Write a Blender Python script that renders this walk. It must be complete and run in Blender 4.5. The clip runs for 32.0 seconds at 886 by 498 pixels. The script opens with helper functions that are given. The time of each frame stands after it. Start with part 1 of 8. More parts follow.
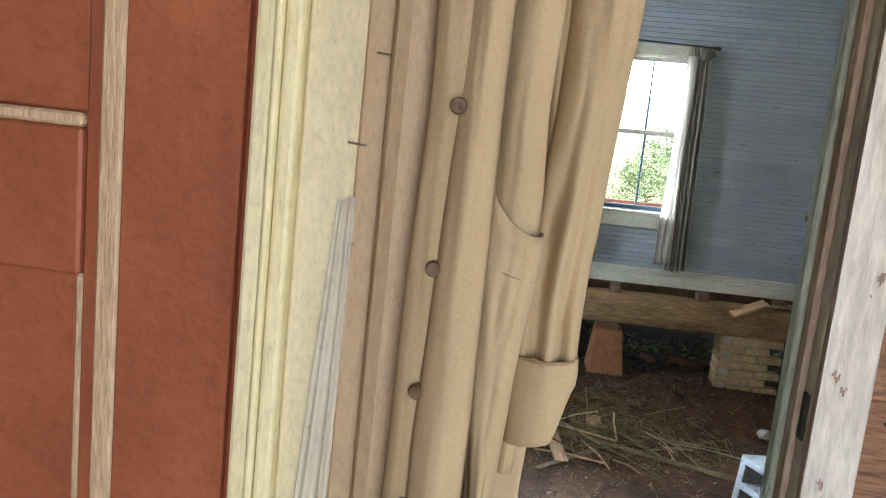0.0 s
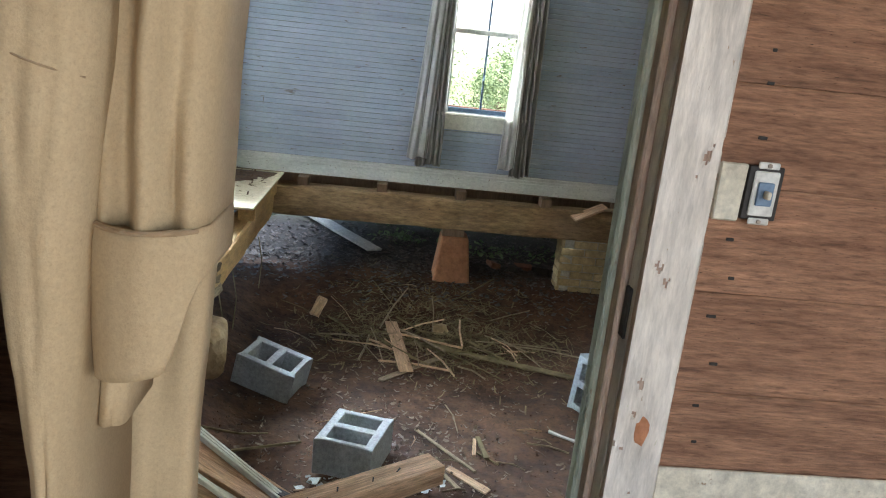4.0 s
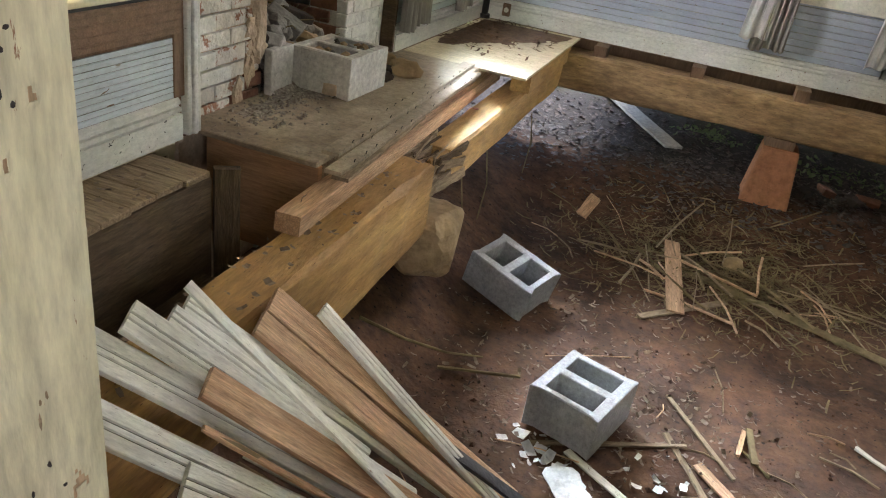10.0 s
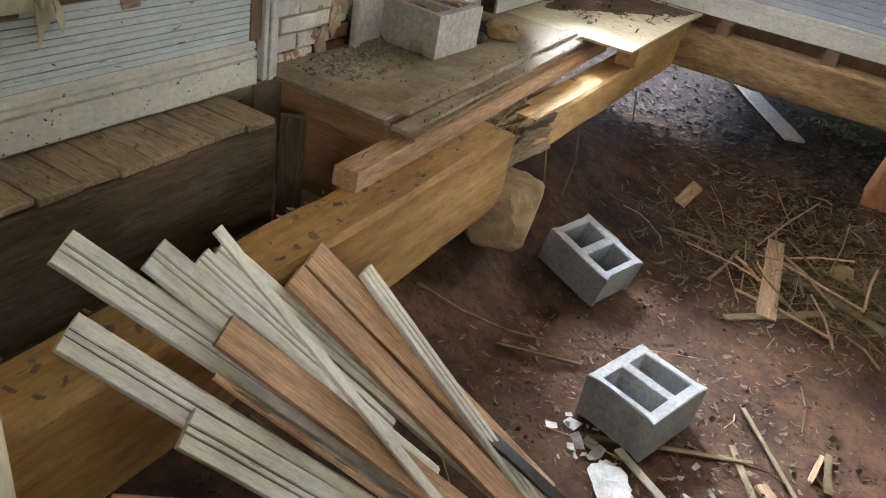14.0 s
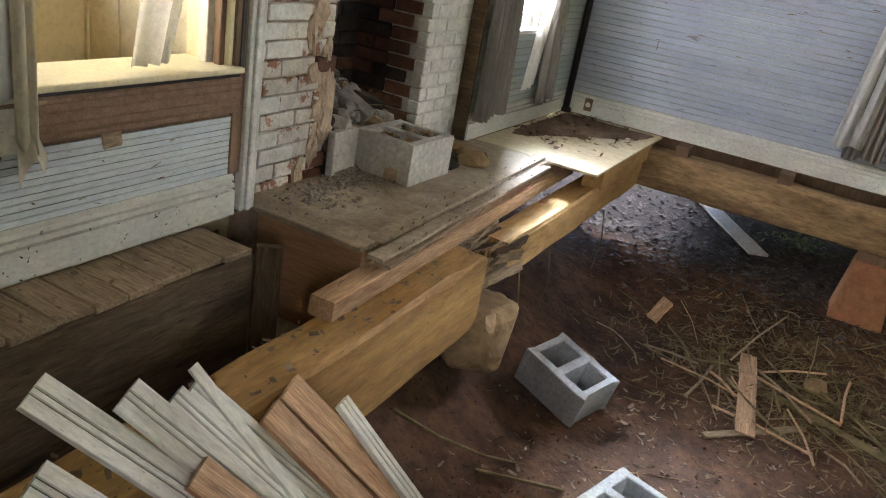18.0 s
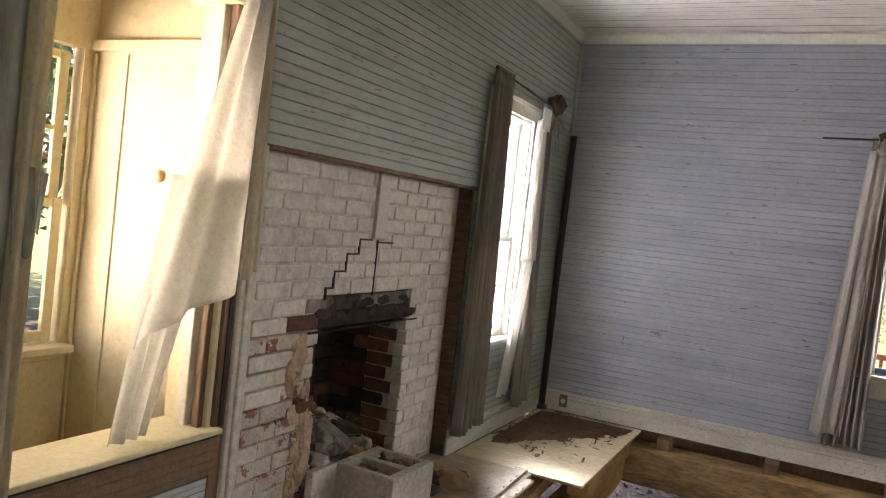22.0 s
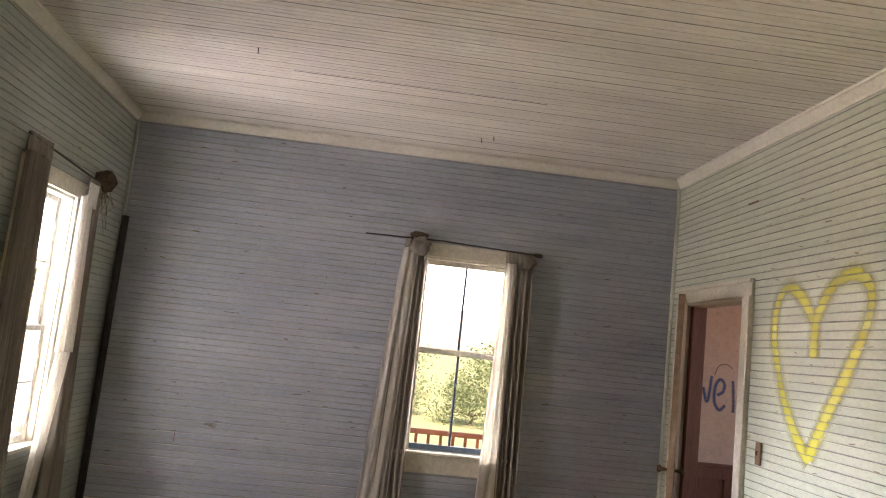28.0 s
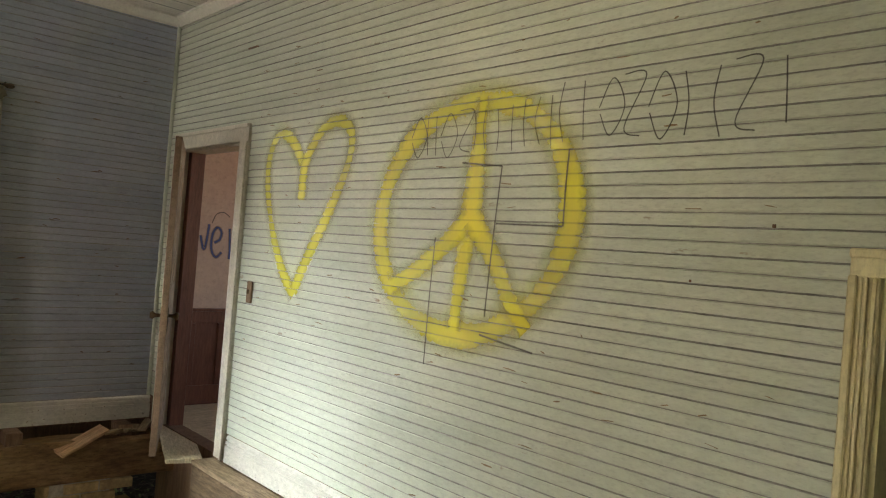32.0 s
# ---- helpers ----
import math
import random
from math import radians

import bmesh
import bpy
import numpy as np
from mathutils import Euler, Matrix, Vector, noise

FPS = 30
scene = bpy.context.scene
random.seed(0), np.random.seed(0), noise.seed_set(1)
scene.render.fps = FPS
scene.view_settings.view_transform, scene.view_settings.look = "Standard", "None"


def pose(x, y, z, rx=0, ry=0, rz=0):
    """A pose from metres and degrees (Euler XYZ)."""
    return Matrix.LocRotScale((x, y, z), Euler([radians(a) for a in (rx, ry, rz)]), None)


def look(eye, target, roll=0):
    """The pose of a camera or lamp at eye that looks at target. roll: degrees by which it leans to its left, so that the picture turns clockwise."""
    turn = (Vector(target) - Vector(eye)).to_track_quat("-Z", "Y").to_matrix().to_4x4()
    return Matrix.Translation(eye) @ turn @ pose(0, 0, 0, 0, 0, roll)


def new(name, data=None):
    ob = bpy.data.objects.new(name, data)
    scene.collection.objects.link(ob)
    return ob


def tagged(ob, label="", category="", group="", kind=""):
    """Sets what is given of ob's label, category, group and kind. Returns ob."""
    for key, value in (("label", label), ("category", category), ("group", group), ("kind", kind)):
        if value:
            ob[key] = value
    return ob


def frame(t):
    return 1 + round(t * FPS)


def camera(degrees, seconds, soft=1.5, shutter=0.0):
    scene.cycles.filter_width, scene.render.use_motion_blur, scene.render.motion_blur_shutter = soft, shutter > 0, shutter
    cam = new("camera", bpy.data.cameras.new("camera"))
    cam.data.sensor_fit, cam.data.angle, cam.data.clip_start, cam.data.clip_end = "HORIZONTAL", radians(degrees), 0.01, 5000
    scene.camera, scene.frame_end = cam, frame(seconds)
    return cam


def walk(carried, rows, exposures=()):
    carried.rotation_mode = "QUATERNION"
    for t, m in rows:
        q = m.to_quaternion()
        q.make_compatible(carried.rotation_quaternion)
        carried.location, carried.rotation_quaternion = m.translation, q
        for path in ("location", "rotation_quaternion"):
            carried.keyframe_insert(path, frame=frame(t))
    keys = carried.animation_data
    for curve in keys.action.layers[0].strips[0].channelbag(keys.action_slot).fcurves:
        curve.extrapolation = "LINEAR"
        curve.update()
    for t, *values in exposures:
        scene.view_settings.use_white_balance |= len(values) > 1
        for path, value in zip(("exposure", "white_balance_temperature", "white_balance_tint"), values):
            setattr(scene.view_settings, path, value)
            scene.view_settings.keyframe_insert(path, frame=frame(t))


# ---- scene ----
PATH = [
    (0, (1.499, -1.598, 1.271), (1.279, 0.362, 0.937), 5.3),
    (0.5, (1.55, -1.567, 1.269), (1.312, 0.39, 0.93), 4.8),
    (1, (1.58, -1.556, 1.264), (1.353, 0.401, 0.92), 4.6),
    (1.5, (1.58, -1.559, 1.263), (1.389, 0.401, 0.914), 4.8),
    (2, (1.627, -1.552, 1.25), (1.495, 0.41, 0.888), 5.0),
    (2.5, (1.637, -1.544, 1.238), (1.563, 0.419, 0.86), 5.4),
    (3, (1.614, -1.475, 1.233), (1.669, 0.485, 0.839), 5.9),
    (3.5, (1.588, -1.402, 1.211), (1.773, 0.538, 0.766), 6.1),
    (5.5, (1.819, -1.172, 1.138), (1.65, 0.695, 0.442), 7.3),
    (6, (1.805, -1.067, 1.157), (1.481, 0.768, 0.431), 7.4),
    (6.5, (1.744, -0.954, 1.181), (1.496, 0.902, 0.477), 8.1),
    (7, (1.724, -0.85, 1.144), (1.444, 0.999, 0.435), 8.3),
    (7.5, (1.788, -0.708, 1.104), (1.278, 1.073, 0.352), 6.9),
    (8, (1.803, -0.582, 1.066), (1.218, 1.158, 0.272), 8.5),
    (8.5, (1.796, -0.479, 1.051), (1.172, 1.234, 0.23), 7.2),
    (9, (1.763, -0.406, 1.052), (1.179, 1.307, 0.2), 6.4),
    (9.5, (1.712, -0.373, 1.035), (1.187, 1.34, 0.146), 7.6),
    (10, (1.703, -0.369, 1.042), (1.184, 1.328, 0.12), 9.1),
    (10.5, (1.737, -0.326, 1.038), (1.164, 1.346, 0.101), 10.5),
    (11, (1.765, -0.254, 1.018), (1.052, 1.338, 0.04), 10.4),
    (11.5, (1.778, -0.235, 1.009), (0.981, 1.29, -0.01), 9.5),
    (12, (1.787, -0.225, 1.002), (0.992, 1.281, -0.046), 9.5),
    (12.5, (1.807, -0.217, 1.008), (1.021, 1.289, -0.048), 9.6),
    (13, (1.823, -0.207, 1.005), (1.05, 1.304, -0.052), 10.0),
    (13.5, (1.827, -0.203, 1.008), (1.068, 1.323, -0.039), 10.4),
    (14, (1.817, -0.193, 1.008), (1.071, 1.349, -0.025), 11.0),
    (14.5, (1.819, -0.192, 1.02), (1.079, 1.38, 0.028), 11.3),
    (16.5, (1.813, -0.202, 1.028), (1.13, 1.428, 0.093), 13.2),
    (17, (1.811, -0.209, 1.032), (1.109, 1.45, 0.162), 13.7),
    (17.5, (1.808, -0.211, 1.036), (1.07, 1.447, 0.195), 12.2),
    (18, (1.798, -0.197, 1.057), (1.008, 1.474, 0.294), 10.2),
    (18.5, (1.79, -0.185, 1.101), (0.94, 1.509, 0.462), 9.1),
    (19, (1.772, -0.187, 1.145), (0.881, 1.52, 0.604), 8.7),
    (19.5, (1.771, -0.173, 1.163), (0.85, 1.542, 0.703), 8.2),
    (20, (1.764, -0.18, 1.188), (0.836, 1.546, 0.789), 8.2),
    (20.5, (1.757, -0.193, 1.216), (0.84, 1.548, 0.862), 8.2),
    (21, (1.747, -0.181, 1.249), (0.849, 1.586, 0.982), 8.1),
    (21.5, (1.743, -0.184, 1.281), (0.851, 1.598, 1.114), 7.3),
    (22, (1.734, -0.187, 1.314), (0.85, 1.604, 1.23), 6.5),
    (22.5, (1.725, -0.193, 1.333), (0.843, 1.602, 1.326), 5.8),
    (23, (1.728, -0.2, 1.359), (0.844, 1.594, 1.421), 5.2),
    (23.5, (1.728, -0.204, 1.37), (0.847, 1.588, 1.487), 4.8),
    (24, (1.732, -0.205, 1.38), (0.86, 1.587, 1.541), 4.6),
    (24.5, (1.744, -0.202, 1.384), (0.892, 1.596, 1.592), 4.5),
    (26.5, (1.809, -0.183, 1.431), (1.198, 1.684, 1.807), 6.1),
    (27, (1.784, -0.157, 1.39), (1.367, 1.768, 1.739), 5.7),
    (27.5, (1.747, -0.12, 1.378), (1.651, 1.857, 1.671), 5.6),
    (28, (1.788, -0.083, 1.345), (1.945, 1.894, 1.604), 6.2),
    (28.5, (1.778, -0.076, 1.329), (2.1, 1.884, 1.567), 6.4),
    (29, (1.794, -0.063, 1.325), (2.271, 1.867, 1.546), 6.6),
    (29.5, (1.827, -0.048, 1.317), (2.419, 1.852, 1.517), 6.6),
    (30, (1.8250, -0.0440, 1.3050), (2.5400, 1.8160, 1.4850), 6.4),
    (30.5, (1.8380, -0.0260, 1.3020), (2.7180, 1.7650, 1.4390), 6.3),
    (31, (1.8720, -0.0103, 1.2930), (2.8790, 1.7147, 1.3820), 6.3),
    (31.5, (1.8780, -0.0007, 1.2830), (3.0340, 1.6303, 1.3380), 5.7),
    (32, (1.8800, 0.0160, 1.2640), (3.2050, 1.5150, 1.2820), 4.7),
]
cam = camera(60.5, 32.0, soft=1.1)
walk(cam, [(t, look(eye, target, roll)) for t, eye, target, roll in PATH],
     exposures=((0, 2.45, 6300, 9), (1.5, 2.3, 6300, 8), (3.5, 2.2, 6300, 8), (6, 2.5, 6500, 12), (12, 2.65, 7300, 18), (17, 2.5, 7000, 18), (20, 2.3, 7300, 25), (22, 1.85, 7700, 28), (24, 1.6, 7200, 29), (27, 1.85, 8000, 32), (29, 1.6, 8900, 24), (32, 1.43, 8900, 17)))

# ---- light ----
world = bpy.data.worlds.new("sky")
scene.world = world
world.use_nodes = True
wn = world.node_tree.nodes
sky = wn.new("ShaderNodeTexSky")
sky.sky_type = "NISHITA"
sky.sun_disc = False
sky.sun_elevation = radians(60)
sky.sun_rotation = radians(195)
wn["Background"].inputs["Strength"].default_value = 0.15
world.node_tree.links.new(sky.outputs["Color"], wn["Background"].inputs["Color"])

SUN_AZ = radians(195)
SUN_EL = radians(60)
sun_data = bpy.data.lights.new("sun", "SUN")
sun_data.energy = 5.0
sun_data.angle = radians(0.6)
sun_data.color = (1.0, 0.95, 0.86)
sun = new("sun", sun_data)
toward = Vector((math.sin(SUN_AZ) * math.cos(SUN_EL), math.cos(SUN_AZ) * math.cos(SUN_EL), math.sin(SUN_EL)))
sun.matrix_world = look((0, 0, 30), Vector((0, 0, 30)) - toward)


def window_lamp(name, eye, target, w, h, watts, color):
    """An area lamp added at or beyond an opening in place of sky light."""
    data = bpy.data.lights.new(name, "AREA")
    data.shape, data.size, data.size_y, data.energy, data.color = "RECTANGLE", w, h, watts, color
    ob = new(name, data)
    ob.matrix_world = look(eye, target)
    return ob


# two fill lamps added at unseen openings behind the camera
window_lamp("hall_south_fill", (2.3, -3.68, 1.15), (1.6, 0, 0.5), 1.3, 1.9, 7.8, (0.97, 0.98, 1.0))
window_lamp("hall_east_fill", (3.56, -1.95, 1.30), (1.2, 0.1, 0.3), 1.0, 1.3, 3.5, (0.97, 0.98, 1.0))
# lamp added beyond the sunroom window, tilted up to lift the ceiling
sunroom_lamp = window_lamp("sunroom_light", (-1.06, 0.90, 1.20), (2.6, 2.0, 2.4), 1.4, 1.0, 10.5, (1.0, 0.96, 0.86))
sunroom_lamp.data.spread = radians(95)
# long lamp added outside the north window in place of sky
window_lamp("north_sky_lamp", (2.40, 7.05, 2.02), (2.0, 3.0, 0.4), 6.0, 0.62, 130, (0.86, 0.92, 1.0))
# lamps added outside the west window, narrowed onto the east wall and the pit
beam_lamp = window_lamp("west_wall_patch_lamp", (-1.15, 4.42, 2.26), (3.9, 3.30, 0.45), 0.8, 0.5, 24, (0.58, 0.77, 1.0))
beam_lamp.data.spread = radians(42)
pit_lamp = window_lamp("west_pit_lamp", (-0.75, 5.10, 2.20), (1.6, 1.4, -0.8), 1.3, 1.2, 100, (0.62, 0.79, 1.0))
pit_lamp.data.spread = radians(66)
# lamp added in the window opening, tilted up to brighten the ceiling
window_lamp("west_window_sky", (-0.32, 4.09, 1.25), (1.0, 3.95, 1.85), 0.7, 1.3, 12.5, (0.84, 0.87, 1.0))

# ---- materials ----


def mat(name, c1, c2, rough=0.8, scale=6.0, stretch=(1, 1, 1), bump=0.15, fine=60.0, c3=None, spots=0.0, metal=0.0, jitter=0.0,
        spot_scale=9.0, spot_edge=0.05, world_space=False, grain=0.22, speck=0.0):
    """A surface: two tones in large and fine noise, stains of a third tone, fine relief, a random tone for each piece."""
    m = bpy.data.materials.new(name)
    m.use_nodes = True
    nt = m.node_tree
    n, ln = nt.nodes, nt.links
    bsdf = n["Principled BSDF"]
    co = n.new("ShaderNodeTexCoord")
    mp = n.new("ShaderNodeMapping")
    mp.inputs["Scale"].default_value = stretch
    geo = n.new("ShaderNodeNewGeometry")
    ln.new(geo.outputs["Position"] if world_space else co.outputs["Object"], mp.inputs["Vector"])
    info = n.new("ShaderNodeObjectInfo")
    shift = n.new("ShaderNodeVectorMath")
    shift.operation = "ADD"
    sc = n.new("ShaderNodeMath")
    sc.operation = "MULTIPLY"
    sc.inputs[1].default_value = 37.0 if not world_space else 0.0
    ln.new(info.outputs["Random"], sc.inputs[0])
    ln.new(mp.outputs["Vector"], shift.inputs[0])
    ln.new(sc.outputs[0], shift.inputs[1])

    def noise_at(s, detail=4.0, rough_=0.6):
        t = n.new("ShaderNodeTexNoise")
        t.inputs["Scale"].default_value = s
        t.inputs["Detail"].default_value = detail
        t.inputs["Roughness"].default_value = rough_
        ln.new(shift.outputs[0], t.inputs["Vector"])
        return t

    def ramp(src, lo, hi):
        r = n.new("ShaderNodeMapRange")
        r.inputs["From Min"].default_value, r.inputs["From Max"].default_value = lo, hi
        ln.new(src, r.inputs["Value"])
        return r.outputs["Result"]

    def mix(fac, a, b):
        x = n.new("ShaderNodeMix")
        x.data_type = "RGBA"
        if isinstance(fac, float):
            x.inputs[0].default_value = fac
        else:
            ln.new(fac, x.inputs[0])
        for sock, v in ((6, a), (7, b)):
            if isinstance(v, tuple):
                x.inputs[sock].default_value = (*v, 1)
            else:
                ln.new(v, x.inputs[sock])
        return x.outputs[2]

    big, small = noise_at(scale), noise_at(fine, 3.0)
    col = mix(ramp(big.outputs["Fac"], 0.3, 0.7), c1, c2)
    dark = tuple(v * 0.6 for v in c1)
    col = mix(ramp(small.outputs["Fac"], 0.52, 1.1), col, dark)
    if grain:  # streaks along the grain, darker and lighter than the mean
        g = noise_at(fine * 0.45, 6.0, 0.72)
        gv = n.new("ShaderNodeMapRange")
        gv.inputs["From Min"].default_value, gv.inputs["From Max"].default_value = 0.30, 0.68
        gv.inputs["To Min"].default_value, gv.inputs["To Max"].default_value = 1 - 1.5 * grain, 1 + grain
        ln.new(g.outputs["Fac"], gv.inputs["Value"])
        gh = n.new("ShaderNodeHueSaturation")
        ln.new(gv.outputs["Result"], gh.inputs["Value"])
        ln.new(col, gh.inputs["Color"])
        col = gh.outputs["Color"]
    if speck:  # small dark specks of dirt
        sk = noise_at(fine * 1.7, 2.0, 0.5)
        col = mix(ramp(sk.outputs["Fac"], 0.74 - 0.16 * speck, 0.78 - 0.16 * speck), col, tuple(v * 0.3 for v in c1))
    if c3 and spots > 0:
        sp = noise_at(spot_scale, 5.0, 0.65)
        edge = 0.72 - 0.3 * spots
        col = mix(ramp(sp.outputs["Fac"], edge, edge + spot_edge), col, c3)
    if jitter:
        hsv = n.new("ShaderNodeHueSaturation")
        ln.new(ramp(info.outputs["Random"], 0.0, 1.0), hsv.inputs["Value"])
        r = hsv.inputs["Value"].links[0].from_node
        r.inputs["To Min"].default_value, r.inputs["To Max"].default_value = 1 - jitter, 1 + jitter
        ln.new(col, hsv.inputs["Color"])
        col = hsv.outputs["Color"]
    ln.new(col, bsdf.inputs["Base Color"])
    bsdf.inputs["Roughness"].default_value = rough
    bsdf.inputs["Metallic"].default_value = metal
    bsdf.inputs["Specular IOR Level"].default_value = 0.35
    b = n.new("ShaderNodeBump")
    b.inputs["Strength"].default_value = bump
    b.inputs["Distance"].default_value = 0.01
    ln.new(small.outputs["Fac"], b.inputs["Height"])
    b2 = n.new("ShaderNodeBump")
    b2.inputs["Strength"].default_value = bump
    b2.inputs["Distance"].default_value = 0.02
    ln.new(big.outputs["Fac"], b2.inputs["Height"])
    ln.new(b.outputs["Normal"], b2.inputs["Normal"])
    ln.new(b2.outputs["Normal"], bsdf.inputs["Normal"])
    return m


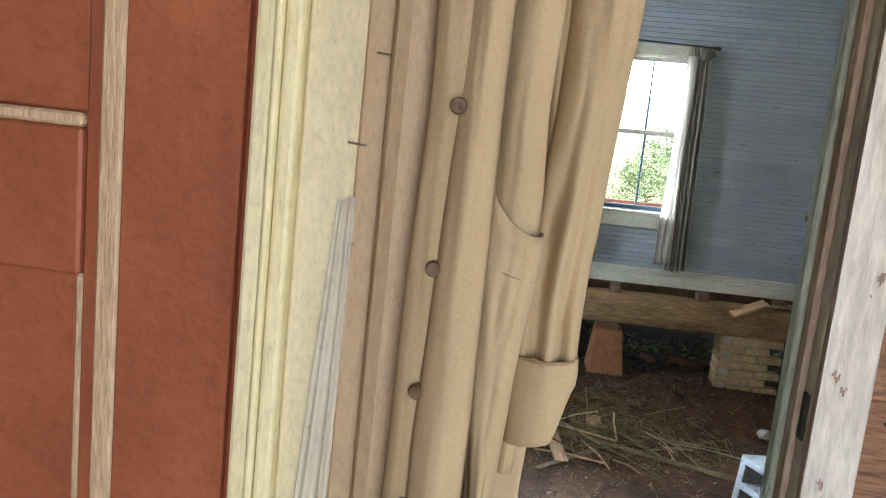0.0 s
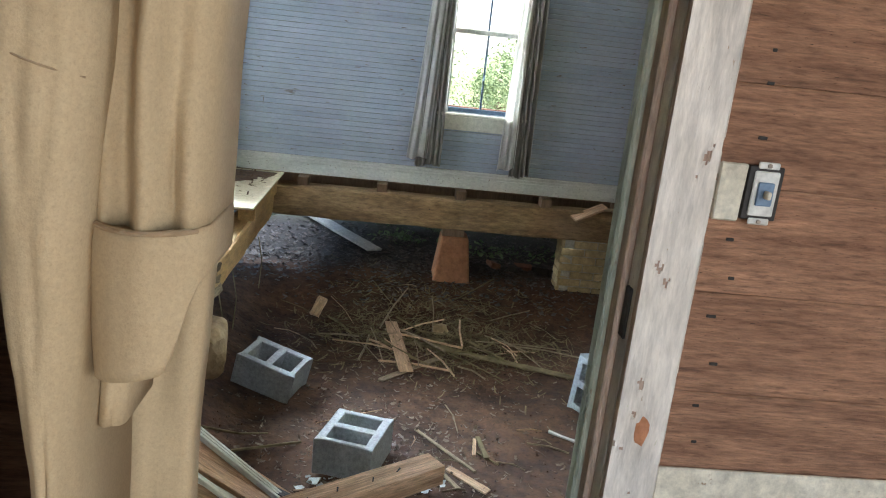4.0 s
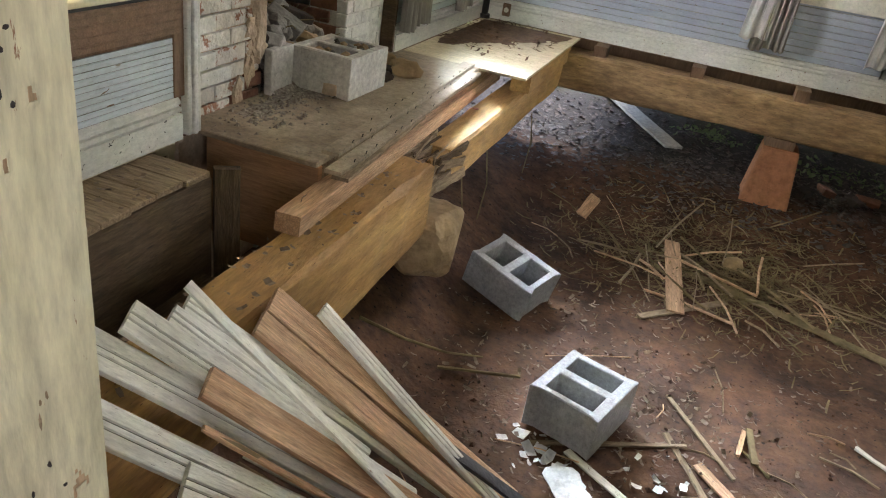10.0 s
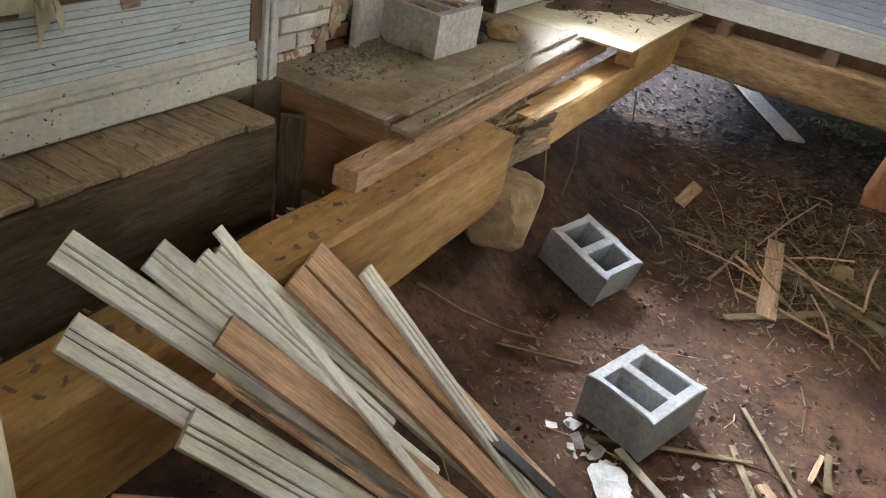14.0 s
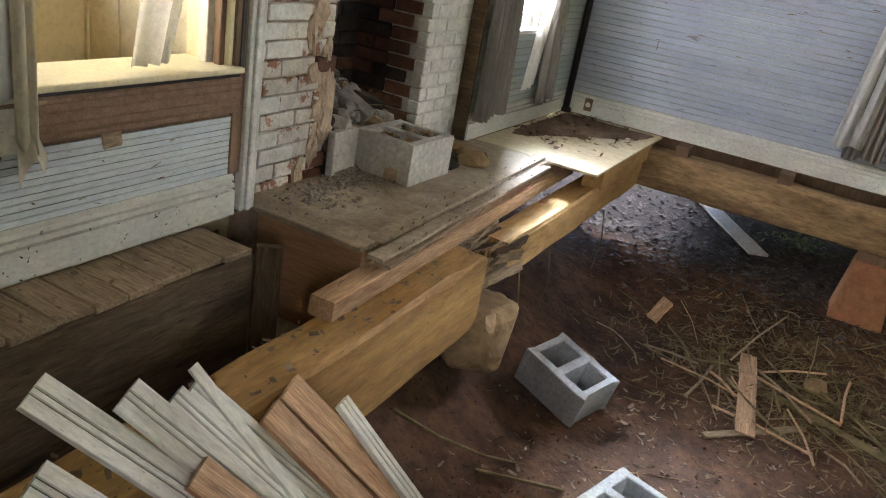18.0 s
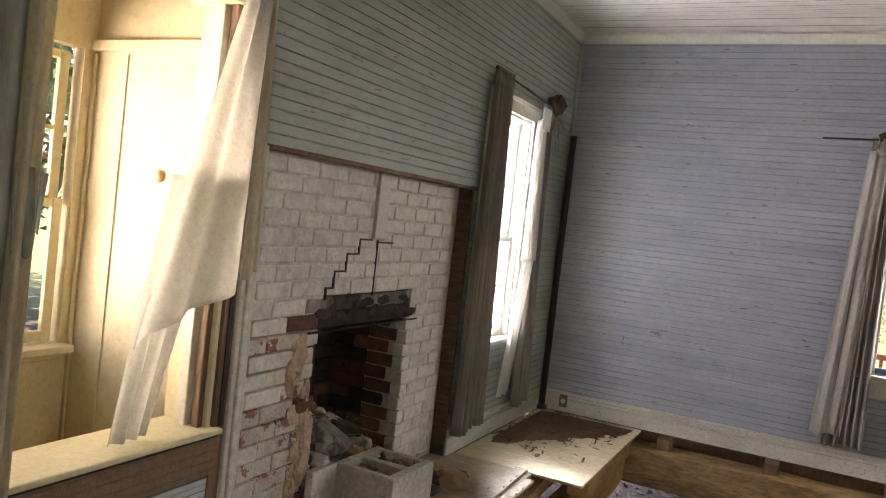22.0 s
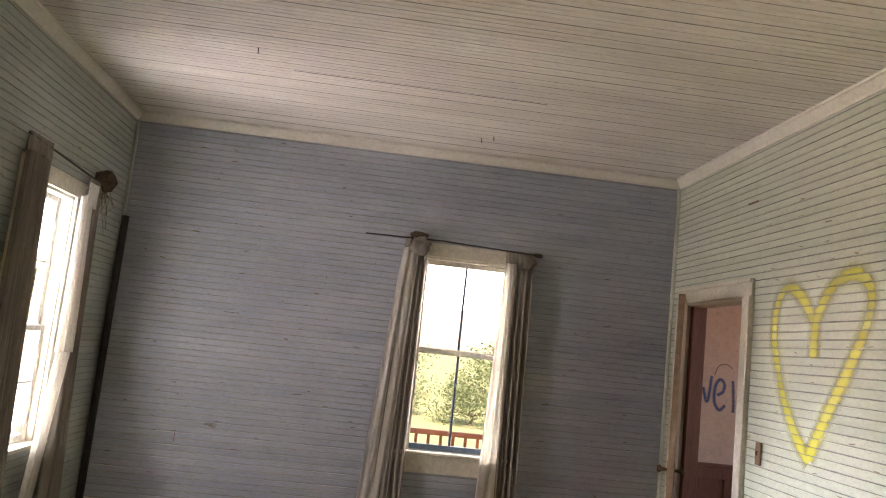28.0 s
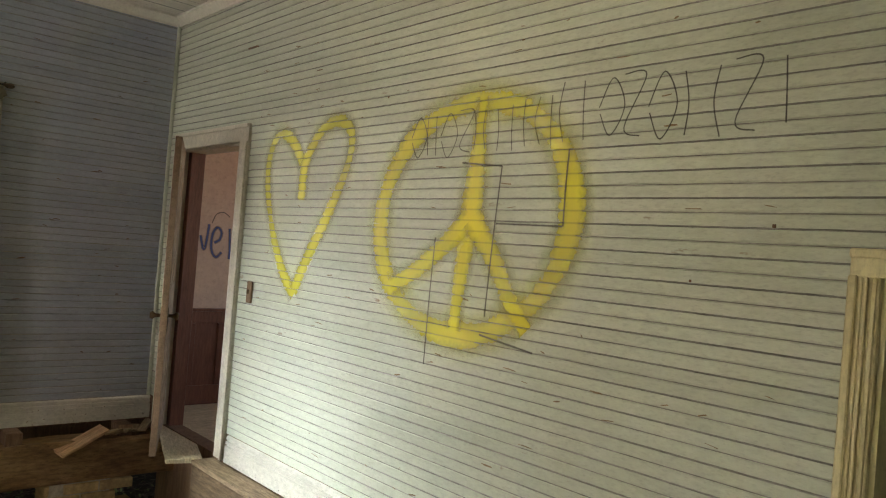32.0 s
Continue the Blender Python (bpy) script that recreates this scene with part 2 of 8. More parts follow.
GRAIN = (1, 9, 9)
M = dict(
    north=mat("blue_grey_paint", (0.31, 0.355, 0.415), (0.40, 0.43, 0.48), 0.45, 2.0, (1, 3, 3), 0.1, 50, (0.2, 0.19, 0.17), 0.12, jitter=0.05, spot_scale=5, grain=0.07),
    east=mat("pale_green_paint", (0.50, 0.56, 0.45), (0.60, 0.64, 0.53), 0.5, 1.6, (1, 3, 3), 0.1, 50, (0.36, 0.33, 0.25), 0.14, jitter=0.04, spot_scale=5, grain=0.07),
    # lower west boards: light falling on them is put into a paler, bluer tone
    westlow=mat("lit_lower_wall_paint", (0.50, 0.57, 0.58), (0.60, 0.66, 0.66), 0.5, 2.0, (1, 3, 3), 0.12, 50, (0.30, 0.26, 0.19), 0.15, jitter=0.05, spot_scale=6, grain=0.09),
    west=mat("grey_green_paint", (0.33, 0.385, 0.355), (0.42, 0.465, 0.42), 0.55, 2.0, (1, 3, 3), 0.12, 50, (0.26, 0.22, 0.15), 0.2, jitter=0.06, spot_scale=5, grain=0.07),
    ceil=mat("grey_ceiling_paint", (0.66, 0.64, 0.57), (0.83, 0.81, 0.74), 0.42, 1.1, (0.6, 3, 3), 0.1, 50, (0.4, 0.37, 0.3), 0.12, spot_scale=4, grain=0.07),
    trim=mat("cream_trim_paint", (0.60, 0.58, 0.47), (0.70, 0.67, 0.56), 0.5, 4.0, (1, 1, 1), 0.15, 70, (0.16, 0.12, 0.08), 0.12, spot_scale=22, jitter=0.04, grain=0.12, speck=0.15),
    base=mat("scuffed_baseboard_paint", (0.55, 0.55, 0.48), (0.68, 0.67, 0.59), 0.5, 4.0, (1, 2, 2), 0.15, 70, (0.10, 0.09, 0.07), 0.16, spot_scale=30, grain=0.12, speck=0.15),
    peel=mat("peeling_cream_paint", (0.62, 0.59, 0.41), (0.72, 0.68, 0.49), 0.5, 7.0, (2, 2, 0.4), 0.22, 40, (0.30, 0.17, 0.10), 0.16, spot_scale=26, spot_edge=0.02),
    peel_white=mat("peeling_white_paint", (0.62, 0.56, 0.48), (0.76, 0.70, 0.62), 0.55, 12.0, (2, 1, 0.4), 0.3, 30, (0.42, 0.33, 0.24), 0.14, spot_scale=34, spot_edge=0.02),
    sage=mat("sage_green_paint", (0.36, 0.40, 0.32), (0.48, 0.50, 0.40), 0.6, 9.0, (1, 1, 0.4), 0.4, 50, (0.25, 0.18, 0.12), 0.18, spot_scale=20),
    pinkwood=mat("weathered_pink_wood", (0.42, 0.30, 0.23), (0.52, 0.40, 0.31), 0.75, 6.0, (3, 3, 0.5), 0.3, 60),
    hallboard=mat("bare_red_brown_boards", (0.18, 0.088, 0.05), (0.40, 0.215, 0.125), 0.7, 3.5, (1, 9, 9), 0.5, 40, (0.10, 0.05, 0.032), 0.30, jitter=0.06, spot_scale=6, spot_edge=0.12, grain=0.34, speck=0.25),
    redpaint=mat("red_brown_paint", (0.26, 0.080, 0.038), (0.36, 0.115, 0.056), 0.45, 4.0, (1, 3, 1), 0.2, 60, (0.42, 0.24, 0.13), 0.06, spot_scale=7, grain=0.08),
    rawedge=mat("worn_bare_wood_edge", (0.52, 0.36, 0.22), (0.62, 0.46, 0.29), 0.7, 5.0, (4, 4, 0.6), 0.3, 60),
    yellow=mat("yellowed_casing_paint", (0.72, 0.65, 0.38), (0.79, 0.73, 0.47), 0.5, 5.0, (1, 1, 0.4), 0.15, 120, (0.35, 0.25, 0.13), 0.08, spot_scale=30, grain=0.08),
    doorwood=mat("worn_door_wood", (0.28, 0.19, 0.13), (0.40, 0.29, 0.21), 0.6, 4.0, (4, 4, 0.6), 0.25, 50, (0.55, 0.48, 0.38), 0.2, spot_scale=8, spot_edge=0.1),
    wornolive=mat("worn_olive_moulding", (0.17, 0.155, 0.075), (0.27, 0.245, 0.12), 0.8, 8.0, (1, 3, 3), 0.3, 60),
    creamboard=mat("cream_board_paint", (0.68, 0.61, 0.38), (0.75, 0.68, 0.46), 0.55, 4.0, (1, 1, 0.5), 0.12, 150, (0.5, 0.38, 0.25), 0.12, spot_scale=5, spot_edge=0.2, grain=0.08),
    # leaf litter darkened in colour for the shade under the porch
    darklitter=mat("shade_dark_litter", (0.028, 0.024, 0.020), (0.15, 0.12, 0.10), 0.6, 14.0, (1, 1, 1), 0.2, 30, (0.36, 0.33, 0.32), 0.16, spot_scale=5, world_space=True),
    olive=mat("dark_olive_door_paint", (0.018, 0.022, 0.015), (0.032, 0.036, 0.026), 0.9, 3.0, (1, 1, 1), 0.2, 60, (0.30, 0.25, 0.14), 0.05, spot_scale=12),
    beam=mat("hewn_pine_beam", (0.36, 0.195, 0.068), (0.62, 0.39, 0.155), 0.65, 2.0, (0.6, 3, 3), 0.4, 30, (0.17, 0.09, 0.042), 0.26, spot_scale=3.5, spot_edge=0.16, grain=0.22, speck=0.25),
    sillwood=mat("dirty_pine_sill", (0.20, 0.115, 0.055), (0.42, 0.27, 0.13), 0.8, 2.6, (1, 4, 4), 0.5, 24, (0.12, 0.07, 0.04), 0.25, spot_scale=6, spot_edge=0.12, grain=0.34, speck=0.25),
    sawn=mat("sawn_pine", (0.44, 0.25, 0.135), (0.72, 0.48, 0.29), 0.65, 3.0, (1, 12, 12), 0.4, 30, (0.24, 0.13, 0.07), 0.1, jitter=0.1, spot_scale=8, grain=0.34, speck=0.25),
    oldboard=mat("dusty_old_floorboard", (0.25, 0.18, 0.11), (0.36, 0.27, 0.17), 0.85, 4.0, (1, 7, 7), 0.35, 30, (0.10, 0.07, 0.045), 0.2, jitter=0.15, spot_scale=7, grain=0.34, speck=0.25),
    wallgroove=mat("dusty_groove", (0.22, 0.22, 0.20), (0.42, 0.42, 0.39), 0.9, 6.0, (1, 1, 1), 0.2, 60),
    groove=mat("dirt_in_the_groove", (0.07, 0.06, 0.045), (0.13, 0.11, 0.085), 0.9, 20.0),
    greyboard=mat("painted_tongue_board", (0.64, 0.64, 0.55), (0.82, 0.82, 0.74), 0.34, 2.0, (1, 5, 5), 0.2, 40, (0.30, 0.22, 0.14), 0.16, jitter=0.10, spot_scale=9, grain=0.16, speck=0.25),
    ply=mat("plywood_sheet", (0.56, 0.47, 0.30), (0.66, 0.57, 0.38), 0.7, 2.0, (1, 5, 1), 0.15, 40, (0.34, 0.22, 0.13), 0.2, spot_scale=4, spot_edge=0.15, grain=0.25, speck=0.3),
    hearth=mat("dusty_hearth_sheet", (0.25, 0.19, 0.125), (0.44, 0.36, 0.25), 0.6, 4.0, (1, 1, 1), 0.4, 60, (0.14, 0.10, 0.07), 0.34, spot_scale=8, spot_edge=0.1, grain=0.25, speck=0.3),
    redply=mat("reddish_plywood", (0.34, 0.18, 0.09), (0.44, 0.25, 0.13), 0.7, 3.0, (1, 1, 10), 0.2, 30),
    dirt=mat("red_clay_dirt", (0.050, 0.023, 0.012), (0.145, 0.070, 0.036), 0.9, 2.4, (1, 1, 1), 0.9, 26, (0.085, 0.05, 0.032), 0.3, spot_scale=5, spot_edge=0.2, grain=0.4, speck=0.5),
    block=mat("grey_concrete_block", (0.34, 0.35, 0.35), (0.44, 0.45, 0.45), 0.55, 7.0, (1, 1, 1), 0.3, 110, (0.24, 0.22, 0.19), 0.12, spot_scale=10),
    palecon=mat("pale_concrete", (0.50, 0.48, 0.43), (0.60, 0.58, 0.53), 0.85, 6.0, (1, 1, 1), 0.3, 80, (0.33, 0.29, 0.24), 0.15, spot_scale=8),
    wbrick=mat("white_painted_brick", (0.62, 0.61, 0.54), (0.72, 0.71, 0.64), 0.65, 9.0, (1, 1, 1), 0.4, 45, (0.36, 0.26, 0.18), 0.10, jitter=0.06, spot_scale=16, grain=0.16, speck=0.2),
    tbrick=mat("flaking_painted_brick", (0.57, 0.52, 0.43), (0.67, 0.64, 0.56), 0.75, 10.0, (1, 1, 1), 0.6, 40, (0.31, 0.145, 0.085), 0.5, jitter=0.08, spot_scale=11, spot_edge=0.03, grain=0.16, speck=0.2),
    rbrick=mat("red_brick", (0.21, 0.095, 0.06), (0.29, 0.135, 0.085), 0.85, 10.0, (1, 1, 1), 0.5, 50, (0.12, 0.06, 0.045), 0.2, jitter=0.25, spot_scale=12),
    dbrick=mat("smoke_dulled_brick", (0.12, 0.058, 0.04), (0.18, 0.085, 0.055), 0.9, 10.0, (1, 1, 1), 0.5, 50, (0.045, 0.03, 0.025), 0.3, jitter=0.25, spot_scale=10),
    fbrick=mat("firebox_red_brick", (0.17, 0.078, 0.050), (0.27, 0.13, 0.082), 0.88, 9.0, (1, 1, 1), 0.6, 45, (0.07, 0.042, 0.032), 0.3, jitter=0.25, spot_scale=9, spot_edge=0.2),
    ash=mat("ashy_grey_stone", (0.20, 0.185, 0.165), (0.36, 0.335, 0.30), 0.9, 8.0, (1, 1, 1), 0.5, 50, (0.10, 0.085, 0.07), 0.25, jitter=0.2, spot_scale=9),
    soot=mat("sooty_brick", (0.04, 0.034, 0.03), (0.085, 0.062, 0.048), 0.9, 8.0, (1, 1, 1), 0.5, 50, (0.12, 0.08, 0.055), 0.12, jitter=0.25, spot_scale=14),
    ybrick=mat("yellow_brick", (0.40, 0.29, 0.15), (0.50, 0.37, 0.20), 0.85, 10.0, (1, 1, 1), 0.5, 50, jitter=0.12),
    crumb=mat("loose_crumbs", (0.14, 0.11, 0.085), (0.46, 0.42, 0.36), 0.9, 60.0, (1, 1, 1), 0.4, 200, world_space=True),
    sootpaint=mat("sooty_painted_brick", (0.20, 0.165, 0.13), (0.36, 0.31, 0.25), 0.8, 9.0, (1, 1, 1), 0.4, 45, (0.05, 0.038, 0.03), 0.85, jitter=0.2, spot_scale=8, spot_edge=0.25),
    wmortar=mat("painted_mortar", (0.56, 0.545, 0.48), (0.67, 0.65, 0.58), 0.7, 9.0, (1, 1, 1), 0.5, 45, (0.30, 0.22, 0.15), 0.16, spot_scale=10),
    mortar=mat("pale_mortar", (0.40, 0.36, 0.29), (0.50, 0.46, 0.38), 0.95, 12.0, (1, 1, 1), 0.5, 60),
    plaster=mat("crumbling_mortar_smear", (0.46, 0.33, 0.22), (0.58, 0.45, 0.32), 0.9, 10.0, (1, 1, 1), 0.6, 40),
    stone=mat("tan_fieldstone", (0.34, 0.23, 0.12), (0.46, 0.33, 0.19), 0.85, 5.0, (1, 1, 1), 0.5, 30, (0.2, 0.13, 0.07), 0.2, spot_scale=7),
    dirtdust=mat("dry_red_dirt", (0.11, 0.065, 0.04), (0.19, 0.115, 0.07), 0.95, 9.0, (1, 1, 1), 0.6, 60, (0.28, 0.22, 0.16), 0.12, spot_scale=30),
    clay=mat("red_clay_pier", (0.36, 0.15, 0.07), (0.45, 0.20, 0.10), 0.85, 6.0, (1, 1, 1), 0.4, 40, (0.2, 0.1, 0.06), 0.15),
    darkdrape=mat("brown_grey_drape_cloth", (0.20, 0.185, 0.16), (0.29, 0.27, 0.235), 0.85, 6.0, (4, 4, 0.5), 0.2, 120, grain=0.08),
    # same cloth as darkdrape, toned in colour for its backlit side
    middrape=mat("backlit_brown_grey_drape", (0.31, 0.295, 0.255), (0.41, 0.39, 0.34), 0.85, 6.0, (4, 4, 0.5), 0.2, 120, grain=0.08),
    drape=mat("grey_drape_cloth", (0.40, 0.39, 0.33), (0.50, 0.49, 0.42), 0.85, 6.0, (4, 4, 0.5), 0.2, 120, grain=0.08),
    sheer=mat("thin_white_cloth", (0.72, 0.71, 0.66), (0.80, 0.79, 0.74), 0.8, 4.0, (1, 1, 1), 0.2, 120, grain=0.07),
    liner=mat("cream_lining_cloth", (0.66, 0.61, 0.47), (0.76, 0.71, 0.57), 0.8, 5.0, (1, 1, 0.6), 0.2, 120, (0.5, 0.42, 0.27), 0.12, spot_scale=7, spot_edge=0.15, grain=0.08),
    tanwood=mat("tan_painted_trim", (0.48, 0.35, 0.22), (0.55, 0.42, 0.27), 0.55, 5.0, (1, 1, 0.4), 0.12, 200, (0.34, 0.2, 0.11), 0.05, spot_scale=9, spot_edge=0.1, grain=0.08),
    coatseam=mat("tan_stitching", (0.30, 0.21, 0.12), (0.36, 0.26, 0.16), 0.9, 60.0),
    coat=mat("tan_cotton_drill", (0.39, 0.29, 0.165), (0.46, 0.35, 0.21), 0.85, 4.0, (1, 1, 1), 0.12, 800, grain=0.08),
    button=mat("brown_horn_button", (0.10, 0.06, 0.03), (0.18, 0.11, 0.06), 0.35, 30.0, (1, 1, 1), 0.1, 90),
    film=mat("cloudy_plastic_film", (0.80, 0.77, 0.66), (0.86, 0.83, 0.74), 0.3, 5.0, (1, 1, 1), 0.1, 40, grain=0.03),
    steel=mat("rusty_staple_steel", (0.24, 0.20, 0.16), (0.34, 0.29, 0.24), 0.5, 30.0, metal=0.7),
    pipe=mat("black_iron_pipe", (0.022, 0.020, 0.018), (0.04, 0.035, 0.03), 0.5, 8.0, (1, 1, 1), 0.2, 60, (0.09, 0.05, 0.03), 0.1),
    brass=mat("dark_brass", (0.10, 0.065, 0.03), (0.16, 0.10, 0.05), 0.4, 20.0, metal=0.8),
    # dirty wood, darkened further to carry the shade of the floor cavities
    ledgewood=mat("dirty_shaded_board", (0.085, 0.055, 0.030), (0.16, 0.11, 0.062), 0.85, 4.0, (1, 7, 7), 0.4, 30, (0.05, 0.035, 0.025), 0.25, jitter=0.15, spot_scale=7, grain=0.34, speck=0.25),
    brownwood=mat("dark_brown_bare_wood", (0.16, 0.095, 0.055), (0.24, 0.15, 0.09), 0.75, 4.0, (5, 5, 0.6), 0.3, 40),
    brownapron=mat("brown_apron_board", (0.21, 0.13, 0.08), (0.30, 0.19, 0.12), 0.75, 4.0, (1, 8, 8), 0.3, 40),
    sunwall=mat("cream_yellow_wall_paint", (0.58, 0.51, 0.31), (0.67, 0.60, 0.40), 0.6, 1.6, (1, 1, 1), 0.15, 40, (0.55, 0.33, 0.13), 0.09, spot_scale=3, spot_edge=0.15, grain=0.07),
    sash=mat("white_sash_paint", (0.60, 0.60, 0.55), (0.72, 0.71, 0.66), 0.5, 6.0, (1, 1, 1), 0.15, 60),
    bluesash=mat("grey_blue_sash_paint", (0.10, 0.17, 0.27), (0.16, 0.24, 0.34), 0.5, 6.0, (1, 1, 1), 0.15, 60),
    redrail=mat("red_brown_rail_paint", (0.30, 0.12, 0.08), (0.38, 0.17, 0.12), 0.6, 6.0),
    pinkwall=mat("dusty_pink_wall_paint", (0.50, 0.34, 0.26), (0.58, 0.42, 0.33), 0.7, 2.0, (1, 1, 1), 0.15, 40, grain=0.07),
    wains=mat("dark_red_brown_panelling", (0.13, 0.045, 0.028), (0.18, 0.07, 0.042), 0.5, 4.0, (4, 4, 0.6), 0.2, 50),
    plate=mat("cream_patch_paint", (0.62, 0.57, 0.44), (0.72, 0.67, 0.54), 0.5, 8.0, (1, 1, 1), 0.3, 60, (0.3, 0.2, 0.12), 0.15, spot_scale=30),
    dark=mat("near_black", (0.02, 0.018, 0.016), (0.035, 0.03, 0.026), 0.6, 20.0),
    bark=mat("tree_bark", (0.10, 0.075, 0.05), (0.16, 0.12, 0.085), 0.9, 5.0, (5, 5, 0.6), 0.7, 30),
    leaf=mat("green_leaves", (0.13, 0.18, 0.08), (0.20, 0.25, 0.13), 0.6, 1.0, (1, 1, 1), 0.1, 20),
    litter=mat("dry_leaf_litter", (0.13, 0.085, 0.055), (0.29, 0.21, 0.145), 0.5, 8.0, (1, 1, 1), 0.2, 30, (0.44, 0.38, 0.31), 0.18, spot_scale=4, world_space=True),
    straw=mat("straw_and_twigs", (0.13, 0.095, 0.045), (0.29, 0.22, 0.11), 0.85, 8.0, (1, 1, 1), 0.2, 30, world_space=True),
    tar=mat("black_tar_paper", (0.02, 0.02, 0.022), (0.035, 0.035, 0.038), 0.35, 8.0, (1, 1, 1), 0.4, 40),
    paper=mat("torn_white_paper", (0.66, 0.66, 0.64), (0.78, 0.78, 0.75), 0.6, 9.0, (1, 1, 1), 0.4, 50, (0.3, 0.2, 0.13), 0.16, spot_scale=12),
    crown=mat("cream_white_trim_paint", (0.70, 0.69, 0.60), (0.80, 0.79, 0.70), 0.45, 4.0, (1, 1, 1), 0.1, 70, (0.45, 0.40, 0.3), 0.08, spot_scale=18, grain=0.06),
    chipwood=mat("bare_pinkish_wood", (0.36, 0.24, 0.18), (0.50, 0.37, 0.28), 0.8, 6.0, (3, 3, 0.4), 0.3, 60, (0.20, 0.12, 0.08), 0.2, spot_scale=14, grain=0.3),
    nest=mat("mud_and_grass_nest", (0.07, 0.05, 0.03), (0.13, 0.09, 0.055), 0.95, 20.0, (1, 1, 1), 0.6, 50),
)


def leafy_ground():
    """Red clay under the house, darkened past the sill for porch shade, litter and grass outside."""
    m = M["dirt"]
    nt = m.node_tree
    n, ln = nt.nodes, nt.links
    bsdf = n["Principled BSDF"]
    old = bsdf.inputs["Base Color"].links[0].from_socket
    pos = n.new("ShaderNodeNewGeometry")
    sep = n.new("ShaderNodeSeparateXYZ")
    ln.new(pos.outputs["Position"], sep.inputs[0])
    r = n.new("ShaderNodeMapRange")
    r.inputs["From Min"].default_value, r.inputs["From Max"].default_value = 6.5, 8.5
    ln.new(sep.outputs["Y"], r.inputs["Value"])
    x = n.new("ShaderNodeMix")
    x.data_type = "RGBA"
    ln.new(r.outputs["Result"], x.inputs[0])
    ln.new(old, x.inputs[6])
    x.inputs[7].default_value = (0.20, 0.22, 0.11, 1)
    # shade under the porch, painted into the ground colour
    porch_shade = n.new("ShaderNodeMapRange")
    porch_shade.inputs["From Min"].default_value, porch_shade.inputs["From Max"].default_value = 5.0, 5.5
    ln.new(sep.outputs["Y"], porch_shade.inputs["Value"])
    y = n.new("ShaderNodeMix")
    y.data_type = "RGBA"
    ln.new(porch_shade.outputs["Result"], y.inputs[0])
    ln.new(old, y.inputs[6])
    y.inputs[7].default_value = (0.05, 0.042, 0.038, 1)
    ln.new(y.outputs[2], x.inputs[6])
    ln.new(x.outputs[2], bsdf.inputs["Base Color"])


leafy_ground()


def glass():
    m = bpy.data.materials.new("window_glass")
    m.use_nodes = True
    b = m.node_tree.nodes["Principled BSDF"]
    b.inputs["Base Color"].default_value = (0.95, 0.97, 0.96, 1)
    b.inputs["Roughness"].default_value = 0.03
    b.inputs["Transmission Weight"].default_value = 1.0
    b.inputs["IOR"].default_value = 1.02
    return m


def paint_stroke(name, color, density, rough=0.5, thin=0.85, skip=1.0):
    """Sprayed or drawn paint: dense along the middle of the stroke, thin and grainy towards its edges."""
    m = bpy.data.materials.new(name)
    m.use_nodes = True
    nt = m.node_tree
    n, ln = nt.nodes, nt.links
    b = n["Principled BSDF"]
    b.inputs["Base Color"].default_value = (*color, 1)
    b.inputs["Roughness"].default_value = rough
    uv = n.new("ShaderNodeUVMap")
    sep = n.new("ShaderNodeSeparateXYZ")
    ln.new(uv.outputs["UV"], sep.inputs[0])
    dist = n.new("ShaderNodeMath")
    dist.operation = "PINGPONG"
    dist.inputs[1].default_value = 0.5
    ln.new(sep.outputs["Y"], dist.inputs[0])
    t = n.new("ShaderNodeTexNoise")
    t.inputs["Scale"].default_value = 55
    t.inputs["Detail"].default_value = 4
    co = n.new("ShaderNodeNewGeometry")
    ln.new(co.outputs["Position"], t.inputs["Vector"])
    add = n.new("ShaderNodeMath")
    add.operation = "MULTIPLY_ADD"
    ln.new(t.outputs["Fac"], add.inputs[0])
    add.inputs[1].default_value = 0.22
    ln.new(dist.outputs[0], add.inputs[2])
    r = n.new("ShaderNodeMapRange")
    r.inputs["From Min"].default_value, r.inputs["From Max"].default_value = 0.12, 0.50
    r.inputs["To Max"].default_value = density
    ln.new(add.outputs[0], r.inputs["Value"])
    patch_ = n.new("ShaderNodeTexNoise")
    patch_.inputs["Scale"].default_value = 2.2
    ln.new(co.outputs["Position"], patch_.inputs["Vector"])
    pr = n.new("ShaderNodeMapRange")
    pr.inputs["From Min"].default_value, pr.inputs["From Max"].default_value = 0.32, 0.62
    pr.inputs["To Min"].default_value = thin
    ln.new(patch_.outputs["Fac"], pr.inputs["Value"])
    mul = n.new("ShaderNodeMath")
    mul.operation = "MULTIPLY"
    ln.new(r.outputs["Result"], mul.inputs[0])
    ln.new(pr.outputs["Result"], mul.inputs[1])
    # the spray does not reach into the grooves of the boards
    pos = n.new("ShaderNodeSeparateXYZ")
    ln.new(co.outputs["Position"], pos.inputs[0])
    up = n.new("ShaderNodeMath")
    up.operation = "SUBTRACT"
    up.inputs[1].default_value = 0.15
    ln.new(pos.outputs["Z"], up.inputs[0])
    edge = n.new("ShaderNodeMath")
    edge.operation = "PINGPONG"
    edge.inputs[1].default_value = 0.021
    ln.new(up.outputs[0], edge.inputs[0])
    gap = n.new("ShaderNodeMapRange")
    gap.inputs["From Min"].default_value, gap.inputs["From Max"].default_value = 0.0, 0.005
    gap.inputs["To Min"].default_value = skip
    ln.new(edge.outputs[0], gap.inputs["Value"])
    cut = n.new("ShaderNodeMath")
    cut.operation = "MULTIPLY"
    ln.new(mul.outputs[0], cut.inputs[0])
    ln.new(gap.outputs["Result"], cut.inputs[1])
    ln.new(cut.outputs[0], b.inputs["Alpha"])
    return m


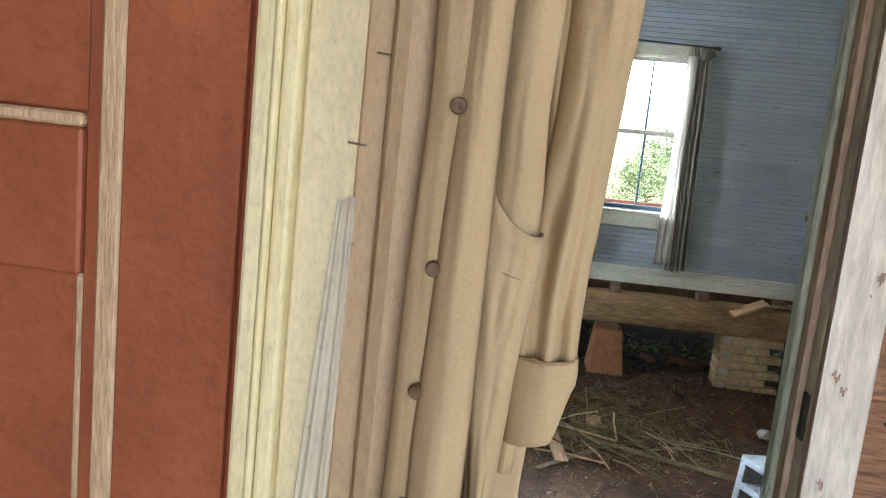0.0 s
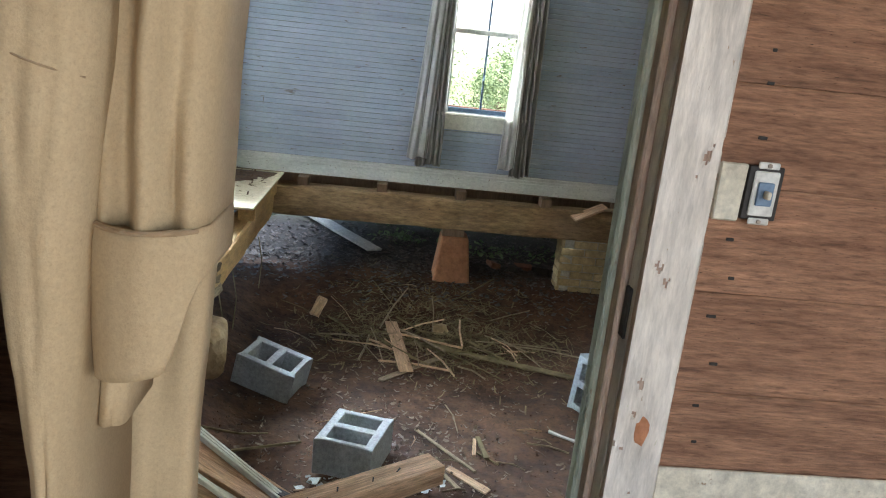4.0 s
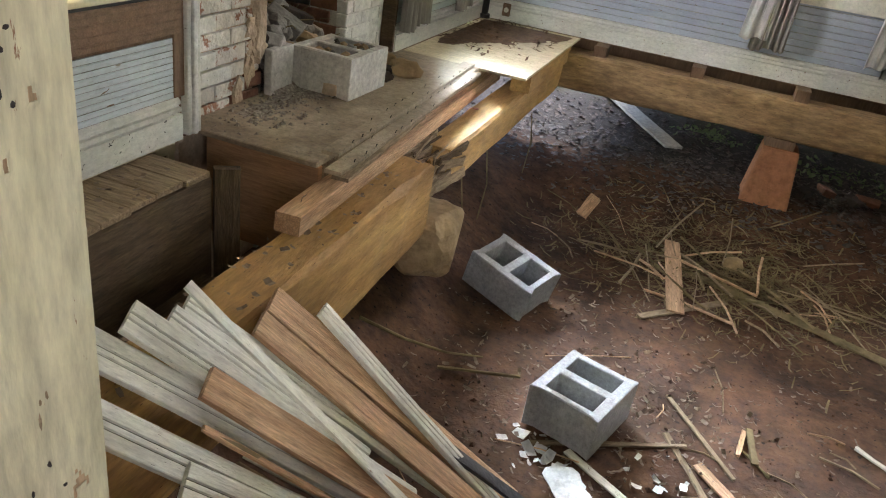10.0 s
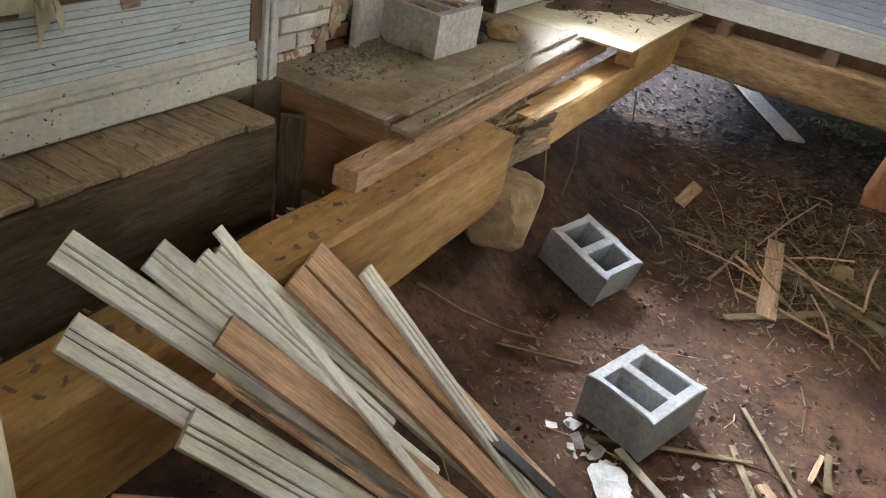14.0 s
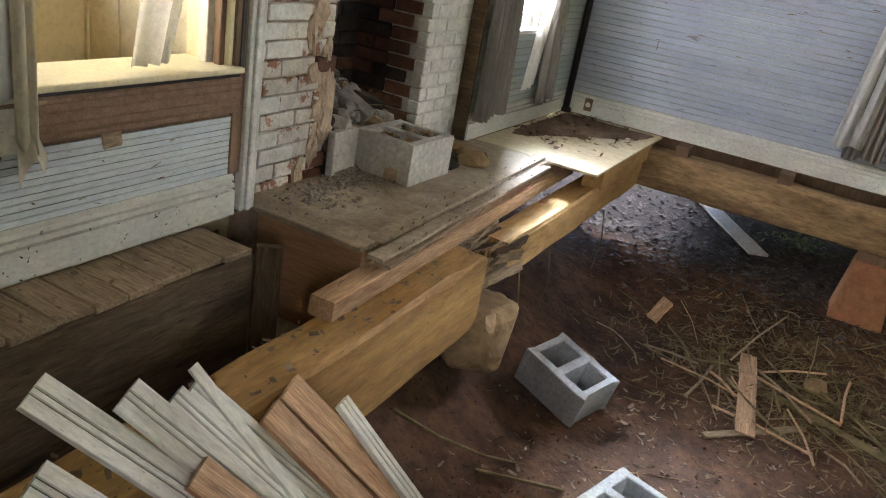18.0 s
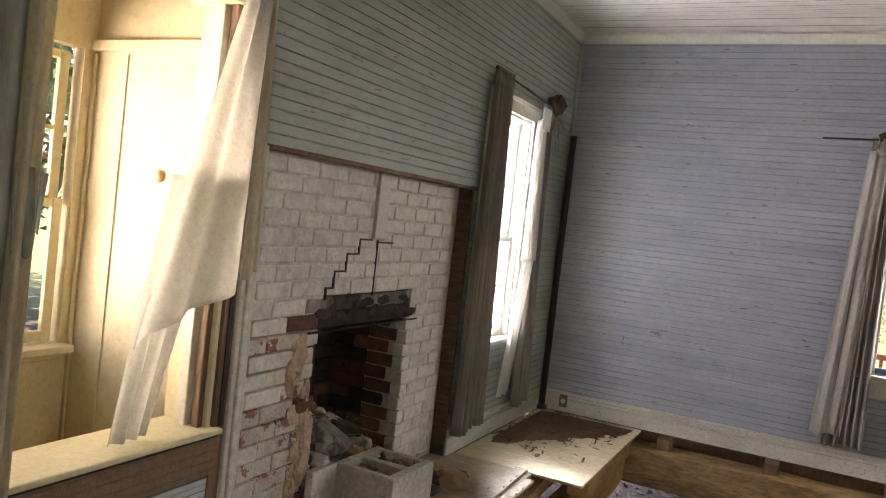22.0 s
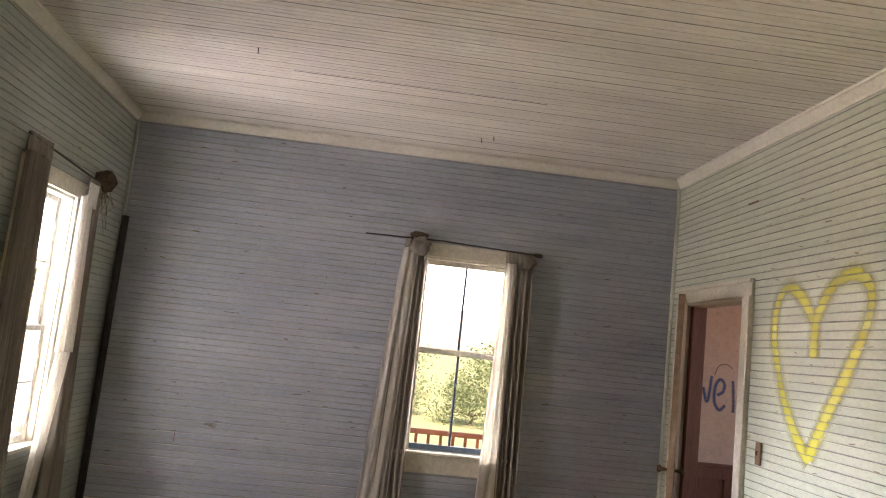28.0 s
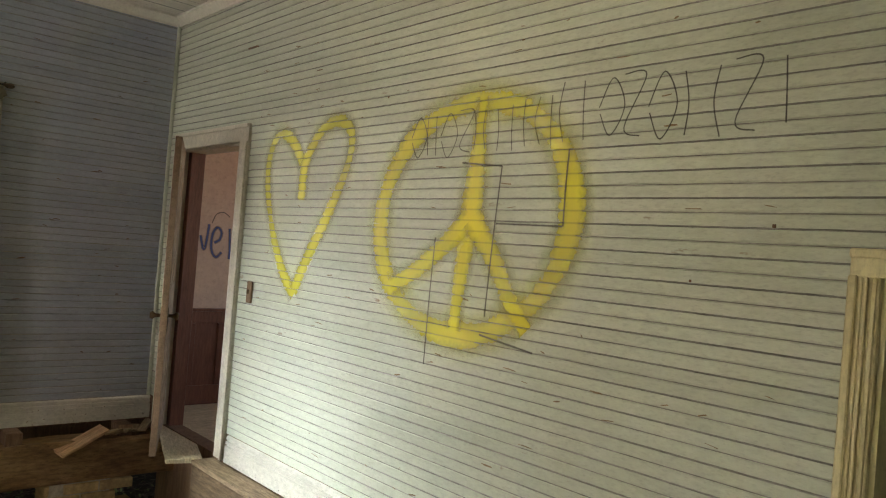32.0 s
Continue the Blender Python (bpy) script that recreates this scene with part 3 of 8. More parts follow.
def backlit(key, share):
    """Thin cloth that lets part of the light through."""
    nt = M[key].node_tree
    b = nt.nodes["Principled BSDF"]
    tr = nt.nodes.new("ShaderNodeBsdfTranslucent")
    nt.links.new(b.inputs["Base Color"].links[0].from_socket, tr.inputs["Color"])
    x = nt.nodes.new("ShaderNodeMixShader")
    x.inputs[0].default_value = share
    nt.links.new(b.outputs[0], x.inputs[1])
    nt.links.new(tr.outputs[0], x.inputs[2])
    nt.links.new(x.outputs[0], nt.nodes["Material Output"].inputs["Surface"])


backlit("sheer", 0.6)
backlit("liner", 0.3)
backlit("drape", 0.15)
backlit("leaf", 0.35)
M["olive"].node_tree.nodes["Principled BSDF"].inputs["Specular IOR Level"].default_value = 0.12
M["film"].node_tree.nodes["Principled BSDF"].inputs["Alpha"].default_value = 0.45
M["glass"] = glass()
M["spray_yellow"] = paint_stroke("yellow_spray_paint", (0.90, 0.81, 0.03), 0.78, thin=0.55, skip=0.6)
M["spray_faint"] = paint_stroke("thin_yellow_spray_paint", (0.88, 0.82, 0.06), 0.62, thin=0.6, skip=0.5)
M["spray_blue"] = paint_stroke("blue_spray_paint", (0.02, 0.05, 0.19), 0.95)
M["pencil"] = paint_stroke("grey_pencil", (0.08, 0.075, 0.07), 0.85)

# ---- builders ----


def smooth01(a, b, v):
    k = min(1.0, max(0.0, (v - a) / (b - a)))
    return k * k * (3 - 2 * k)


def part(name, bm, material, parent=None, label="", m=None, smooth=False):
    """Links a bmesh as one mesh object, under a thing or a part."""
    me = bpy.data.meshes.new(name)
    bm.normal_update()
    bm.to_mesh(me)
    bm.free()
    me.materials.append(M[material])
    if smooth:
        for p in me.polygons:
            p.use_smooth = True
    ob = new(name, me)
    if m is not None:
        ob.matrix_basis = m
    if parent is not None:
        ob.parent = parent
    if label:
        ob["label"] = label
    return ob


def piece(name, me, parent, m):
    """One of many pieces that share a mesh."""
    ob = new(name, me)
    ob.parent = parent
    ob.matrix_basis = m
    return ob


def thing(name, label, category, group="", kind="", m=None):
    ob = new(name)
    ob.empty_display_size = 0.1
    if m is not None:
        ob.matrix_basis = m
    return tagged(ob, label, category, group, kind)


def add_box(bm, lo, hi, bevel=0.0, rng=None, jitter=0.0):
    vs = bmesh.ops.create_cube(bm, size=1.0)["verts"]
    for v in vs:
        v.co = Vector([lo[i] + (v.co[i] + 0.5) * (hi[i] - lo[i]) for i in range(3)])
        if rng and jitter:
            v.co += Vector([rng.uniform(-jitter, jitter) for _ in range(3)])
    if bevel:
        es = list({e for v in vs for e in v.link_edges})
        bmesh.ops.bevel(bm, geom=es, offset=bevel, segments=2 if bevel > 0.004 else 1, affect="EDGES", profile=0.5)
    return bm


def box(lo, hi, bevel=0.003, rng=None, jitter=0.0):
    return add_box(bmesh.new(), lo, hi, bevel, rng, jitter)


def timber(length, width, height, rng, cuts=14, wob=0.006, bevel=0.01):
    """A hewn or worn timber along local x, its top at z = 0, uneven all along."""
    bm = bmesh.new()
    prof = []
    b = bevel
    for y, z in ((-width / 2 + b, 0), (width / 2 - b, 0), (width / 2, -b), (width / 2, -height + b), (width / 2 - b, -height),
                 (-width / 2 + b, -height), (-width / 2, -height + b), (-width / 2, -b)):
        prof.append((y, z))
    rings = []
    for i in range(cuts + 1):
        x = length * i / cuts
        rings.append([bm.verts.new((x + rng.uniform(-wob, wob) * (i in (0, cuts)), y + rng.uniform(-wob, wob), z + rng.uniform(-wob, wob))) for y, z in prof])
    for a, c in zip(rings, rings[1:]):
        for k in range(8):
            bm.faces.new((a[k], c[k], c[(k + 1) % 8], a[(k + 1) % 8]))
    bm.faces.new(rings[0])
    bm.faces.new(list(reversed(rings[-1])))
    bmesh.ops.recalc_face_normals(bm, faces=bm.faces)
    return bm


def along(a, b, roll=0.0):
    """A pose whose local x runs from a to b and whose z stays as upright as it can."""
    a, b = Vector(a), Vector(b)
    x = (b - a).normalized()
    y = Vector((0, 0, 1)).cross(x).normalized()
    z = x.cross(y)
    return Matrix.Translation(a) @ Matrix((x, y, z)).transposed().to_4x4() @ Matrix.Rotation(radians(roll), 4, "X")


def extrude_profile(pts, length, ends=True, cuts=1, rng=None, wob=0.0):
    """An open or closed section in (y, z), drawn along local x."""
    bm = bmesh.new()
    rings = []
    for i in range(cuts + 1):
        dy, dz = (rng.uniform(-wob, wob), rng.uniform(-wob, wob)) if rng else (0, 0)
        rings.append([bm.verts.new((length * i / cuts, y + dy, z + dz)) for y, z in pts])
    n = len(pts)
    for a, c in zip(rings, rings[1:]):
        for k in range(n):
            bm.faces.new((a[k], c[k], c[(k + 1) % n], a[(k + 1) % n]))
    if ends:
        bm.faces.new(list(rings[0]))
        bm.faces.new(list(reversed(rings[-1])))
    bmesh.ops.recalc_face_normals(bm, faces=bm.faces)
    return bm


class Wall:
    """A flat frame of a wall: u along it, z up, d out of it into the room."""

    def __init__(self, axis, at, sign):
        self.axis, self.at, self.sign = axis, at, sign

    def p(self, u, z, d):
        return Vector((u, self.at + self.sign * d, z)) if self.axis == "x" else Vector((self.at + self.sign * d, u, z))

    def m(self, u, z, d):
        """A pose with local x along the wall, local z up, local y out of the room side's back."""
        if self.axis == "x":
            r = Matrix(((1, 0, 0), (0, self.sign, 0), (0, 0, 1))) if self.sign > 0 else Matrix(((-1, 0, 0), (0, -1, 0), (0, 0, 1)))
        else:
            r = Matrix(((0, 1, 0), (-1, 0, 0), (0, 0, 1))) if self.sign > 0 else Matrix(((0, -1, 0), (1, 0, 0), (0, 0, 1)))
        return Matrix.Translation(self.p(u, z, d)) @ r.to_4x4()

    def box(self, bm, u0, u1, z0, z1, d0, d1, bevel=0.0):
        a, b = self.p(u0, z0, d0), self.p(u1, z1, d1)
        return add_box(bm, [min(a[i], b[i]) for i in range(3)], [max(a[i], b[i]) for i in range(3)], bevel)

    def starts_low(self):
        """Whether local x runs towards greater u."""
        return (self.axis == "x") == (self.sign > 0)


NORTH, WEST, EAST, SOUTH = Wall("x", 5.21, -1), Wall("y", 0.0, 1), Wall("y", 3.90, -1), Wall("x", 0.06, 1)


def slab(name, w, u0, u1, z0, z1, holes, thick, material, d1=-0.012):
    """The body of a wall behind its boards, with its openings through it."""
    bm = bmesh.new()
    us = sorted({u0, u1, *[h[0] for h in holes], *[h[1] for h in holes]})
    for a, b in zip(us, us[1:]):
        spans = [(z0, z1)]
        for h in holes:
            if h[0] <= a + 1e-6 and h[1] >= b - 1e-6:
                spans = [s for q in spans for s in ((q[0], min(q[1], h[2])), (max(q[0], h[3]), q[1])) if s[1] - s[0] > 1e-4]
        for s in spans:
            w.box(bm, a, b, s[0], s[1], d1 - thick, d1)
    return tagged(part(name, bm, material), kind="structure")


BEAD = [(0.0, -0.004), (0.003, 0.0), (0.0370, 0.0), (0.0402, -0.0038), (0.042, -0.0040), (0.0438, -0.0038), (0.0470, 0.0), (0.081, 0.0), (0.084, -0.004)]


def bead_mesh(name, length, height, material, rng):
    """One beaded board: a bead down its middle, a quirk at its edge."""
    k = height / 0.084
    vs, fs = [], []
    warp = [rng.uniform(-0.0009, 0.0009) for _ in range(4)]
    n = len(BEAD)
    for i in range(4):
        x = length * i / 3
        for z, d in BEAD:
            vs.append((x, d + warp[i], z * k))
    for i in range(3):
        for j in range(n - 1):
            a = i * n + j
            fs.append((a, a + n, a + n + 1, a + 1))
    me = bpy.data.meshes.new(name)
    me.from_pydata(vs, [], [f[::-1] for f in fs])
    me.materials.append(M[material])
    me.materials.append(M["wallgroove"])
    for p in me.polygons:
        if p.index % (n - 1) in (0, 3, 4, n - 2):
            p.material_index = 1
    return me


def boarded(w, parent, u0, u1, z0, z1, holes, material, seed, h=0.084, joints=1):
    """Covers a wall with beaded boards, row by row, cut at the openings and at random joints."""
    rng = random.Random(seed)
    z = z0
    while z < z1 - 0.01:
        top = min(z + h, z1)
        spans = [(u0, u1)]
        for a, b, lo, hi in holes:
            if z < hi - 0.02 and top > lo + 0.02:
                spans = [s for q in spans for s in ((q[0], min(q[1], a)), (max(q[0], b), q[1])) if s[1] - s[0] > 0.01]
        for a, b in spans:
            cuts = [a, b]
            if b - a > 2.2 and rng.random() < 0.5 * joints:
                cuts.insert(1, rng.uniform(a + 0.6, b - 0.6))
            for c, e in zip(cuts, cuts[1:]):
                me = bead_mesh("board", e - c - 0.0012, top - z, material, rng)
                start = c if w.starts_low() else e
                piece("board", me, parent, w.m(start, z, rng.uniform(-0.0007, 0.0007)))
        z = top


BASE = [(0, 0), (0.022, 0), (0.022, 0.092), (0.008, 0.094), (0.008, 0.101), (0.019, 0.103), (0.019, 0.117), (0.006, 0.119), (0.006, 0.126), (0.014, 0.128), (0.014, 0.140), (0.004, 0.150), (0, 0.15)]


def moulding(name, w, u0, u1, z, prof, material, kind="structure", d=0.0):
    """A moulded strip along a wall; its section is given as (out of the wall, up)."""
    start = u0 if w.starts_low() else u1
    bm = extrude_profile(prof, abs(u1 - u0))
    return tagged(part(name, bm, material, None, m=w.m(start, z, d)), kind=kind)


def pleats(top, bottom, folds, depth, rng, rows=26, cols=72, flare=None, skew=0.0, phase=0.0, hem=0.0):
    """A hanging cloth between two edges (each two points), gathered in folds that wander."""
    bm = bmesh.new()
    a0, a1, b0, b1 = (Vector(p) for p in (*top, *bottom))
    side = (a1 - a0).cross(b0 - a0).normalized()
    off = [rng.uniform(0, 6.3) for _ in range(4)]
    grid = []
    for i in range(rows + 1):
        v = i / rows
        row = []
        for j in range(cols + 1):
            u = j / cols
            uu = u + 0.02 * math.sin(7 * u + off[0]) + skew * v * math.sin(3.1 * u)
            p = a0.lerp(a1, u).lerp(b0.lerp(b1, u), v)
            wave = math.sin(2 * math.pi * folds * uu + phase + 0.5 * math.sin(2.6 * v + off[1]))
            wave += 0.35 * math.sin(2 * math.pi * folds * 1.7 * uu + off[2] + v)
            q = p + side * (depth * (0.55 + 0.45 * v if flare is None else flare(v)) * wave)
            q.z += hem * math.sin(9 * u + off[3]) * v
            row.append(bm.verts.new(q))
        grid.append(row)
    for r, s in zip(grid, grid[1:]):
        for j in range(cols):
            bm.faces.new((r[j], r[j + 1], s[j + 1], s[j]))
    return bm


def thicken(ob, t=0.002):
    mod = ob.modifiers.new("cloth", "SOLIDIFY")
    mod.thickness = t
    mod.offset = 0
    return ob


def tube(points, radius, sides=8, taper=None):
    bm = bmesh.new()
    pts = [Vector(p) for p in points]
    rings = []
    for i, p in enumerate(pts):
        d = (pts[min(i + 1, len(pts) - 1)] - pts[max(i - 1, 0)]).normalized()
        s = d.cross(Vector((0.31, 0.17, 0.94))).normalized()
        t = d.cross(s)
        r = radius * (taper(i / max(1, len(pts) - 1)) if taper else 1.0)
        rings.append([bm.verts.new(p + s * math.cos(2 * math.pi * k / sides) * r + t * math.sin(2 * math.pi * k / sides) * r) for k in range(sides)])
    for a, c in zip(rings, rings[1:]):
        for k in range(sides):
            bm.faces.new((a[k], a[(k + 1) % sides], c[(k + 1) % sides], c[k]))
    bm.faces.new(list(reversed(rings[0])))
    bm.faces.new(rings[-1])
    bmesh.ops.recalc_face_normals(bm, faces=bm.faces)
    return bm


def rock(size, rng, bumps=0.25, sub=2):
    bm = bmesh.new()
    bmesh.ops.create_icosphere(bm, subdivisions=sub, radius=1.0)
    o = Vector([rng.uniform(-50, 50) for _ in range(3)])
    for v in bm.verts:
        k = 1 + bumps * noise.noise(v.co * 1.3 + o) + 0.4 * bumps * noise.noise(v.co * 3.5 + o)
        c = v.co * k
        v.co = Vector((c.x * size[0], c.y * size[1], c.z * size[2]))
    return bm

# ---- structure ----
CEIL = 2.745
N_HOLE = (2.06, 2.74, 0.64, 1.98)
W_OPEN = (1.0, 1.74, 0.50, 1.94)
W_WIN = (3.78, 4.40, 0.60, 1.98)
E_DOOR = (4.13, 4.97, 0.0, 1.83)
E_LOW = (0.02, 0.69, 0.0, 1.30)
S_DOOR = (1.20, 2.19, -0.15, 2.05)
BRICKS = (1.80, 3.62, -0.9, 1.50)

wall_north = slab("wall_north", NORTH, -0.12, 4.02, -0.02, CEIL + 0.1, [N_HOLE], 0.10, "brownwood")
tagged(wall_north, "blue-grey painted beadboard wall with a window")
wall_west = slab("wall_west", WEST, 0.0, 5.21, -0.02, CEIL + 0.1, [W_OPEN, W_WIN, BRICKS], 0.10, "brownwood")
tagged(wall_west, "grey-green painted beadboard wall round a brick chimney breast")
wall_east = slab("wall_east", EAST, -0.05, 5.21, -0.1, CEIL + 0.1, [E_DOOR, E_LOW], 0.10, "brownwood")
tagged(wall_east, "pale green beadboard wall with yellow spray paint")
wall_south = slab("wall_south", SOUTH, -0.12, 4.02, -0.3, CEIL + 0.1, [S_DOOR], 0.086, "brownwood")
tagged(wall_south, "inner wall between hall and ruined room")

boarded(NORTH, wall_north, 0.0, 3.90, 0.15, CEIL, [N_HOLE], "north", 11, joints=0.3)
boarded(EAST, wall_east, 0.06, 5.21, 0.15, CEIL, [E_DOOR, E_LOW], "east", 12, joints=0)
boarded(WEST, wall_west, 0.06, 5.21, 0.15, CEIL, [W_OPEN, W_WIN, BRICKS, (0.0, 1.86, 0.0, 2.082)], "west", 13, joints=0)
boarded(SOUTH, wall_south, 0.0, 3.90, 0.15, CEIL, [S_DOOR], "east", 14)

# the ceiling: beaded boards in one mesh
vs, fs = [], []
y = 0.06
rng = random.Random(5)
while y < 5.21:
    top = min(y + 0.084, 5.21)
    warp = rng.uniform(-0.001, 0.001)
    base = len(vs)
    for x in (0.0, 1.3, 2.6, 3.90):
        for z, d in BEAD:
            vs.append((x, y + z * (top - y) / 0.084, CEIL - d + warp))
    for i in range(3):
        for j in range(8):
            a = base + i * 9 + j
            fs.append((a, a + 1, a + 10, a + 9))
    y = top
me = bpy.data.meshes.new("ceiling")
me.from_pydata(vs, [], fs)
me.materials.append(M["ceil"])
me.materials.append(M["wallgroove"])
for p in me.polygons:
    if p.index % 8 in (0, 3, 4, 7):
        p.material_index = 1
ceiling = tagged(new("ceiling", me), "grey painted beadboard ceiling", kind="structure")
tagged(part("ceiling_deck", box((-0.12, -0.1, CEIL + 0.012), (4.02, 5.33, CEIL + 0.1), 0), "brownwood"), kind="structure")

CROWN = [(0, 0), (0.016, 0.0), (0.020, 0.012), (0.048, 0.046), (0.058, 0.050), (0.058, 0.064), (0, 0.064)]
for w, a, b, nm in ((NORTH, 0.0, 3.9, "crown_trim_north"), (EAST, 0.06, 5.21, "crown_trim_east"), (WEST, 0.06, 5.21, "crown_trim_west"), (SOUTH, 0, 3.9, "crown_trim_south")):
    moulding(nm, w, a, b, CEIL - 0.065, CROWN, "crown")

moulding("baseboard_north", NORTH, 0.0, 3.90, 0.0, BASE, "base")
moulding("baseboard_west", WEST, 0.06, 1.765, 0.0, BASE, "base")
moulding("baseboard_west_far", WEST, 3.60, 5.19, 0.0, BASE, "base")
moulding("baseboard_east", EAST, 0.78, 4.0, 0.0, BASE, "base")
for w, a, nm in ((NORTH, 3.872, "corner_trim_east"), (NORTH, 0.0, "corner_trim_west")):
    bm = bmesh.new()
    w.box(bm, a + 0.002, a + 0.026, 0.15, CEIL - 0.053, 0.0, 0.02, 0.006)
    tagged(part(nm, bm, "east" if a > 1 else "west"), kind="structure")


def casing(name, w, hole, width, out, material, sides="lrt", legs_to=0.0, label="", head_over=0.0, inner=0.06):
    """A flat casing with a raised outer band round an opening, and the jamb lining through the wall."""
    ob = tagged(new(name), label, "casing", kind="structure")
    u0, u1, z0, z1 = hole

    def strip(nm, a, b, lo, hi, vertical, outer_low):
        bm = bmesh.new()
        w.box(bm, a, b, lo, hi, 0.0, out, 0.003)
        part(nm, bm, material, ob)
        bm = bmesh.new()
        if vertical:
            o = (a, a + 0.022) if outer_low else (b - 0.022, b)
            w.box(bm, o[0], o[1], lo, hi, out, out + 0.012, 0.004)
        else:
            w.box(bm, a, b, hi - 0.024, hi, out, out + 0.012, 0.004)
        part("band", bm, material, ob)

    if "l" in sides:
        strip("side_casing", u0 - width, u0 + 0.006, legs_to, z1, True, True)
    if "r" in sides:
        strip("side_casing", u1 - 0.006, u1 + width, legs_to, z1, True, False)
    if "t" in sides:
        strip("head_casing", u0 - width - head_over, u1 + width + head_over, z1 - 0.004, z1 + width, False, False)
    for a, b in ((u0 - 0.002, u0 + 0.018), (u1 - 0.018, u1 + 0.002)):
        bm = bmesh.new()
        w.box(bm, a, b, z0, z1, -0.13, -0.001)
        part("jamb", bm, material, ob)
    bm = bmesh.new()
    w.box(bm, u0 + 0.018, u1 - 0.018, z1 - 0.02, z1, -0.13, -0.001)
    part("head_jamb", bm, material, ob)
    return ob


casing("door_casing_east", EAST, E_DOOR, 0.10, 0.02, "trim", label="worn cream door casing")
casing("low_door_casing", EAST, E_LOW, 0.066, 0.024, "yellow", label="worn cream moulded casing of a low doorway")
low_casing = bpy.data.objects["low_door_casing"]
for a, b, d in ((0.690, 0.702, 0.030), (0.709, 0.717, 0.036), (0.722, 0.729, 0.032)):
    bm = bmesh.new()
    EAST.box(bm, a, b, 0.0, 1.296, 0.0242, d, 0.002)
    part("moulded_bead", bm, "yellow", low_casing)
casing("window_casing_north", NORTH, N_HOLE, 0.09, 0.02, "trim", legs_to=0.64, label="cream window casing")
casing("window_casing_west", WEST, W_WIN, 0.09, 0.02, "trim", legs_to=0.60, label="cream window casing behind drapes")

# sills and aprons
bm = bmesh.new()
NORTH.box(bm, 1.98, 2.82, 0.62, 0.645, -0.06, 0.05, 0.006)
tagged(part("window_sill_north", bm, "trim"), "cream wooden window stool", "sill", kind="structure")
bm = bmesh.new()
NORTH.box(bm, 2.0, 2.80, 0.50, 0.618, 0.002, 0.02, 0.004)
tagged(part("window_apron_north", bm, "trim"), "cream apron board under the window", "trim", kind="structure")
bm = bmesh.new()
WEST.box(bm, 3.70, 4.48, 0.58, 0.605, -0.06, 0.05, 0.006)
tagged(part("window_sill_west", bm, "trim"), "cream wooden window stool", "sill", kind="structure")


def sash_window(name, w, hole, frame_mat, bar_mat, d, label, upper=(1, 2), lower=(1, 2), mid=None):
    """Two sashes, each with its stiles, rails, bars and panes."""
    u0, u1, z0, z1 = hole
    mid = mid or (z0 + z1) / 2
    ob = tagged(new(name), label, "window", kind="structure")
    for (lo, hi, dd, (ny, nx), nm, bottom_mat) in ((mid - 0.018, z1 - 0.02, d - 0.03, upper, "upper_sash", frame_mat), (z0 + 0.006, mid + 0.018, d, lower, "lower_sash", bar_mat)):
        sash = new(nm)
        sash.parent = ob
        st = 0.042
        for nm2, a, b, c, e, mm in (("stile", u0 + 0.02, u0 + 0.02 + st, lo, hi, frame_mat), ("stile", u1 - 0.02 - st, u1 - 0.02, lo, hi, bottom_mat),
                                    ("rail", u0 + 0.02 + st, u1 - 0.02 - st, lo, lo + st, bottom_mat), ("rail", u0 + 0.02 + st, u1 - 0.02 - st, hi - 0.034, hi, frame_mat)):
            bm = bmesh.new()
            w.box(bm, a, b, c, e, dd - 0.026, dd, 0.004)
            part(nm2, bm, mm, sash)
        a, b, c, e = u0 + 0.02 + st, u1 - 0.02 - st, lo + st, hi - 0.034
        for k in range(1, nx):
            x = a + (b - a) * k / nx
            bm = bmesh.new()
            w.box(bm, x - 0.009, x + 0.009, c, e, dd - 0.022, dd - 0.004, 0.003)
            part("glazing_bar", bm, bar_mat, sash)
        for k in range(1, ny):
            z = c + (e - c) * k / ny
            bm = bmesh.new()
            w.box(bm, a, b, z - 0.009, z + 0.009, dd - 0.021, dd - 0.005, 0.003)
            part("glazing_bar", bm, bar_mat, sash)
        for i in range(nx):
            for j in range(ny):
                bm = bmesh.new()
                w.box(bm, a + (b - a) * i / nx, a + (b - a) * (i + 1) / nx, c + (e - c) * j / ny, c + (e - c) * (j + 1) / ny, dd - 0.015, dd - 0.012)
                p = part("pane", bm, "glass", sash)
                p.visible_shadow = False
    return ob


sash_window("window_1", NORTH, N_HOLE, "sash", "bluesash", -0.035, "old sash window with grey-blue worn bars", mid=1.32)
sash_window("window_2", WEST, W_WIN, "sash", "sash", -0.035, "old white sash window behind drapes", upper=(2, 2), lower=(2, 2), mid=1.22)

# ---- the broken floor and its timbers ----
rng = random.Random(21)
sill = thing("sill_beam", "hewn pine sill beam under the window wall", "beam")
part("timber", timber(4.1, 0.20, 0.262, rng, 20, 0.007, 0.014), "sillwood", sill, m=along((0.02, 5.115, -0.078), (4.12, 5.115, -0.078)))
for x in (0.95, 1.62, 2.30, 3.05, 3.70):
    part("shim", box((x - 0.045, 5.05, -0.084), (x + 0.045, 5.20, -0.004), 0.004), "brownwood", sill)
beam = thing("floor_beam", "big hewn pine floor beam with a rotten splice", "beam")
part("near_length", timber(2.545, 0.215, 0.36, rng, 16, 0.008, 0.02), "beam", beam, m=along((0.603, 0.02, -0.20), (0.603, 2.70, -0.158)))
part("far_length", timber(2.24, 0.17, 0.19, rng, 14, 0.006, 0.016), "beam", beam, m=along((0.625, 2.80, -0.172), (0.632, 5.02, -0.158)))
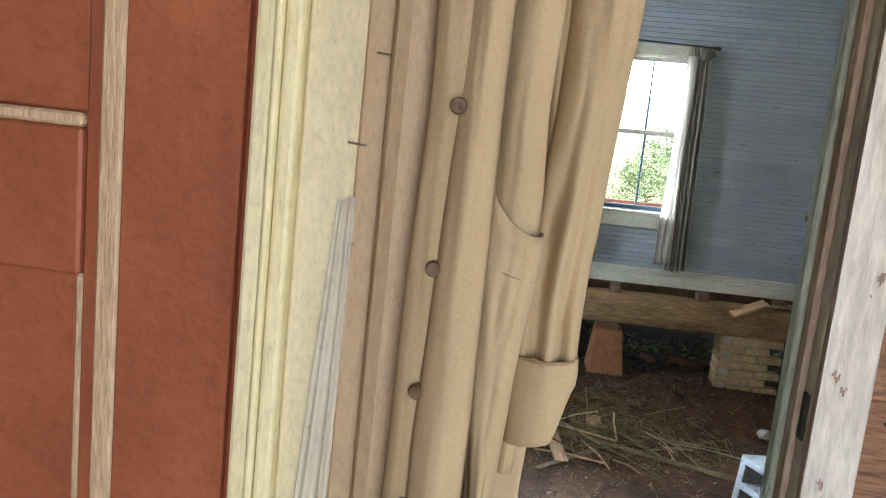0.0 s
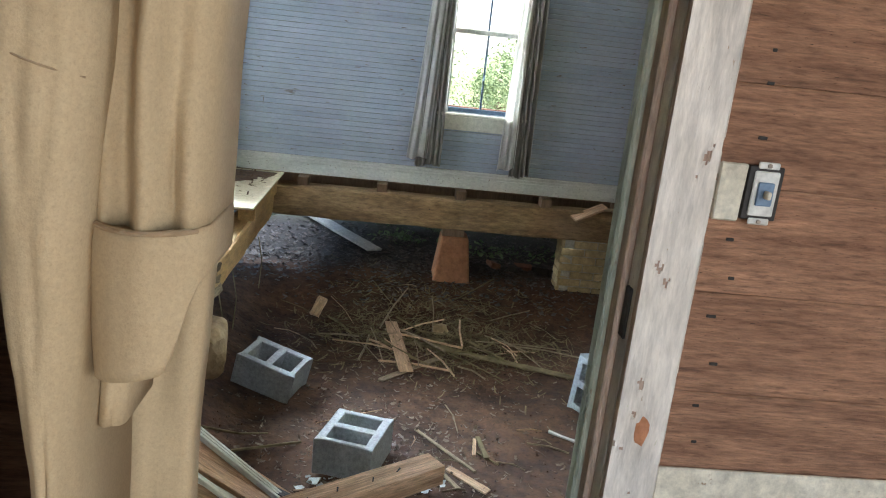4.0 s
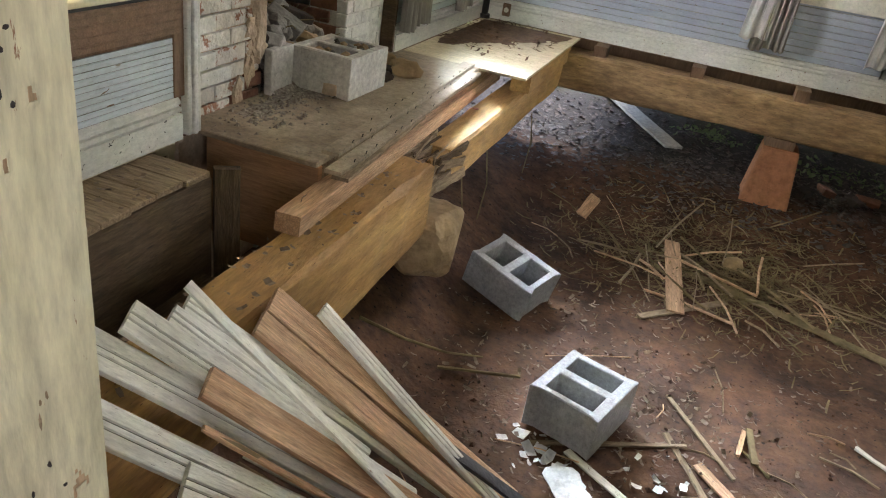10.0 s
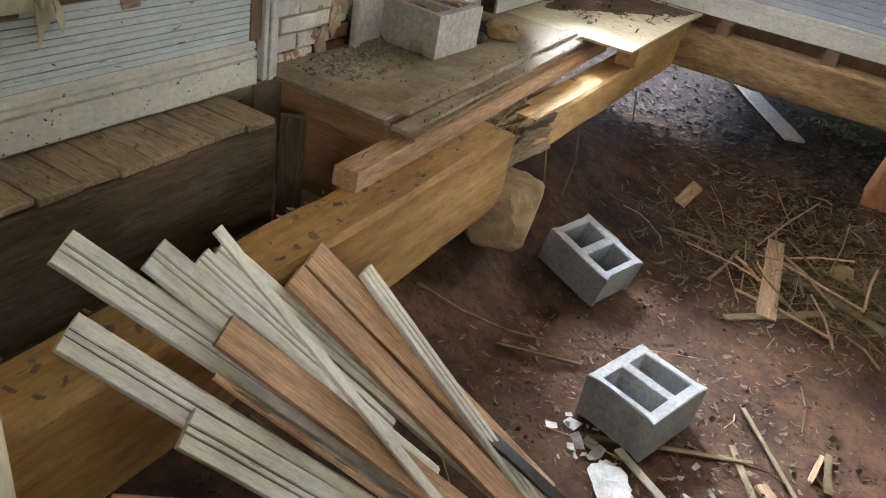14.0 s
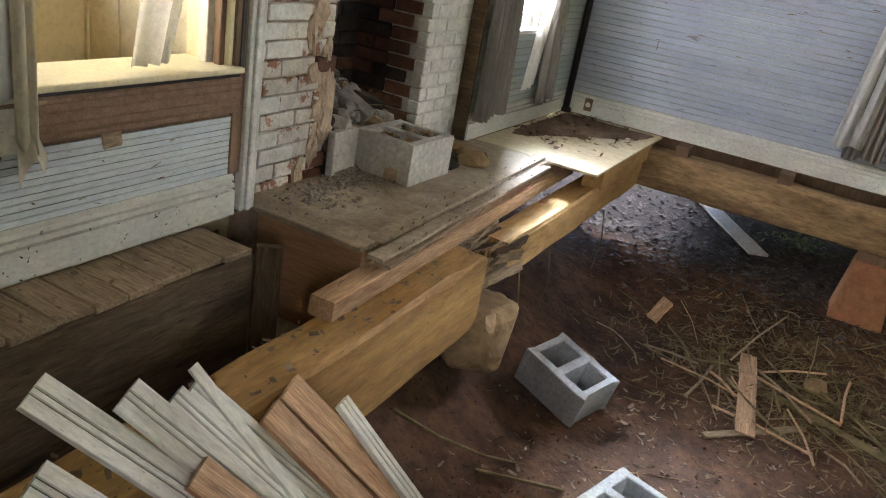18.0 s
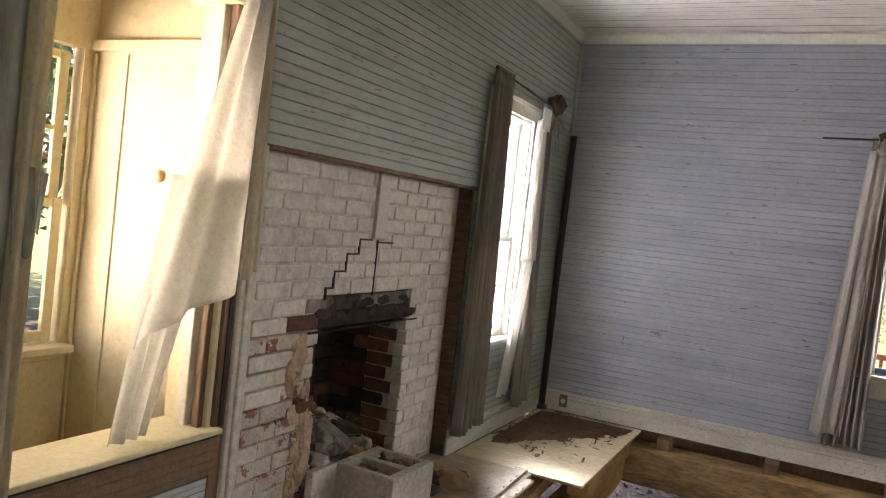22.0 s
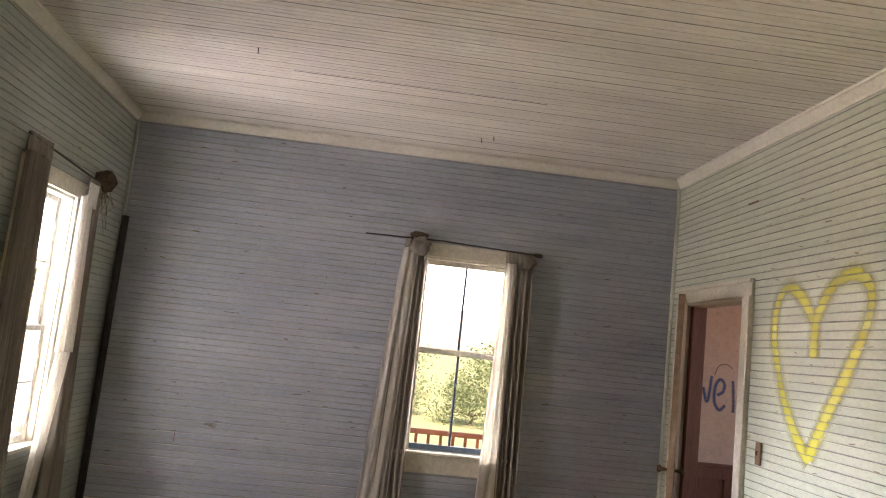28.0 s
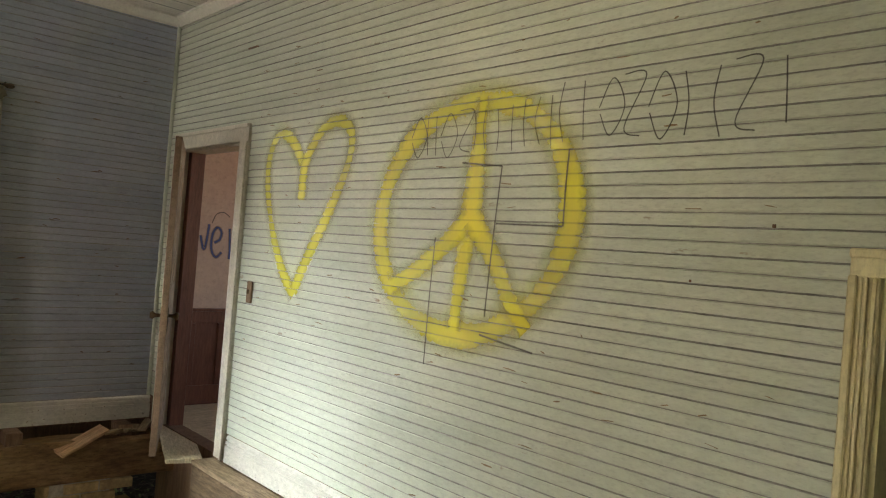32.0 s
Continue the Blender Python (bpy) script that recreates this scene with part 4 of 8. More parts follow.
part("rotten_core", timber(0.30, 0.15, 0.14, rng, 6, 0.02, 0.02), "oldboard", beam, m=along((0.60, 2.60, -0.225), (0.60, 2.90, -0.225)))
for k in range(46):
    y0 = 2.53 + rng.uniform(0, 0.14)
    x0 = 0.53 + 0.19 * (k % 23) / 23 + rng.uniform(-0.006, 0.006)
    zt = -0.166 - (0.07 if k >= 23 else 0.0) + rng.uniform(-0.035, 0.008)
    part("rotten_splinter", timber(rng.uniform(0.18, 0.36), rng.uniform(0.004, 0.012), rng.uniform(0.015, 0.05), rng, 4, 0.004, 0.002), rng.choice(("oldboard", "oldboard", "ledgewood", "beam")), beam,
         m=along((x0, y0, zt), (x0 + rng.uniform(-0.03, 0.04), y0 + 0.2, zt + rng.uniform(-0.03, 0.015)), rng.uniform(-25, 25)))
post = thing("loose_timber", "square sawn timber lying along the floor beam", "timber")
part("timber", timber(2.5, 0.095, 0.075, rng, 10, 0.002, 0.004), "sawn", post, m=along((0.548, 1.615, -0.082), (0.47, 4.1, -0.075)))
for y in (1.72, 2.31, 3.02):
    part("bent_nail", tube([(0.54 - 0.03 * (y - 1.6), y, -0.084), (0.545 - 0.03 * (y - 1.6), y, -0.062), (0.556 - 0.03 * (y - 1.6), y + 0.01, -0.052)], 0.0018, 5), "steel", post, "bent rusty nail")
blocking = thing("blocking", "sawn blocking under the plywood", "timber")
part("timber", timber(1.1, 0.12, 0.14, rng, 8, 0.003, 0.006), "beam", blocking, m=along((0.685, 3.98, -0.018), (0.68, 5.02, -0.018)))

sheet = thing("plywood_sheet", "pale plywood sheet laid over the corner joists", "plywood")
part("sheet", box((0.03, 3.705, -0.016), (0.775, 5.17, -0.001), 0.002), "ply", sheet)

# ledge of cut floorboards along the west wall
ledge = thing("floor_ledge", "cut ends of old floorboards on a rim joist", "floorboards")
y = 0.07
while y < 1.58:
    w_ = rng.uniform(0.10, 0.135)
    part("board_end", box((0.0, 0.0, -0.022), (0.240 + rng.uniform(-0.010, 0.008), w_ - 0.002, 0.0), 0.003, rng, 0.002), "ledgewood" if rng.random() < 0.15 else "oldboard", ledge,
         m=Matrix.Translation((0.005, y, -0.012 + rng.uniform(-0.0015, 0.0015))))
    y += w_
part("rim_joist", timber(1.55, 0.05, 0.40, rng, 8, 0.004, 0.006), "ledgewood", ledge, m=along((0.215, 0.08, -0.04), (0.215, 1.62, -0.04)))
part("lower_plate", timber(1.5, 0.10, 0.08, rng, 8, 0.004, 0.006), "ledgewood", ledge, m=along((0.29, 0.08, -0.44), (0.29, 1.60, -0.40)))

stub = thing("upright_stub", "short sawn upright beside the hearth", "timber")
part("timber", timber(0.42, 0.09, 0.045, rng, 4, 0.002, 0.004), "ledgewood", stub, m=along((0.27, 1.68, -0.45), (0.262, 1.69, -0.04)))

hearth = thing("hearth", "dusty hearth sheet on a plywood-faced box", "hearth")
part("top_sheet", box((-0.10, 1.885, -0.022), (0.50, 3.70, 0.0), 0.004), "hearth", hearth)
part("end_face", box((0.02, 1.90, -0.42), (0.50, 1.93, -0.024), 0.002), "redply", hearth, "reddish plywood end")
part("front_face", box((0.47, 1.94, -0.155), (0.495, 3.70, -0.024), 0.002), "oldboard", hearth)
for i, (x0, x1, z, m_, y0, y1) in enumerate(((0.435, 0.505, 0.016, "hearth", 1.98, 3.69), (0.508, 0.575, -0.004, "hearth", 1.87, 3.60), (0.535, 0.60, -0.024, "oldboard", 1.88, 2.75))):
    strip_ = thing("trim_board", "long dusty trim board on the hearth edge", "board")
    if i < 2:
        for k in range(16):
            yn = y0 + 0.12 + (y1 - y0 - 0.2) * k / 16 + rng.uniform(-0.02, 0.02)
            xn = (x0 + x1) / 2 + 0.03 - 0.06 * (yn - y0) / (y1 - y0) + rng.choice((-0.026, 0.026))
            part("nail_stub", tube([(xn, yn, z - 0.002), (xn + 0.002, yn, z + 0.009), (xn + 0.006, yn + rng.uniform(-0.006, 0.006), z + 0.013)], 0.0018, 5), "pipe", strip_)
    part("board", timber(y1 - y0, x1 - x0, 0.016, rng, 12, 0.0015, 0.003), m_, strip_, m=along(((x0 + x1) / 2 + 0.03, y0, z), ((x0 + x1) / 2 - 0.03, y1, z + 0.002)))

# ground: one sheet, red clay under the house, grass to the horizon
gx = np.unique(np.concatenate([-np.geomspace(3, 400, 16)[::-1] - 1, np.linspace(-3.5, -0.2, 14), np.linspace(0, 4.2, 70), np.linspace(4.4, 8, 14), np.geomspace(9, 400, 14)]))
gy = np.unique(np.concatenate([-np.geomspace(5, 400, 16)[::-1], np.linspace(-4.5, -0.2, 14), np.linspace(0, 5.4, 80), np.linspace(5.5, 9, 30), np.geomspace(9.5, 400, 16)]))


def ground_z(x, y):
    inside = smooth01(-0.4, 0.2, x) * (1 - smooth01(3.7, 4.3, x)) * smooth01(-0.5, 0.2, y) * (1 - smooth01(4.2, 5.2, y))
    z = -0.79 - 0.22 * inside + 0.26 * inside * (1 - smooth01(0.35, 1.0, x)) + 0.10 * inside * (1 - smooth01(0.1, 0.7, y))
    k = max(0.0, 1 - max(abs(x - 2) / 12, abs(y - 3) / 12))
    z += k * (0.022 * noise.noise((x * 2.2, y * 2.2, 0)) + 0.010 * noise.noise((x * 8, y * 8, 3)))
    return z


vs = [(x, y, ground_z(x, y)) for y in gy for x in gx]
nx = len(gx)
fs = [(j * nx + i, j * nx + i + 1, (j + 1) * nx + i + 1, (j + 1) * nx + i) for j in range(len(gy) - 1) for i in range(nx - 1)]
me = bpy.data.meshes.new("ground")
me.from_pydata([tuple(map(float, v)) for v in vs], [], fs)
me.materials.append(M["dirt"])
for p in me.polygons:
    p.use_smooth = True
ground = tagged(new("ground", me), "trampled red clay under the house, grass beyond", kind="structure")

# boards added under three walls to keep outside light from the pit
for nm, lo, hi in (("foundation_west", (-0.25, 0.0, -0.95), (-0.125, 5.3, -0.03)), ("foundation_east", (4.03, 0.0, -1.1), (4.12, 5.3, -0.11)), ("foundation_south", (-0.25, -0.16, -1.1), (4.1, -0.06, -0.225))):
    tagged(part(nm, box(lo, hi, 0), "brownwood"), "dark board added under the house wall to block light", kind="structure")

# ---- hall ----
hall_floor = tagged(part("floor_hall", box((-0.3, -3.7, -0.22), (3.6, -0.052, -0.152), 0), "oldboard"), "worn hall floor", kind="structure")
for k in range(26):
    part("floorboard", box((0, 0, -0.012), (3.65, 0.146, 0), 0.002), "oldboard", hall_floor, m=Matrix.Translation((-0.3 + 0.15 * k, -0.055, -0.14)) @ Matrix.Rotation(radians(-90), 4, "Z"))
# unseen hall shell; its two openings are added for the hall fill lamps
for nm, lo, hi in (("wall_hall_west", (-0.4, -3.7, -0.2), (-0.3, -0.04, 2.7)), ("wall_hall_east", (3.6, -3.7, -0.2), (3.7, -2.55, 2.7)), ("wall_hall_east_end", (3.6, -1.35, -0.2), (3.7, -0.04, 2.7)), ("wall_hall_east_low", (3.6, -2.55, -0.2), (3.7, -1.35, 0.6)), ("wall_hall_east_top", (3.6, -2.55, 2.0), (3.7, -1.35, 2.7)),
                   ("wall_hall_south_left", (-0.4, -3.8, -0.2), (1.6, -3.7, 2.7)), ("wall_hall_south_right", (3.0, -3.8, -0.2), (3.7, -3.7, 2.7)),
                   ("wall_hall_south_top", (1.6, -3.8, 2.1), (3.0, -3.7, 2.7)), ("ceiling_hall", (-0.4, -3.8, 2.7), (3.7, -0.04, 2.8))):
    tagged(part(nm, box(lo, hi, 0), "hallboard"), "bare brown hall boards", kind="structure")

HALL = Wall("x", -0.05, -1)
hall_face = tagged(new("wall_hall_north"), "bare red-brown horizontal boards with a patched switch", "wall", kind="structure")
rng = random.Random(8)
z = -0.14
while z < 2.7:
    h_ = rng.choice((0.18, 0.20, 0.22))
    for a, b in ((2.199, 3.58), (-0.28, 1.12)):
        top = min(z + h_ - 0.0008, 2.7)
        bm = bmesh.new()
        HALL.box(bm, a, b, z, top, -0.022, rng.uniform(-0.001, 0.001), 0.001)
        bmesh.ops.translate(bm, verts=bm.verts, vec=(-a, 0.05, -z))
        part("board", bm, "hallboard", hall_face, m=Matrix.Translation((a, -0.05, z)))
    z += h_
bm = bmesh.new()
HALL.box(bm, 2.222, 3.5, 1.412, 1.57, 0.002, 0.012, 0.003)
tagged(part("painted_patch_board", bm, "plate"), "strip of old cream painted board", "board", kind="structure")
bm = bmesh.new()
HALL.box(bm, 2.204, 3.5, 0.33, 0.44, 0.002, 0.012, 0.003)
tagged(part("painted_patch_board_low", bm, "plate"), "strip of old cream painted board", "board", kind="structure")

# doorway between hall and room
door_frame = tagged(new("doorway_frame"), "peeling cream jambs and casing of the doorway", "door frame", kind="structure")
for nm, lo, hi, m_ in (
    ("hall_casing", (2.10, -0.072, -0.15), (2.199, -0.051, 2.15), "chipwood"),
    ("jamb_right", (2.10, -0.051, -0.15), (2.192, 0.026, 2.02), "peel_white"),
    ("stop_right", (2.084, -0.012, -0.15), (2.10, 0.03, 2.02), "pinkwood"),
    ("room_edge_right", (2.072, 0.026, -0.15), (2.192, 0.062, 2.02), "sage"),
    ("jamb_left", (1.192, -0.05, -0.15), (1.222, 0.105, 2.02), "rawedge"),
    ("hall_casing_left", (1.115, -0.072, -0.15), (1.214, -0.051, 2.15), "peel_white"),
    ("head", (1.20, -0.05, 2.02), (2.19, 0.062, 2.06), "peel"),
    ("head_casing", (1.214, -0.072, 2.02), (2.10, -0.051, 2.15), "peel_white"),
    ("threshold", (1.2, -0.07, -0.185), (2.13, 0.062, -0.135), "oldboard"),
    ("room_casing_left", (1.13, 0.062, -0.15), (1.1915, 0.10, 2.1), "trim"),
):
    part(nm, box(lo, hi, 0.004), m_, door_frame)

rng = random.Random(202)
for z0, n_ in ((0.86, 9), (0.44, 8), (1.62, 7), (1.12, 4)):
    for k in range(n_):
        y, z = rng.uniform(0.0, 0.05), z0 + rng.uniform(-0.035, 0.035)
        part("screw_scar", rock((0.0015, rng.uniform(0.0012, 0.003), rng.uniform(0.002, 0.006)), rng, 0.5, 1), "dark", door_frame, m=Matrix.Translation((1.2245, y, z)))
for k in range(26):
    part("paint_chip", rock((0.0012, rng.uniform(0.001, 0.003), rng.uniform(0.003, 0.010)), rng, 0.6, 1), "oldboard", door_frame, m=Matrix.Translation((1.2245, rng.uniform(-0.045, 0.055), rng.uniform(-0.1, 1.6))))
# near-black box stands in for the shade inside the strike recess
part("strike_plate", box((2.094, -0.040, 0.69), (2.1012, -0.014, 0.79), 0.002), "dark", door_frame)
for k in range(60):
    x, z = rng.uniform(2.105, 2.195), rng.uniform(-0.1, 1.9)
    part("paint_chip", rock((rng.uniform(0.002, 0.006), 0.0012, rng.uniform(0.003, 0.012)), rng, 0.8, 1), rng.choice(("plate", "plate", "peel", "pinkwood")), door_frame, m=Matrix.Translation((x, -0.0722, z)))
part("rust_spot", rock((0.014, 0.002, 0.03), rng, 0.6, 2), "clay", door_frame, m=Matrix.Translation((2.150, -0.0735, 0.52)))


def paint_skin(nm, place, u0, u1, z0, z1, share, material, parent, label, seed, step=0.0042, lift=0.0014):
    """A brittle coat of paint over wood: a thin sheet with ragged chips missing and its edges curling up. place(u, z, d) gives the point."""
    nu, nz = max(2, int((u1 - u0) / step)), int((z1 - z0) / (step * 1.5))
    vs, fs, at = [], [], {}

    def there(i, k):
        u, z = u0 + (u1 - u0) * (i + 0.5) / nu, z0 + (z1 - z0) * (k + 0.5) / nz
        q = noise.noise((u * 26 + seed, z * 9, seed)) + 0.7 * noise.noise((u * 75, z * 30, seed + 4)) + 0.45 * noise.noise((u * 190, z * 80, seed + 9))
        return q < 0.95 - 1.9 * share

    def vert(i, k):
        if (i, k) not in at:
            u, z = u0 + (u1 - u0) * i / nu, z0 + (z1 - z0) * k / nz
            edge = not all(there(i + a, k + b) for a in (-1, 0) for b in (-1, 0))
            inner = 0 < i < nu and 0 < k < nz
            h = lift + (0.0013 if edge and inner else 0.0) + 0.0005 * noise.noise((u * 60, z * 40, seed))
            du = 0.35 * step * noise.noise((u * 300, z * 300, 1.0)) if inner else 0.0
            at[(i, k)] = len(vs)
            vs.append(tuple(place(u + du, z + du, h)))
        return at[(i, k)]

    for i in range(nu):
        for k in range(nz):
            if there(i, k):
                fs.append((vert(i, k), vert(i + 1, k), vert(i + 1, k + 1), vert(i, k + 1)))
    me = bpy.data.meshes.new(nm)
    me.from_pydata(vs, [], fs)
    me.materials.append(M[material])
    ob = new(nm, me)
    ob.parent = parent
    ob["label"] = label
    mod = ob.modifiers.new("thickness", "SOLIDIFY")
    mod.thickness = 0.0009
    return ob


paint_skin("paint_skin", lambda u, z, d: Vector((u, -0.072 - d, z)), 2.101, 2.198, -0.14, 1.95, 0.08, "peel_white", door_frame, "chipped pinkish-white paint", 3.1)
paint_skin("paint_skin", lambda u, z, d: Vector((2.1992 + d, u, z)), -0.0715, -0.0505, -0.14, 1.95, 0.2, "peel_white", door_frame, "chipped pinkish-white paint", 5.7)
paint_skin("paint_skin", lambda u, z, d: Vector((1.222 + d, u, z)), -0.049, 0.104, -0.14, 1.95, 0.06, "peel", door_frame, "cracked cream paint with small chips", 8.3)
paint_skin("paint_skin", lambda u, z, d: Vector((u, -0.0505 - d, z)), 1.2145, 1.2215, -0.14, 1.95, 0.06, "peel", door_frame, "cracked cream paint with small chips", 9.3)
paint_skin("paint_skin", lambda u, z, d: Vector((2.0715 - d, u, z)), 0.027, 0.061, -0.14, 1.95, 0.14, "sage", door_frame, "flaking sage green paint", 12.3)


def scuffs(nm, w, count, u0, u1, z0, z1, d, size, material, label, seed, rows=0.084):
    """Small dark dashes and chips in a wall's paint, mostly along its joints, in one mesh."""
    r = random.Random(seed)
    vs, fs = [], []
    for _ in range(count):
        u, z = r.uniform(u0, u1), r.uniform(z0, z1)
        if rows and r.random() < 0.75:
            z = z0 + rows * round((z - z0) / rows) + r.uniform(-0.006, 0.006)
        a, c = r.uniform(*size), r.uniform(0.0012, 0.0032)
        tilt = r.uniform(-0.004, 0.004)
        q = len(vs)
        for k, (su, sz) in enumerate(((-1, -1), (0.2, -1.3), (1, -0.6), (0.9, 0.7), (0, 1.2), (-0.8, 0.9))):
            vs.append(tuple(w.p(u + su * a * r.uniform(0.7, 1.2), z + sz * c * r.uniform(0.5, 1.3) + tilt * su, d)))
        fs.append(tuple(range(q, q + 6)))
    me = bpy.data.meshes.new(nm)
    me.from_pydata(vs, [], fs)
    me.materials.append(M[material])
    return tagged(new(nm, me), label, "wear", kind="stuff")


scuffs("wall_scuffs_north", NORTH, 70, 0.15, 1.85, 0.2, 2.65, 0.0026, (0.004, 0.035), "brownwood", "small dark scuffs in the blue-grey paint", 301)
scuffs("wall_scuffs_north", NORTH, 40, 2.9, 3.8, 0.2, 2.65, 0.0026, (0.004, 0.03), "brownwood", "small dark scuffs in the blue-grey paint", 302)
scuffs("wall_scuffs_east", EAST, 110, 0.9, 3.95, 0.2, 2.65, 0.0026, (0.004, 0.035), "oldboard", "small brown scuffs in the pale green paint", 303)
scuffs("wall_scuffs_west", WEST, 100, 1.9, 3.6, 1.56, 2.65, 0.0026, (0.006, 0.05), "oldboard", "worn streaks in the grey-green paint", 304)
scuffs("wall_scuffs_west", WEST, 14, 0.1, 1.7, 0.16, 0.36, 0.0026, (0.003, 0.02), "brownwood", "small scuffs in the grey-green paint", 305)
scuffs("baseboard_chips_west", WEST, 50, 0.08, 1.74, 0.004, 0.10, 0.0232, (0.001, 0.006), "dark", "dark chips in the cream baseboard", 306, 0)
scuffs("baseboard_chips_north", NORTH, 60, 0.2, 3.8, 0.004, 0.10, 0.0232, (0.001, 0.006), "brownwood", "dark chips in the cream baseboard", 307, 0)

# ---- west opening and the sunroom behind it ----
west_opening = tagged(new("window_opening_west"), "unglazed window opening with torn curtain, sunlit room behind", "window", kind="structure")


def wbox(nm, u0, u1, z0, z1, d0, d1, m_, parent=west_opening, bevel=0.003):
    bm = bmesh.new()
    WEST.box(bm, u0, u1, z0, z1, d0, d1, bevel)
    return part(nm, bm, m_, parent)


wbox("head_casing", 0.84, 1.83, 1.94, 2.07, 0.0, 0.024, "trim")
wbox("head_band", 0.84, 1.83, 2.05, 2.075, 0.024, 0.038, "trim")
wbox("left_casing", 0.86, 1.0, 0.36, 1.936, 0.0, 0.022, "trim")
wbox("left_jamb", 0.985, 1.003, 0.53, 1.92, -0.2, -0.002, "trim")
wbox("right_jamb", 1.725, 1.742, 0.53, 1.92, -0.2, -0.002, "yellow")
wbox("right_sash_track", 1.690, 1.723, 0.53, 1.92, -0.11, -0.07, "trim")
wbox("right_sash_stop", 1.700, 1.723, 0.53, 1.92, -0.05, -0.02, "brownwood")
wbox("bare_casing_ground", 1.745, 1.800, 0.15, 1.936, -0.004, 0.006, "brownwood")
# black strip drawn in place of a gap's shade
wbox("dark_gap", 1.765, 1.785, 0.53, 1.936, 0.006, 0.010, "pipe")
wbox("head_jamb", 1.0, 1.74, 1.92, 1.938, -0.2, -0.002, "yellow")
wbox("stool", 0.96, 1.765, 0.512, 0.532, -0.20, 0.035, "creamboard", bevel=0.006)
# black strip painted in for the shade beneath the stool
wbox("stool_shadow_gap", 0.93, 1.765, 0.497, 0.511, -0.10, 0.012, "pipe", bevel=0)
wbox("apron", 0.80, 1.775, 0.375, 0.496, 0.002, 0.016, "brownapron")
for z0, z1, d in ((0.377, 0.396, 0.021), (0.400, 0.424, 0.019), (0.450, 0.458, 0.020), (0.478, 0.494, 0.023)):
    wbox("apron_reed", 0.86, 1.77, z0, z1, 0.0162, d, "brownapron")
wbox("bare_board", 0.78, 0.93, 0.345, 0.373, 0.0, 0.010, "brownwood")
rng = random.Random(31)
trim_strip = tagged(new("fluted_strip"), "grey-white fluted trim strip beside the brickwork", "trim", kind="structure")
for k, (a, b, d) in enumerate(((1.800, 1.822, 0.020), (1.8235, 1.848, 0.028), (1.8495, 1.875, 0.018))):
    wbox("flute", a, b, 0.0, 1.49, -0.02, d, "base" if k != 1 else "sash", trim_strip, 0.006)
wbox("flute_back", 1.790, 1.885, -0.02, 1.49, -0.09, -0.022, "brownwood", trim_strip)
wbox("side_strip", 3.585, 3.61, 0.0, 1.50, -0.07, 0.012, "ledgewood", trim_strip)
boarded(WEST, wall_west, 0.06, 1.765, 0.15, 0.402, [(0.80, 1.765, 0.36, 0.402)], "westlow", 17, h=0.042, joints=0)
boarded(WEST, wall_west, 0.06, 0.86, 0.402, 2.082, [], "west", 18, joints=0)
boarded(WEST, wall_west, 1.80, 1.86, 1.494, 2.082, [], "west", 19, joints=0)

cloth = thing("torn_curtain", "torn cream-white curtain draped across the opening", "curtain")
thicken(part("panel", pleats(((0.035, 1.70, 2.01), (0.04, 1.80, 2.03)), ((0.06, 1.33, 0.86), (0.05, 1.77, 1.02)), 2.2, 0.022, rng, 30, 48, hem=0.012), "sheer", cloth, smooth=True))
thicken(part("tail", pleats(((-0.02, 1.50, 1.35), (0.0, 1.70, 1.35)), ((-0.03, 1.36, 0.545), (-0.06, 1.52, 0.545)), 3.0, 0.02, rng, 24, 40, hem=0.004), "sheer", cloth, smooth=True))
thicken(part("edge_panel", pleats(((0.045, 1.775, 2.02), (0.045, 1.815, 2.02)), ((0.05, 1.755, 1.02), (0.05, 1.83, 1.06)), 1.5, 0.012, rng, 24, 20), "liner", cloth, smooth=True))
rag = thing("ragged_curtain", "grey ragged cloth with a torn hanging edge", "curtain")
thicken(part("panel", pleats(((0.04, 0.66, 2.02), (0.04, 0.99, 2.02)), ((0.045, 0.68, 0.50), (0.045, 0.975, 0.50)), 2.4, 0.012, rng, 30, 50, hem=0.008), "drape", rag, smooth=True))
thicken(part("torn_edge", pleats(((0.05, 0.95, 1.80), (0.05, 1.02, 1.75)), ((0.055, 0.945, 0.41), (0.055, 1.0, 0.39)), 2.0, 0.012, rng, 34, 16, hem=0.03), "liner", rag, smooth=True))
thicken(part("flap", pleats(((0.05, 0.95, 1.33), (0.05, 1.04, 1.31)), ((0.055, 0.95, 1.12), (0.055, 1.02, 1.14)), 1.2, 0.01, rng, 12, 14, hem=0.03), "sage", rag, "greenish torn flap", smooth=True))
thicken(part("tail", pleats(((0.045, 0.95, 0.44), (0.045, 1.0, 0.42)), ((0.03, 0.955, 0.29), (0.028, 1.05, 0.335)), 1.4, 0.012, rng, 16, 14, hem=0.03), "liner", rag, "torn tail of cloth", smooth=True))
patch = thing("cloth_patch", "small square of brown cloth tacked to boards", "patch")
part("cloth", timber(0.062, 0.006, 0.065, rng, 3, 0.003, 0.002), "oldboard", patch, m=along((0.006, 1.225, 0.39), (0.006, 1.287, 0.395)))

